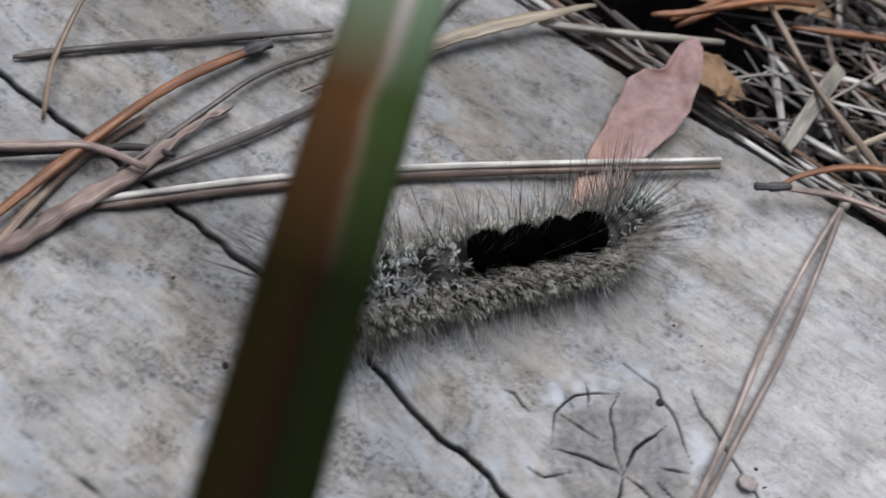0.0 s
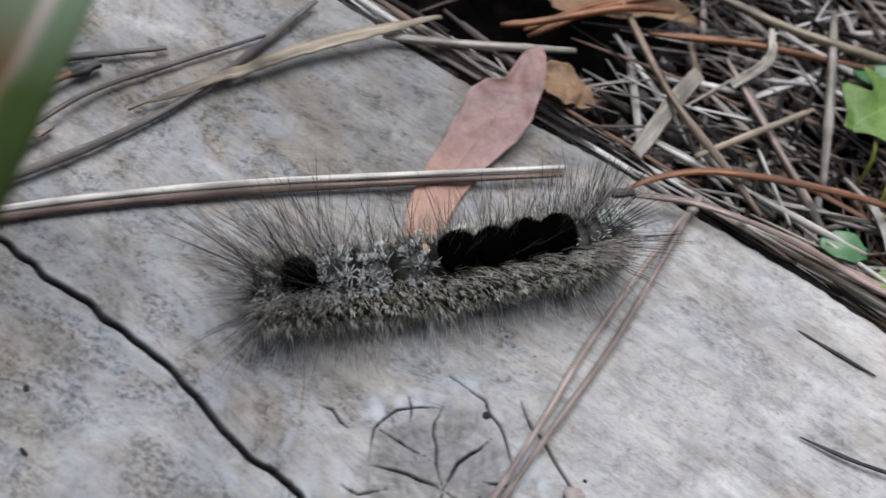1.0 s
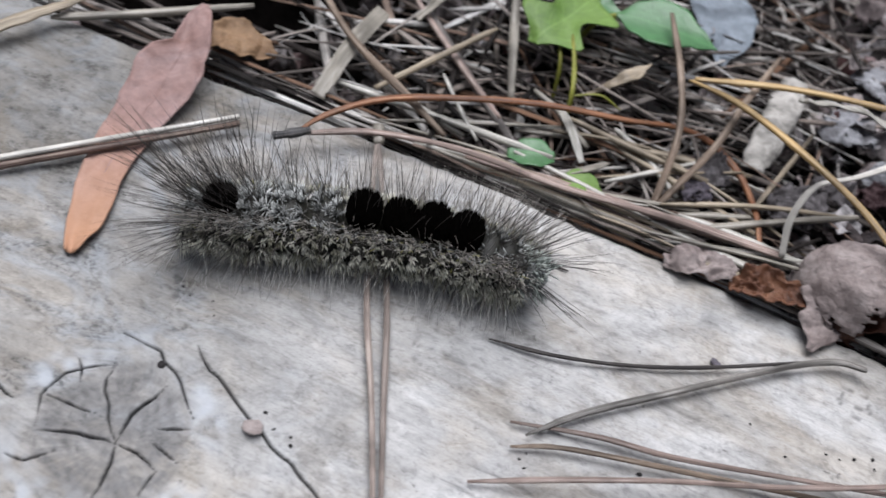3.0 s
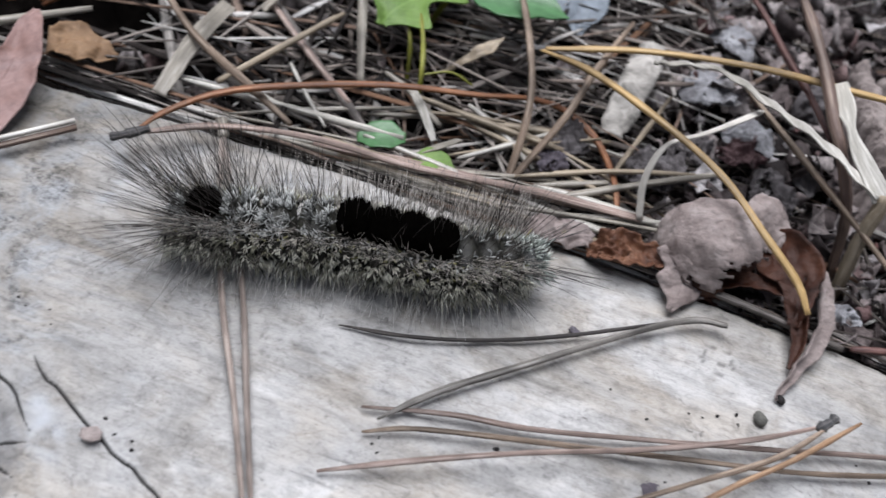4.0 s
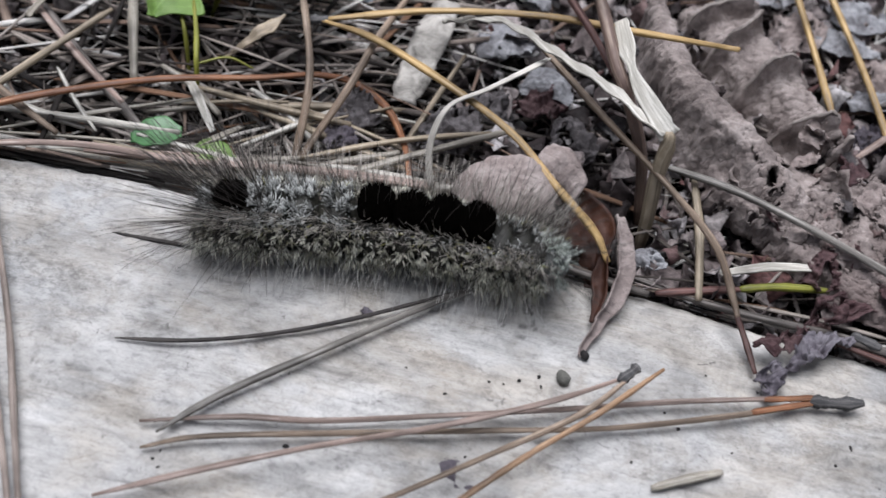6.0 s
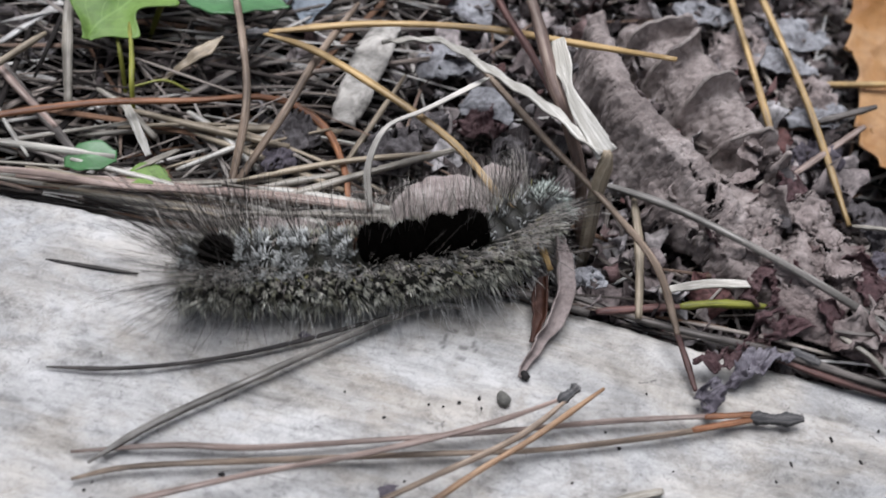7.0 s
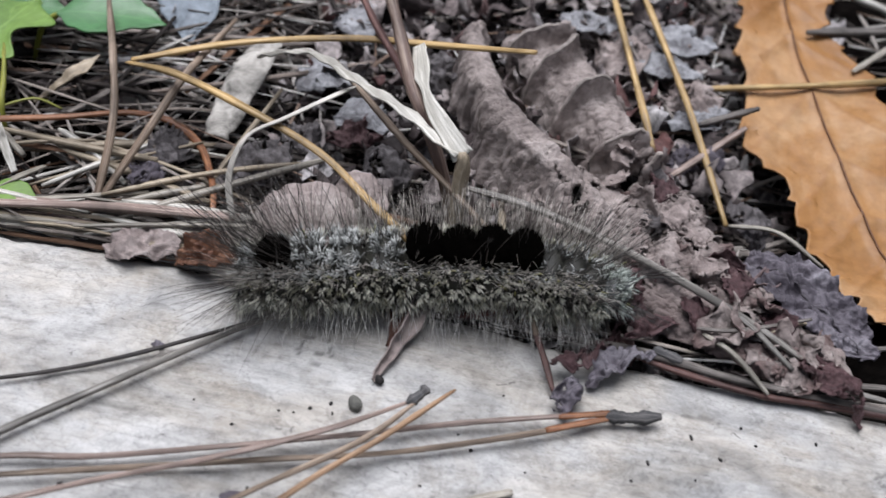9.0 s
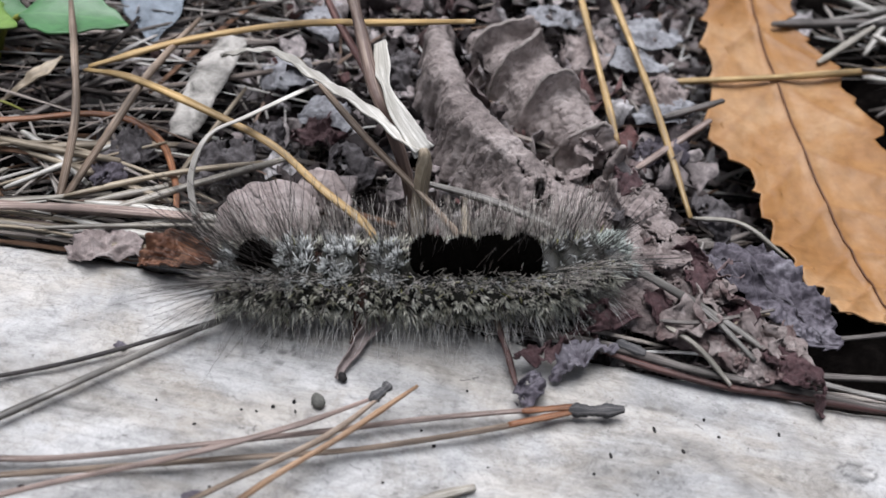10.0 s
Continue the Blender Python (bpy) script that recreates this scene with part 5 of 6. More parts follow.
tagged(ob, "rust-brown leaf scrap at the plank's edge", "leaf")

# large crumpled leaf
big = thing("crumpled_leaf", "large crumpled dark grey-brown dead leaf with raised ribs", "leaf")


RIDGES = ((0.055, 0.108), (0.198, 0.143), (0.263, 0.286), (0.326, 0.414), (0.432, 0.487))


def rolled(u, v):
    """The near side rolls up into a thick fold beside a valley; thin ridges run from there to the other edge."""
    fade = max(0.0, min(1.0, (0.56 - u) / 0.16))
    crest = -0.70 + 0.26 * max(0.0, min(1.0, (u - 0.28) / 0.18))
    valley = -0.50 + 2.0 * (u - 0.05)
    h = (0.14 + 0.86 * fade) * 3.5 * math.exp(-((v - crest) / 0.24) ** 4)
    h -= fade * 5.2 * math.exp(-((v - valley - 0.12) / 0.25) ** 2)
    h += 0.7 * max(0.0, v) - 2.4 * max(0.0, v - 0.82) / 0.18 - 2.6 * max(0.0, -v - 0.86) / 0.14
    for a, b in RIDGES:
        s = (v + 0.3) / 1.1
        d = (u - (a + (b - a) * s) - 0.012 * math.sin(5 * v + 30 * a)) * 56
        k = max(0.0, min(1.0, (v - valley - 0.1) * 5)) * max(0.0, min(1.0, (1.0 - v) * 4))
        h += k * (0.7 * math.exp(-(d / 0.34) ** 2) + 1.6 * (math.exp(-d / 0.4) if d > 0 else math.exp(d / 2.2)))
    return h * max(0.25, min(1.0, (0.86 - u) / 0.3))


def rotten(u, v):
    return 9.0 if u < 0.38 else 0.62 - 0.42 * min(1.0, (u - 0.38) / 0.1) + (0.14 if v < -0.35 else 0.0) + (0.15 if u > 0.68 else 0.0)


big_blade = sheet("leaf_blade", [(60.0, 62.2, 0.6), (61.8, 57.8, 1.4), (64.8, 51.4, 1.8), (69.2, 45.1, 1.9), (74.7, 39.5, 1.6), (80.0, 34.6, 1.3), (84.6, 30.8, 1.2), (88.8, 27.8, 0.8)],
      [3.5, 6.4, 7.4, 7.6, 7.3, 6.5, 5.3, 3.8, 2.2, 0.5], LEAF_DARK, big, flip=True, profile=rolled, torn=rotten, crumple=0.3, wrinkle=0.2, n=640, m=120, thick=0.16, seed=13,
      teeth=lambda u, v: v ** 8 * (0.2 * noise.noise(Vector((u * 16, v * 0.6, 2.0))) + 0.14 * noise.noise(Vector((u * 60, v, 5.0)))))
# a pale vein along the crest of each ridge
_co = [v.co / MM for v in big_blade.data.vertices]
for a, b in RIDGES:
    pts = []
    for k in range(13):
        v = -0.38 + 2.0 * max(0.0, a - 0.05) + (1.28 - 2.0 * max(0.0, a - 0.05)) * k / 12
        u0 = a + (b - a) * (v + 0.3) / 1.1 + 0.012 * math.sin(5 * v + 30 * a)
        q = _co[max(0, round(u0 * 639)) * 121 + round((v + 1) * 60)]
        pts.append(q + Vector((0, 0, 0.03)))
    stalk("vein", pts, 0.19, LEAF_VEIN, "pale raised vein", "", parent=big, n=40, lumps=0.15, taper=(0.6, 0.5))
sheet("leaf_shred", [(86.6, 29.8, 1.6), (88.6, 28.6, 2.0), (90.6, 27.2, 1.7), (92.4, 25.4, 0.8)], [0.5, 1.1, 1.3, 0.9, 0.2], LEAF_MAROON, big, "dark red-brown crumbling tail", cup=0.3, torn=lambda u, v: 0.30, crumple=1.2, n=70, m=26, seed=33)
# flakes that have come loose where the leaf rots, and stand up from it
r = random.Random(61)
FLAKES = []
for k in range(10):
    ln, w = r.uniform(1.0, 2.2), r.uniform(0.8, 1.6)
    ob = sheet("leaf_flake", [(-ln, 0, -0.2), (-0.2, r.uniform(-0.2, 0.2), r.uniform(0.1, 0.5)), (ln, r.uniform(-0.3, 0.3), r.uniform(0.0, 0.9))], [w * 0.4, w, w * 0.8, w * 0.3], (LEAF_DARK, LEAF_GREY, LEAF_DARK, LEAF_GREY, LEAF_DARK, LEAF_SOOT, LEAF_DARK, LEAF_GREY, LEAF_MAROON, LEAF_DARK)[k], big,
               cup=r.uniform(-0.9, 0.9), crumple=0.8, wrinkle=0.3, n=18, m=12, thick=0.1, teeth=lambda u, v, s=k: 0.6 * noise.noise(Vector((u * 4, v * 2.5, s))) + 0.6 * noise.noise(Vector((u * 11, v * 5, s + 4.0))), seed=70 + k)
    FLAKES.append(ob)
TORN = spline([(69.0, 46.0, 2.4), (74.4, 40.0, 2.2), (80.0, 34.8, 1.9), (85.6, 30.6, 1.7), (90.4, 27.8, 1.3)], 101)
for k in range(70):
    u = 0.9 * r.random() ** 0.8
    p, d = TORN[int(u * 100)], TORN[min(100, int(u * 100) + 4)] - TORN[max(0, int(u * 100) - 4)]
    side = Vector((d.y, -d.x, 0)).normalized()
    p = p + side * (r.uniform(-1, 1) * (6.0 - 5.0 * u)) + Vector((0, 0, r.uniform(-1.1, 0.1)))
    ob = FLAKES[k] if k < len(FLAKES) else new("leaf_flake", FLAKES[k % 10].data)
    ob.parent = big
    if k >= len(FLAKES):
        md = ob.modifiers.new("thickness", "SOLIDIFY")
        md.thickness, md.offset = 0.1 * MM, -1
    ob.matrix_basis = pose(p.x * MM, p.y * MM, p.z * MM, r.gauss(0, 20), r.gauss(0, 20), r.uniform(0, 360))
purple = thing("purple_leaf", "dark purple-grey wrinkled dead leaf under an orange leaf", "leaf")
blade = sheet("leaf_blade", [(83.8, 41.6, -1.4), (86.6, 39.4, -0.6), (89.6, 36.8, -0.4), (92.2, 34.6, -0.8), (94.2, 33.2, -1.6)], [1.2, 2.8, 3.0, 2.7, 1.8, 0.5], LEAF_PLUM, purple, cup=0.12, crumple=1.25, wrinkle=0.4, n=90, m=48, torn=lambda u, v: 0.72,
              teeth=lambda u, v: 0.3 * noise.noise(Vector((u * 5, v * 0.8, 8.0))) + 0.1 * noise.noise(Vector((u * 15, v, 2.0))), seed=15)
midrib_on(blade, 48, LEAF_PLUM, purple, 0.1, 0.05, 0.9, 0.02)


OAK_LEFT = ((0, 2.4), (0.17, 4.7), (0.25, 4.9), (0.33, 6.2), (0.38, 6.0), (0.44, 7.8), (0.478, 8.6), (0.495, 7.0), (0.515, 6.6), (0.53, 5.8), (0.56, 5.4), (0.60, 6.2), (0.64, 5.9), (0.68, 6.5), (0.73, 5.4), (0.78, 5.9), (0.82, 4.9), (0.87, 5.0), (0.93, 3.6), (1.0, 0.8))
OAK_RIGHT = ((0, 2.4), (0.18, 4.6), (0.21, 4.3), (0.265, 3.1), (0.33, 5.2), (0.385, 7.2), (0.405, 6.3), (0.47, 8.6), (0.49, 7.4), (0.56, 8.8), (0.58, 7.8), (0.66, 8.6), (0.68, 7.4), (0.76, 7.6), (0.84, 5.8), (0.93, 4.0), (1.0, 0.8))
oak = thing("oak_leaf", "large orange-brown dead leaf with toothed edges", "leaf")
blade = sheet("leaf_blade", [(86.6, 86.0, 0.5), (87.6, 78.6, -0.8), (89.2, 69.6, -1.8), (92.6, 56.2, -2.2), (95.6, 47.4, -2.6), (98.2, 41.6, -2.8), (99.8, 38.0, -3.2)],
              [1.0, 1.0], LEAF_OAK, oak, cup=0.7, wave=0.25, wavelen=1.3, crumple=0.13, ribs=0.3, rib_n=9, slant=0.1, rib_pow=3, n=150, m=50, thick=0.2, teeth=lambda u, v, wide=two_sided(OAK_RIGHT, OAK_LEFT): wide(u, v) + 0.35 * noise.noise(Vector((u * 26, v, 1.0))) + 0.9 * ((u * 17 + 0.3 * v) % 1.0) ** 3, seed=17)
midrib_on(blade, 50, LEAF_OAK_RIB, oak, 0.1, 0.0, 0.97, 0.07, "thin dark brown midrib")

# torn pieces among the litter
for at, size, mt, turn in (((32.5, 41.0, 0.2), 2.6, LEAF_SOOT, 20), ((32.1, 37.6, 0.4), 2.2, LEAF_PURPLE, 100), ((40.8, 41.3, 0.6), 3.4, LEAF_SOOT, 60), ((44.2, 45.1, 0.4), 2.6, LEAF_SOOT, 150), ((48.2, 46.6, 0.2), 2.4, LEAF_MAROON, 10),
                           ((52.0, 43.0, 0.2), 3.0, LEAF_SOOT, 80), ((66.1, 40.6, -0.6), 2.6, LEAF_DARK, 30), ((79.2, 52.4, -0.8), 2.8, LEAF_PURPLE, 35), ((78.6, 59.4, -0.4), 3.0, LEAF_GREY, 15), ((84.4, 46.0, -2.0), 2.6, LEAF_SOOT, 120),
                           ((73.7, 33.4, 1.6), 2.0, LEAF_MAROON, 40), ((71.0, 64.0, -0.4), 3.4, LEAF_GREY, 70), ((76.5, 66.0, -0.8), 2.8, LEAF_DARK, 10), ((54.5, 56.0, 0.2), 3.0, LEAF_SOOT, 40)):
    c, d = Vector(at), Vector((math.cos(radians(turn)), math.sin(radians(turn)), 0.0))
    ob = sheet("dead_leaf", [c - d * size + Vector((0, 0, -0.6)), c - d * (size * 0.3) + Vector((0, 0, 0.5)), c + d * (size * 0.4) + Vector((0, 0, 0.6)), c + d * size + Vector((0, 0, -0.8))], [size * 0.3, size * 0.75, size * 0.8, size * 0.25], mt,
               cup=-0.3, crumple=0.9, wrinkle=0.4, roll=turn % 37 - 18, torn=lambda u, v: 0.55 - 0.25 * max(abs(v), abs(2 * u - 1)), n=46, m=30, seed=turn + int(size * 10))
    tagged(ob, {"maroon_leaf_skin": "dark red-brown torn dead leaf piece in the litter", "purple_grey_leaf_skin": "purple-grey torn dead leaf piece in the litter", "grey_brown_leaf_skin": "pale grey-brown torn dead leaf piece in the litter"}.get(mt.name, "dark grey-brown torn dead leaf piece in the litter"), "leaf", "torn leaf pieces in the litter")
for pts, w in (([(41.2, 52.0, -0.4), (43.6, 53.6, 0.6), (46.4, 53.2, 0.2)], [0.8, 2.4, 2.2, 0.8]), ([(42.4, 62.6, -0.2), (44.6, 61.6, 0.8), (46.8, 59.0, 0.0)], [0.8, 2.2, 2.0, 0.6]), ([(57.6, 31.4, 0.4), (59.4, 31.6, 1.2), (61.0, 31.4, 0.5)], [0.4, 1.0, 0.9, 0.3]), ([(74.0, 69.0, -0.6), (76.6, 67.2, 0.6), (80.6, 67.6, 0.0)], [0.8, 2.2, 2.4, 0.6]), ([(72.6, 64.4, -0.8), (75.8, 63.0, 0.4), (79.4, 62.8, -0.4)], [0.6, 1.8, 1.6, 0.5]),
               ([(76.4, 55.6, -0.8), (79.0, 56.8, 0.2), (82.4, 58.2, -0.6)], [0.6, 1.7, 1.8, 0.5]), ([(64.8, 68.8, -0.6), (67.6, 67.6, 0.4), (70.6, 68.4, -0.2)], [0.6, 1.9, 1.8, 0.6]), ([(46.2, 47.6, 0.0), (48.6, 48.6, 1.2), (51.0, 47.4, 0.6)], [0.5, 1.7, 1.5, 0.5])):
    ob = sheet("mouldy_leaf", pts, w, LEAF_MOULD, crumple=0.7, cup=-0.1, torn=lambda u, v: 0.7 - 0.2 * abs(v), n=44, m=28, seed=40 + int(pts[0][0]))
    tagged(ob, "whitish mouldy dead leaf piece in the litter", "leaf")
ob = sheet("tan_leaf", [(-18.6, 42.6, -1.6), (-14.6, 45.6, -0.8), (-10.0, 49.6, -0.8), (-5.2, 52.0, -1.8)], [0.8, 1.9, 2.1, 1.7, 0.4], LEAF_TAN, cup=0.15, crumple=0.4, n=40, m=16, seed=44)
tagged(ob, "dull tan dead leaf under orange needles", "leaf")
stalk("pine_needle", [(-17.6, 35.2, 0.4), (-13.5, 44.4, 0.6), (-7.2, 53.4, 0.4)], 0.36, NEEDLE_ORANGE, "thin orange pine needle over a tan leaf", "needle", "")
stalk("pine_needle", [(-18.4, 36.0, 0.0), (-14.8, 43.6, 0.3), (-9.4, 52.0, 0.0)], 0.3, NEEDLE_ORANGE, "thin rust-brown pine needle over a tan leaf", "needle", "")

# ---------------------------------------------------------------- green plants
green = thing("seedling", "light green lobed seedling leaf on a thin stem", "seedling")


def lobes(u, v):
    return 0.32 * math.cos(u * 6.28 * 2.3 + 0.8) * abs(v) - 0.08


sheet("leaf_blade", [(12.3, 45.2, 2.3), (13.2, 47.5, 2.9), (14.4, 50.5, 3.0), (15.6, 54.6, 2.4)], [0.6, 3.6, 2.7, 3.8, 0.9], LEAF_GREEN, green, cup=0.1, wave=0.25, wavelen=1.2, n=50, m=24, thick=0.15, teeth=lobes, seed=19)
stalk("stem", [(15.4, 47.8, 2.8), (17.0, 44.0, 2.7), (18.0, 41.0, 2.0), (18.4, 39.4, -1.5)], 0.24, STEM_GREEN, "", "", parent=green)
stalk("stem", [(18.0, 41.0, 2.0), (20.4, 42.4, 2.1), (22.6, 42.6, 1.2)], 0.13, STEM_GREEN, "", "", parent=green)
stalk("stem", [(14.2, 47.3, 2.6), (15.6, 44.6, 1.4), (16.2, 42.9, -2.5)], 0.2, STEM_GREEN, "", "", parent=green)
oval = thing("green_leaf", "smooth oval green leaf low in the litter", "leaf")
sheet("leaf_blade", [(18.2, 53.0, 2.8), (21.5, 53.4, 3.2), (25.0, 53.6, 3.3), (28.6, 53.6, 3.0)], [0.3, 2.3, 3.2, 3.0, 1.6, 0.2], LEAF_GREEN_BLUE, oval, cup=0.14, wave=0.1, wavelen=1, n=44, m=22, thick=0.18, seed=20)
stalk("stem", [(18.4, 53.0, 2.8), (16.5, 52.6, 1.0), (15.0, 52.0, -3.0)], 0.3, STEM_GREEN, "", "", parent=oval)
ob = sheet("green_leaf", [(9.0, 55.5, 0.5), (13.5, 54.6, 1.6), (18.6, 54.2, 1.8)], [0.4, 2.0, 2.2, 0.5], LEAF_GREEN_BLUE, cup=0.2, n=34, m=16, thick=0.16, seed=21)
tagged(ob, "dark green leaf half hidden under another", "leaf")
ob = sheet("clover_leaf", [(15.2, 32.4, 0.8), (17.2, 33.2, 1.3), (19.2, 33.9, 1.1)], [0.5, 1.5, 1.6, 0.6], LEAF_GREEN_BLUE, cup=0.12, n=26, m=16, thick=0.12, seed=22)
tagged(ob, "tiny round green leaflet among needles", "leaf")
ob = sheet("clover_leaf", [(20.6, 32.2, 0.9), (22.4, 32.6, 1.2), (24.4, 32.5, 0.7)], [0.5, 1.2, 1.1, 0.3], LEAF_GREEN, cup=0.12, n=22, m=14, thick=0.12, seed=23)
tagged(ob, "tiny pale green leaflet among needles", "leaf")
ob = sheet("blue_grey_leaf", [(26.2, 65.0, 0.5), (28.4, 60.4, 0.8), (29.6, 55.4, -0.2)], [2.8, 3.6, 2.8, 0.5], LEAF_BLUE_GREY, cup=0.1, crumple=0.5, n=30, m=18, seed=24)
tagged(ob, "dull blue-grey dead leaf", "leaf")

# ---------------------------------------------------------------- needles, straw and stems in the litter
IN = "dead needles in the litter"
lying = fascicle("needle_bundle", "arching orange pine needle with a straight one in one dark sheath", [
    [(-1.6, 23.6, 2.2), (0.0, 26.4, 2.8), (3.6, 30.3, 3.2), (9.9, 34.3, 3.2), (16.5, 37.7, 3.0), (23.6, 40.5, 2.4), (28.3, 43.3, 1.4), (31.8, 44.3, 0.2), (35.2, 42.2, 0.0), (37.8, 37.7, 0.6), (39.0, 34.2, 0.6)],
    [(-1.6, 23.7, 2.0), (4.1, 27.6, 1.7), (12.0, 29.8, 1.8), (21.1, 30.6, 1.7), (29.9, 32.1, 1.8), (41.0, 33.8, 1.2)]],
    [(-3.2, 22.4, 2.0), (-1.9, 23.4, 2.1), (-0.6, 24.5, 2.3)], 0.42, (NEEDLE_ORANGE, NEEDLE_PINK), 0.33)
forked = fascicle("needle_bundle", "two long glossy yellow pine needles spreading from one base", [
    [(27.2, 47.6, 3.6), (36.6, 49.6, 5.6), (46.5, 50.0, 7.6), (55.0, 47.5, 10.5), (62.3, 44.0, 14.2)],
    [(27.2, 47.5, 3.6), (32.7, 44.3, 6.0), (40.2, 39.3, 7.6), (46.0, 35.9, 7.4), (50.3, 31.8, 7.0), (53.9, 29.4, 5.6), (55.5, 27.4, 4.6)]],
    [(25.6, 47.6, 3.0), (26.6, 47.6, 3.4), (27.8, 47.6, 3.7)], 0.44, (NEEDLE_YELLOW,), 0.36)
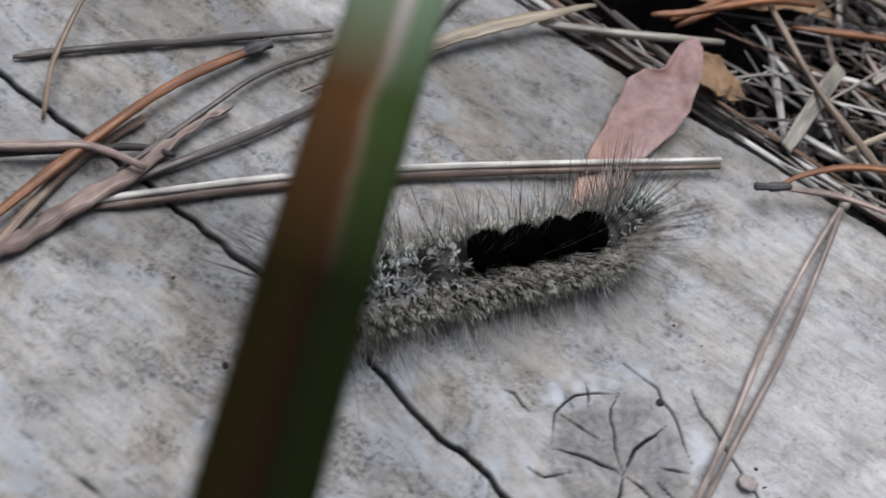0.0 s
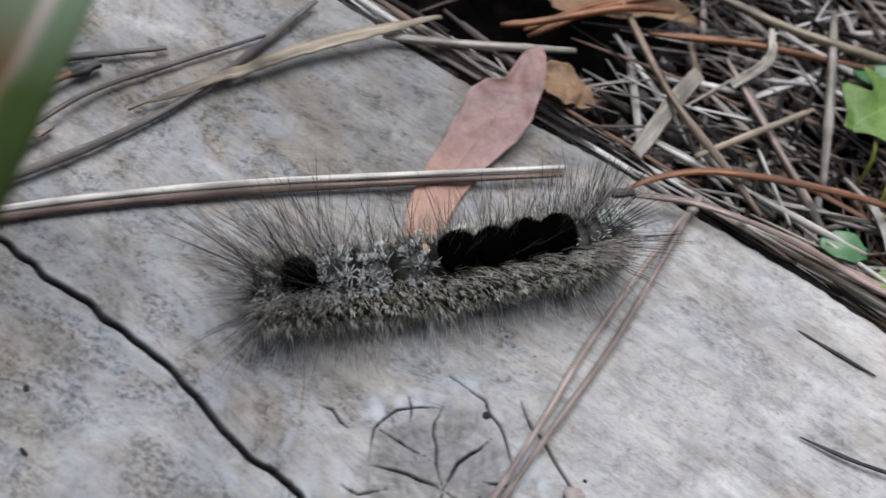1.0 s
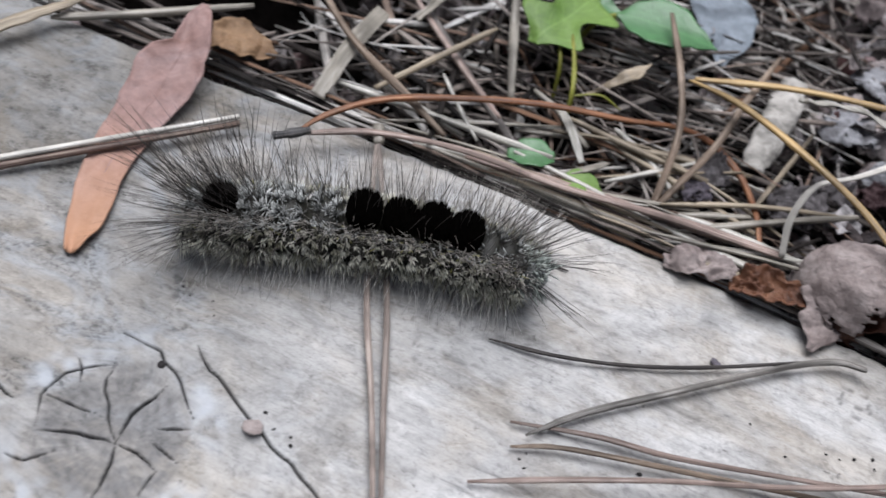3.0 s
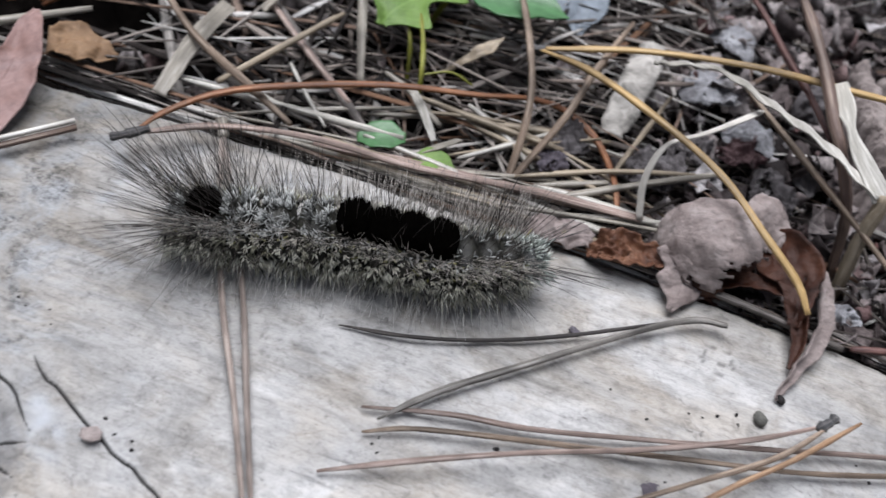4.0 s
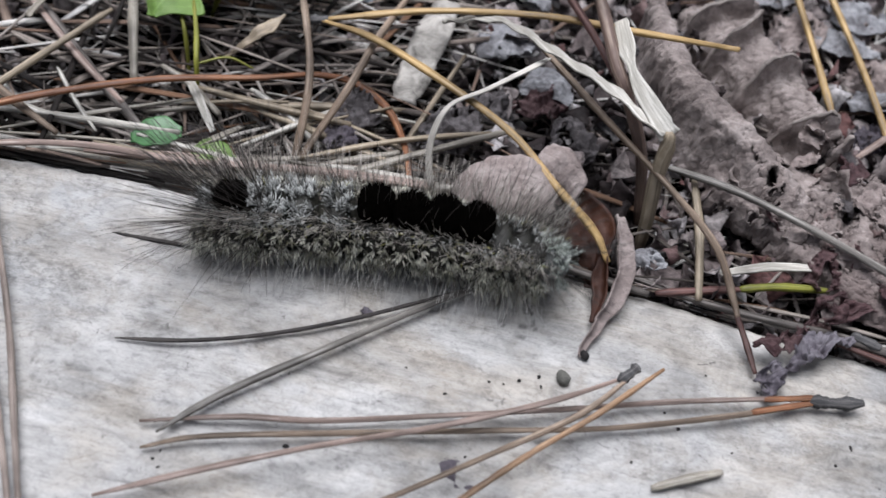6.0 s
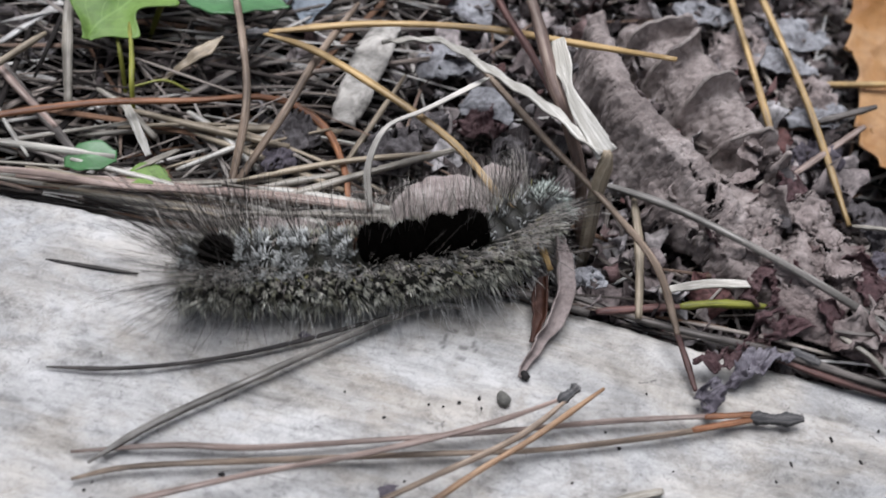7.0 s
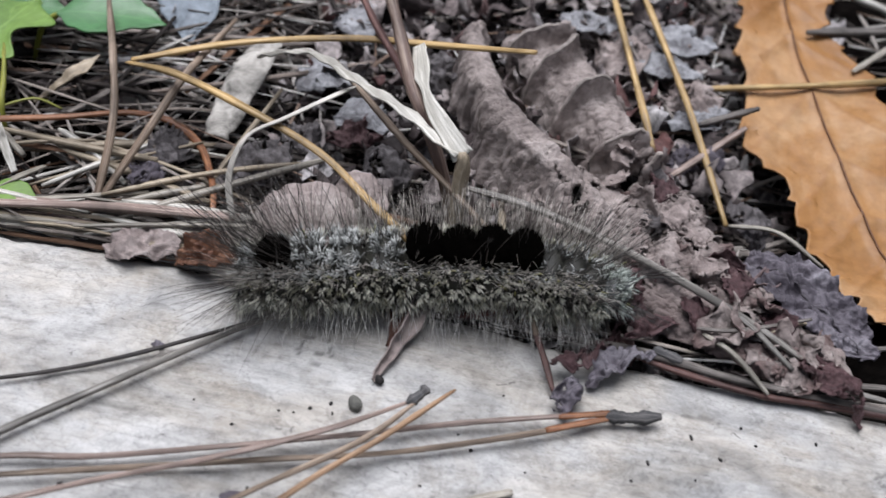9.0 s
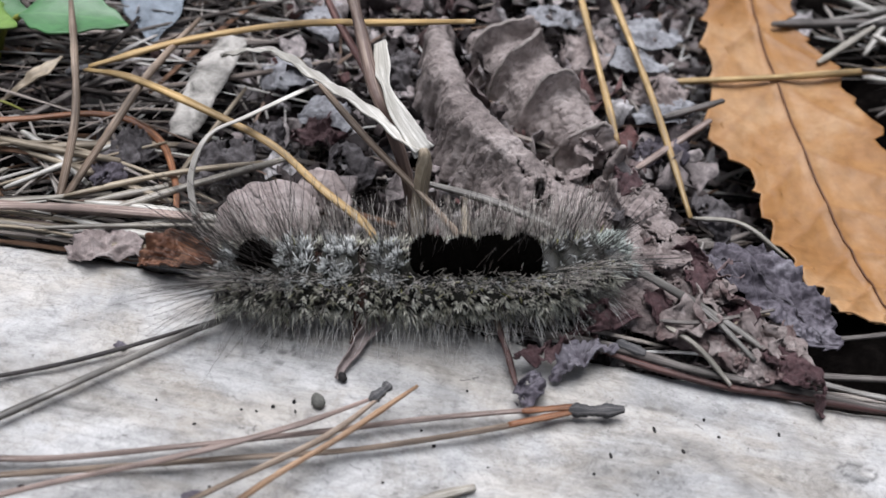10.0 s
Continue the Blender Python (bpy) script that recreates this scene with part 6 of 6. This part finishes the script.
for nm, pts, rad, mt, lab, cat_ in (
        ("pine_needle", [(23.2, 54.0, 4.6), (26.3, 46.8, 4.6), (28.4, 40.8, 3.4), (28.9, 35.0, 0.8), (28.6, 33.2, -0.5)], 0.42, NEEDLE_TAN, "upright reddish tan pine needle", "needle"),
        ("pine_needle", [(34.6, 56.0, 3.0), (32.9, 47.0, 3.8), (31.9, 40.8, 3.4), (29.9, 35.7, 1.0), (28.8, 33.0, -0.5)], 0.42, NEEDLE_TAN, "slanting brown pine needle", "needle"),
        ("straw", [(5.4, 59.9, 1.2), (9.3, 48.3, 1.8), (13.0, 38.6, 0.8)], 0.55, STRAW_PALE, "straight pale cream straw in the litter", "straw"),
        ("twig", [(-13.5, 46.5, 0.5), (-3.6, 37.2, 2.0), (4.7, 32.7, 2.2), (9.6, 30.6, 1.6)], 0.45, NEEDLE_TAN, "brown dry twig aslant to the plank", "twig"),
        ("straw", [(8.6, 45.1, 2.2), (1.9, 32.1, 2.0)], 0.4, STRAW_TAN, "thin grey-tan straw across the litter", "straw"),
        ("pine_needle", [(1.0, 46.0, 0.2), (9.9, 38.3, 0.4), (16.5, 33.2, 0.2)], 0.5, NEEDLE_GREY, "grey dead pine needle in the litter", "needle"),
        ("pine_needle", [(-1.0, 47.0, 0.2), (6.9, 40.3, 0.8), (13.0, 36.0, 0.6)], 0.4, NEEDLE_PINK, "pinkish grey dead pine needle in the litter", "needle"),
        ("pine_needle", [(-20.0, 33.5, 1.5), (-17.2, 36.2, 2.0), (-12.1, 43.4, 2.0), (-8, 48, 1.0)], 0.45, NEEDLE_ORANGE, "orange dead pine needle behind the pink leaf", "needle"),
        ("pine_needle", [(-8.5, 43.5, 1.0), (1.3, 50.2, 1.2), (12.8, 56.5, 1.0), (22, 61, 2.0)], 0.45, NEEDLE_ORANGE, "orange-brown dead pine needle in litter", "needle"),
        ("straw", [(-5.2, 52.9, 1.4), (2.3, 53.8, 1.8), (12.8, 57.5, 1.6), (20, 61, 1)], 0.6, STRAW_TAN, "pinkish tan straw in the litter", "straw"),
        ("straw", [(-27.7, 25.2, 0.8), (-21.4, 29.3, 1.2), (-13.0, 36.3, 1.0)], 0.5, STRAW_PALE, "pale flat straw beside the plank", "straw"),
        ("pine_needle", [(16.3, 55.8, 3.6), (25.4, 61.4, 3.2), (31, 65, 2)], 0.4, NEEDLE_ORANGE, "orange pine needle behind green leaves", "needle"),
        ("stem", [(44.6, 60.0, 7.0), (46.3, 57.4, 7.2), (48.5, 53.4, 7.4), (51.5, 48.6, 7.6), (54.4, 43.6, 7.4)], 0.4, STEM_RED, "reddish brown dead plant stem", "stem"),
        ("stem", [(48.2, 56.5, 11.4), (49.7, 53.2, 11.2), (51.5, 48.8, 10.8), (53.6, 44.0, 9.4), (55.0, 42.0, 8.2), (57.4, 39.4, 4.0), (58.6, 37.4, -2.0)], 0.66, STEM_DRAB, "brown dead plant stem with a pale sheath", "stem"),
        ("twig", [(58.4, 40.6, 2.5), (65.9, 38.5, 3.4), (75.4, 35.0, 3.2), (83.4, 31.6, 2.4), (88.5, 29.2, 1.4)], 0.4, NEEDLE_SILVER, "long thin grey twig over the crumpled leaf", "twig"),
        ("twig", [(45.5, 50.2, 5.4), (53.1, 41.7, 6.0), (60.1, 36.2, 4.6), (64.3, 32.3, 3.6), (66.4, 28.6, 2.0), (66.9, 27.4, 1.6)], 0.36, NEEDLE_TAN, "thin jointed brown-grey stem", "twig"),
        ("twig", [(66.7, 27.8, 1.7), (67.8, 25.8, 1.0), (68.8, 23.4, 0.6)], 0.3, STEM_RED, "thin red-brown end of a stem on the plank", "twig"),
        ("pine_needle", [(69.1, 73.2, 1.2), (72.5, 59.4, 1.2), (75.0, 51.0, 0.2)], 0.4, NEEDLE_YELLOW, "straight yellow-tan pine needle", "needle"),
        ("pine_needle", [(72.0, 74.0, 1.2), (77.5, 57.6, 1.0), (82.0, 44.5, -1.0)], 0.4, NEEDLE_YELLOW, "long straight yellow-tan pine needle", "needle"),
        ("straw", [(82.1, 44.2, -0.6), (86.4, 44.3, -0.5), (90.6, 42.2, -1.6)], 0.26, STRAW_PALE, "thin pale straw over dark litter", "straw"),
        ("pine_needle", [(78.0, 61.2, -0.8), (89.6, 64.7, -0.9), (98.8, 67.6, -0.8), (110.3, 71.4, -0.9)], 0.42, NEEDLE_YELLOW, "yellow pine needle lying over the orange leaf", "needle"),
        ("straw", [(79.6, 30.2, 2.0), (82, 28.6, 2.2), (84.9, 26.4, 1.0)], 0.26, STRAW_PALE, "short pale straw at the plank's edge", "straw"),
        ("straw", [(79.0, 30.3, 2.4), (82.3, 30.7, 2.6), (88.1, 33.5, 2.0)], 0.22, NEEDLE_GREY, "short pale straw across a leaf", "straw"),
        ("straw", [(80.8, 33.2, 2.4), (83.4, 31.0, 2.6), (86.6, 28.6, 1.6)], 0.3, NEEDLE_SILVER, "tan straw over the crumpled leaf", "straw"),
        ("stem", [(67.0, 30.6, 1.0), (70, 31.5, 1.2), (74.2, 32.4, 1.0)], 0.42, STEM_GREEN, "yellow-green fresh stem piece", "stem"),
        ("stem", [(60.5, 28.7, 0.6), (64, 29.7, 0.9), (67.4, 30.7, 1.0)], 0.4, STEM_RED, "red-brown stem piece in the litter", "stem"),
        ("straw", [(62.3, 40.0, 2.0), (63.2, 34.5, 2.0), (63.9, 28.8, 0.8)], 0.45, STRAW_TAN, "upright tan straw among dead leaves", "straw"),
        ("stick", [(56.5, 30.4, 0.2), (66, 28.8, 0.5), (75.5, 28.3, 0.8), (82.1, 27.3, 0.9), (90.6, 27.0, 0.8), (101, 26.6, 0.5)], 0.4, NEEDLE_GREY, "grey-brown stick along the plank's edge", "stick"),
        ("twig", [(74.5, 28.0, 0.5), (80.1, 27.0, 0.5), (84.8, 26.5, 0.5), (89.2, 26.6, 0.6), (96.7, 26.7, 0.6), (104, 27.0, 0.6)], 0.34, STEM_RED, "thin red-brown twig along the plank's edge", "twig"),
        ("straw", [(84.6, 31.1, 2.0), (86.4, 32.5, 2.2), (87.9, 33.6, 1.2)], 0.26, STRAW_TAN, "short tan straw over a purple leaf", "straw"),
        ("straw", [(91.0, 28.6, 0.2), (96.0, 28.0, 0.4), (103.0, 27.9, 0.2)], 0.3, NEEDLE_SILVER, "pale grey straw along the plank's edge", "straw"),
        ("straw", [(90.5, 29.6, -0.8), (96.5, 30.3, -0.6), (104.0, 31.6, -1.0)], 0.34, NEEDLE_GREY, "grey-brown straw in the dark gap beside the plank", "straw"),
        ("straw", [(94.0, 34.4, -1.8), (98.0, 35.4, -1.4), (103.0, 37.2, -1.6)], 0.28, NEEDLE_GREY, "thin grey straw under the orange leaf", "straw"),
        ("straw", [(86.5, 31.4, 1.6), (89.0, 31.6, 1.3), (91.4, 30.4, 0.4)], 0.2, STRAW_TAN, "short thin tan straw beside a purple leaf", "straw"),
        ("stick", [(76.0, 28.6, 1.0), (78.3, 27.9, 1.1)], 0.5, BARK_GREY, "dark stub of a stick", "stick"),
        ("stick", [(46.0, 29.8, 0.4), (52, 29.3, 0.6), (60.0, 28.6, 0.4)], 0.42, NEEDLE_GREY, "grey stick wedged at the plank's edge", "stick"),
        ("straw", [(90.0, 73.0, -0.8), (100.8, 76.0, -1.0), (110.9, 78.6, -1.0)], 0.6, NEEDLE_GREY, "grey straw behind the orange leaf", "straw"),
        ("straw", [(94.6, 68.4, -1.2), (100.6, 74.8, -0.6)], 0.45, STRAW_PALE, "short pale straw behind the orange leaf", "straw"),
        ("straw", [(79.0, 55.4, 0.2), (84.6, 58.8, 0.4)], 0.4, NEEDLE_GREY, "grey needle piece beside the orange leaf", "straw"),
        ("straw", [(76.4, 47.8, 0.2), (83.4, 56.0, 0.2)], 0.4, NEEDLE_PINK, "pinkish needle piece beside the orange leaf", "straw"),
        ("straw", [(20.0, 38.6, -0.4), (28, 40.6, 0), (36.4, 42.9, -0.4)], 0.5, STRAW_TAN, "grey-tan straw lying along the plank", "straw"),
        ("straw", [(12.0, 30.2, 0.6), (23.3, 32.0, 0.8), (32.0, 33.0, 1.0), (41.2, 34.4, 0.8)], 0.55, NEEDLE_PINK, "pale brown straw lying along the plank", "straw"),
        ("straw", [(8.0, 29.5, -0.3), (24.2, 30.5, 0.2), (40.7, 32.4, 0.4)], 0.45, STRAW_PALE, "grey straw lying along the plank", "straw"),
        ("straw", [(6.0, 29.8, 0.0), (20.0, 31.2, 0.2), (33.0, 31.2, 0.4)], 0.36, NEEDLE_PINK, "pinkish straw lying along the plank", "straw"),
        ("straw", [(14.0, 29.8, -0.5), (28.0, 30.1, -0.2), (38.0, 31.0, 0.0)], 0.45, STRAW_TAN, "tan straw tucked beside the plank", "straw")):
    stalk(nm, pts, 0.84 * rad, mt, lab, cat_, IN if "needle" in nm else "", n=24)
r = random.Random(83)
for k in range(26):
    c, a, ln = Vector((r.uniform(99, 112), r.uniform(64, 84), r.uniform(-2.6, 0.2))), r.gauss(0.35, 0.55), r.uniform(3, 8)
    c.x = max(c.x, 97.5 + 0.27 * (72 - c.y) + ln * abs(math.cos(a)))
    e = Vector((math.cos(a) * ln, math.sin(a) * ln, r.gauss(0, 0.3)))
    stalk("straw", [c - e, c + Vector((0, r.uniform(-0.4, 0.4), 0.2)), c + e], r.choice((0.2, 0.28, 0.36, 0.5)), (NEEDLE_SILVER, STRAW_CREAM, NEEDLE_GREY)[k % 3], ("silvery dead needle behind the orange leaf", "bleached straw behind the orange leaf", "grey dead needle behind the orange leaf")[k % 3], "straw", "straws behind the orange leaf", n=14, sides=7)
r = random.Random(77)
for k in range(44):
    x, y = r.uniform(4, 40), 28.9 + 13 * r.random() ** 1.6
    a, ln = r.gauss(0.1, 0.12 if y < 34 else 0.45), r.uniform(4, 11)
    z, e = r.uniform(-0.4, 1.0), Vector((math.cos(a) * ln, math.sin(a) * ln, r.gauss(0, 0.3)))
    c = Vector((x, max(y, edge_at(x) + 0.6 + abs(e.y)), z))
    stalk("straw", [c - e, c + Vector((0, r.uniform(-0.4, 0.4), 0.2)), c + e], r.choice((0.14, 0.2, 0.26, 0.34)), (STRAW_PALE, STRAW_CREAM, STRAW_TAN)[k % 3], ("thin pale straw among dead needles", "thin bleached straw among dead needles", "thin tan straw among dead needles")[k % 3], "straw", "loose straws beside the plank", n=14, sides=7)

for nm, axis, w, mt, lab, kw in (
        ("dry_grass", [(40.9, 33.6, 1.4), (40.1, 35.9, 4.0), (40.9, 38.7, 6.0), (43.8, 40.7, 7.0), (47.3, 45.3, 6.4), (48.4, 48.2, 5.0)], [0.25, 0.32, 0.3, 0.34, 0.42, 0.2], STRAW_WHITE, "thin pale curled grass blade", dict(roll=30)),
        ("dry_grass", [(37.8, 52.2, 2.4), (38.8, 51.6, 3.4), (43.4, 50.0, 6.0), (48.4, 45.5, 8.0), (53.6, 41.6, 9.0), (58.4, 38.4, 8.4)], [0.2, 0.45, 0.5, 0.6, 0.6, 0.5], STRAW_CREAM, "pale twisted dry grass blade", dict(roll=15, wave=0.15)),
        ("dry_grass", [(53.2, 48.4, 10.2), (54.2, 44.6, 10.4), (55.6, 41.8, 9.8), (58.8, 38.4, 8.4)], [0.55, 0.8, 0.35, 0.7, 0.95], STRAW_CREAM, "short white dry grass blade at a joint", dict(roll=-30)),
        ("dry_grass", [(-2.4, 43.0, 0.6), (-2.6, 36.0, 1.4), (-2.6, 29.6, 0.8)], [0.75, 0.85, 0.8, 0.7], STRAW_PALE, "flat pale shred of straw", dict(roll=20)),
        ("dry_grass", [(65.2, 31.2, 1.8), (69.0, 32.6, 2.2), (73.2, 34.0, 1.6)], [0.3, 0.42, 0.45, 0.35], STRAW_CREAM, "short white shred of straw", dict(roll=10)),
        ("dry_grass", [(37.4, 57.5, 0.2), (36.8, 51.0, 1.2), (36.2, 43.5, 0.2)], [1.2, 1.7, 1.6, 1.3], BARK_WHITE, "broad bleached piece of stalk with rough bark", dict(cup=-0.3, roll=0, crumple=0.3, wrinkle=0.12)),
        ("dry_grass", [(17.2, 40.6, 0.6), (19.4, 37.6, 1.4), (21.6, 34.8, 1.0)], [0.35, 0.4, 0.38, 0.3], STRAW_CREAM, "small white shred of straw", dict(roll=-10)),
        ("dry_grass", [(21.0, 33.2, 1.0), (22.6, 34.4, 1.4), (23.6, 36.2, 0.8)], [0.4, 0.45, 0.45, 0.35], STRAW_PALE, "small folded pale shred", dict(roll=25)),
        ("dry_grass", [(18.8, 44.4, -0.4), (21.6, 46.6, 1.4), (23.4, 49.6, 1.6)], [0.15, 0.45, 0.7, 0.15], STRAW_TAN, "small tan shred of dry leaf", dict(roll=10, crumple=0.4)),
        ("dry_grass", [(1.0, 43.4, 0.8), (2.4, 48.0, 2.2), (1.0, 53.0, 1.2)], [0.25, 0.5, 0.42, 0.25], STRAW_PALE, "bent pale strip of dry grass", dict(cup=0.5, crumple=0.4))):
    ob = sheet(nm, axis, w, mt, n=40, m=10, thick=0.14, teeth=lambda u, v: 0.14 * noise.noise(Vector((u * 7, v * 2, 3.0))) + (0.5 * noise.noise(Vector((v * 4, 9.0, u * 5))) if u < 0.06 or u > 0.94 else 0.0), seed=len(bpy.data.objects) % 50, **kw)
    tagged(ob, lab, "straw")
stalk("straw_joint", [(58.7, 38.5, 8.6), (58.9, 38.2, 7.4), (58.8, 37.4, 4.0), (59.1, 36.2, 0.0), (59.2, 35.7, -3.0)], 0.64, STRAW_TAN, "thick pale straw joint standing in the litter", "straw", n=12, sides=8, lumps=0.1)

# near grass blade that hangs over the plank
tall = thing("tall_grass", "green grass blade with a brown dying stripe, hanging over the plank", "grass")
sheet("blade", [(30, -150, -16), (10, -118, 10), (-4, -75, 31), (-10.8, -44, 37.6), (-14.4, -35.2, 38), (-18.3, -26.5, 38.8), (-23.1, -15.5, 40), (-27.5, -5.5, 40.6), (-35, 12, 39)], [2.2, 2.3, 2.3, 2.2, 2.15, 2.1, 2.0, 1.8, 0.2], GRASS, tall, cup=-0.15, n=80, m=10, thick=0.18)


# ---------------------------------------------------------------- loose litter
def under_oak(x, y, reach):
    d = x - (88.0 + (78 - y) * 0.27)
    return 29 < y < 92 and -reach < d < (reach if y < 64 else 5.5)


def in_hollow(x, y):
    """The dark hollow behind the plank."""
    return ((x + 27) / 20) ** 2 + ((y - 46) / 16) ** 2 < 1


def needle_litter():
    r = random.Random(11)
    verts, faces, run, turn = [], [], [], []
    for k in range(2800):
        x, y = r.uniform(-60, 112), 27.5 + 62 * r.random() ** 1.3
        if x > 42 and r.random() < 0.2 or x < 0 and r.random() < 0.35 or in_hollow(x, y) and r.random() < 0.96:
            continue
        a = r.gauss(0.12, 0.35) if r.random() < 0.6 else r.uniform(-1.6, 1.6)
        if y < 31:
            a = r.gauss(0.05, 0.1)
        ln = r.uniform(6, 27) if y > 31 else r.uniform(8, 24)
        if x > 42:
            ln *= 0.6
        d = Vector((math.cos(a), math.sin(a), r.gauss(0, 0.05)))
        deep = r.random() if y > 31 else 0.45 + 0.55 * r.random()
        c = Vector((x, y, -5.2 + 5.2 * deep + (0.5 if x < 42 else -0.6)))
        if y < 31:
            c.z = -1.6 + 2.0 * r.random()
        if in_hollow(x, y):
            c.z -= 3.0
        p, q = c - d * ln / 2, c + d * ln / 2
        p.y, q.y = max(p.y, edge_at(p.x) + 0.5), max(q.y, edge_at(q.x) + 0.5)
        if any(under_oak(e.x, e.y, 13) for e in (p, c, q)):
            p.z, q.z = min(p.z, -7.5), min(q.z, -7.5)
        mid = (p + q) / 2 + Vector((0, 0, r.uniform(-0.3, 0.6)))
        a1, a2 = fibre_attrs([p, mid, q], 6, 6)
        run += a1
        turn += a2
        v, f = tube_data([p, mid, q], r.choice((0.09, 0.13, 0.17, 0.22, 0.28, 0.4)) * r.uniform(0.8, 1.15) * (0.7 if x > 42 else 1.0), 6, 6, r.uniform(0.3, 0.75), seed=k, base=len(verts))
        verts += v
        faces += f
    return tagged(mesh_object("needle_litter", verts, faces, NEEDLE_LITTER, attrs={"run": run, "round": turn}), "layer of dead grey-brown pine needles and straw", "needle litter", kind="stuff")


def leaf_crumbs():
    r = random.Random(12)
    verts, faces = [], []
    for k in range(13000):
        x = r.uniform(-62, 115)
        if x < 40 and r.random() < 0.82:
            continue
        y = 28 + 66 * r.random() ** 1.15
        if in_hollow(x, y) or ((x - 87) / 6) ** 2 + ((y - 45) / 7) ** 2 < 1 and r.random() < 0.85 or x > 85 and y < 41 and (x > 94 or r.random() < 0.8) or x > 94 and y > 56:
            continue
        size = r.choice((r.uniform(0.2, 0.5), r.uniform(0.3, 0.9), r.uniform(0.6, 1.5), r.uniform(1.0, 2.2)))
        z = -5.6 + 5.6 * r.random() ** 1.15 + (-0.5 if x > 66 else 0.3 if x > 42 else -1.6 if x > -6 else -4.0)
        if under_oak(x, y, 12 if y > 45 else 9):
            z = min(z - 5.0, -8.0)
        c = Vector((x, max(y, edge_at(x) + 0.6 + size * 0.5), z))
        turn = Euler((r.gauss(0, 0.6), r.gauss(0, 0.6), r.uniform(0, 6.28))).to_matrix()
        b = len(verts)
        curl, fold = r.uniform(-1.0, 1.0), r.uniform(-0.8, 0.8)
        off = Vector((r.uniform(0, 90), r.uniform(0, 90), 0))
        rim = [r.uniform(0.72, 1.12) for _ in range(16)]
        for i in range(5):
            for j in range(5):
                x, y = i / 2 - 1, j / 2 - 1
                edge = rim[(3 * i + 5 * j) % 16] if max(abs(x), abs(y)) == 1 else 1.0
                q = Vector((x, y * 0.8, 0)) * (size * edge * (0.82 if abs(x * y) == 1 else 1.0))
                q.z = size * (curl * x * x + fold * x * y) + 0.5 * size * noise.noise(q * 1.5 / max(size, 0.5) + off) + 0.22 * min(1.0, size) * noise.noise(q * 3.1 + off)
                verts.append(c + turn @ q)
        for i in range(4):
            for j in range(4):
                a = b + i * 5 + j
                faces.append((a, a + 5, a + 6, a + 1))
    ob = mesh_object("leaf_crumbs", verts, faces, CRUMBS)
    s = ob.modifiers.new("thickness", "SOLIDIFY")
    s.thickness = 0.06 * MM
    return tagged(ob, "crumbled dark brown and grey dead leaves", "leaf crumbs", kind="stuff")


needle_litter()
leaf_crumbs()


# ---------------------------------------------------------------- what moves
def motions():
    body, parts = [], [[] for _ in segments]
    for row in SPINE:
        mid, poses = spine_poses(row)
        body.append((row[0], mid))
        for k, m in enumerate(poses):
            parts[k].append((row[0], mid.inverted() @ m))
    walk(caterpillar, body)
    for seg, rows in zip(segments, parts):
        walk(seg, rows)
    # it presses the rust-red flap of the curled leaf down as it climbs over
    walk(rust_flap, [(0.0, pose(0, 0, 0)), (5.6, pose(0, 0, 0)), (6.6, pose(0, 0, -4.8 * MM)), (10.0, pose(0, 0, -4.8 * MM))])
    # it also lifts and turns the forked needles about their base
    walk(forked, [(t, pose((27.2 + d[0]) * MM, (47.6 + d[1]) * MM, (3.6 + d[2]) * MM, *a) @ pose(-27.2 * MM, -47.6 * MM, -3.6 * MM)) for t, d, a in FORKED])
    # the caterpillar pushes the pair of needles round its root
    walk(swept, [(t, pose(4.2 * MM, 28.2 * MM, 0.9 * MM, 0, 0, a)) for t, a in SWEEP])


FORKED = [(0.0, (0, 0, 0), (0, 0, 0)), (5.0, (0, 0, 0), (0, 0, 0)), (5.5, (0.0, 0.6, -0.1), (1.0, 2.0, 1.4)), (7.0, (0.0, 2.1, -0.6), (0.0, 3.8, 2.4)), (7.5, (0.2, 2.3, 0.0), (0.2, 4.8, 1.8)),
          (8.0, (0.4, 1.5, 0.6), (1.4, 4.8, 2.4)), (8.5, (0.4, 1.0, 0.4), (0.4, 5.6, 5.0)), (9.0, (-0.2, -0.2, 0.0), (1.0, 4.4, 7.8)), (9.5, (-0.7, -0.2, -1.2), (2.6, 0.0, 9.2)), (10.0, (-1.4, 0.9, -2.0), (3.6, -1.6, 8.6))]
SWEEP = [(0.0, -87.7), (0.5, -88.2), (1.0, -91.2), (1.5, -89.2), (2.0, -88.0), (2.5, -83.0), (2.7, -68.5), (3.2, -64.5), (4.0, -62.0), (5.0, -61.9), (10.0, -61.9)]
motions()
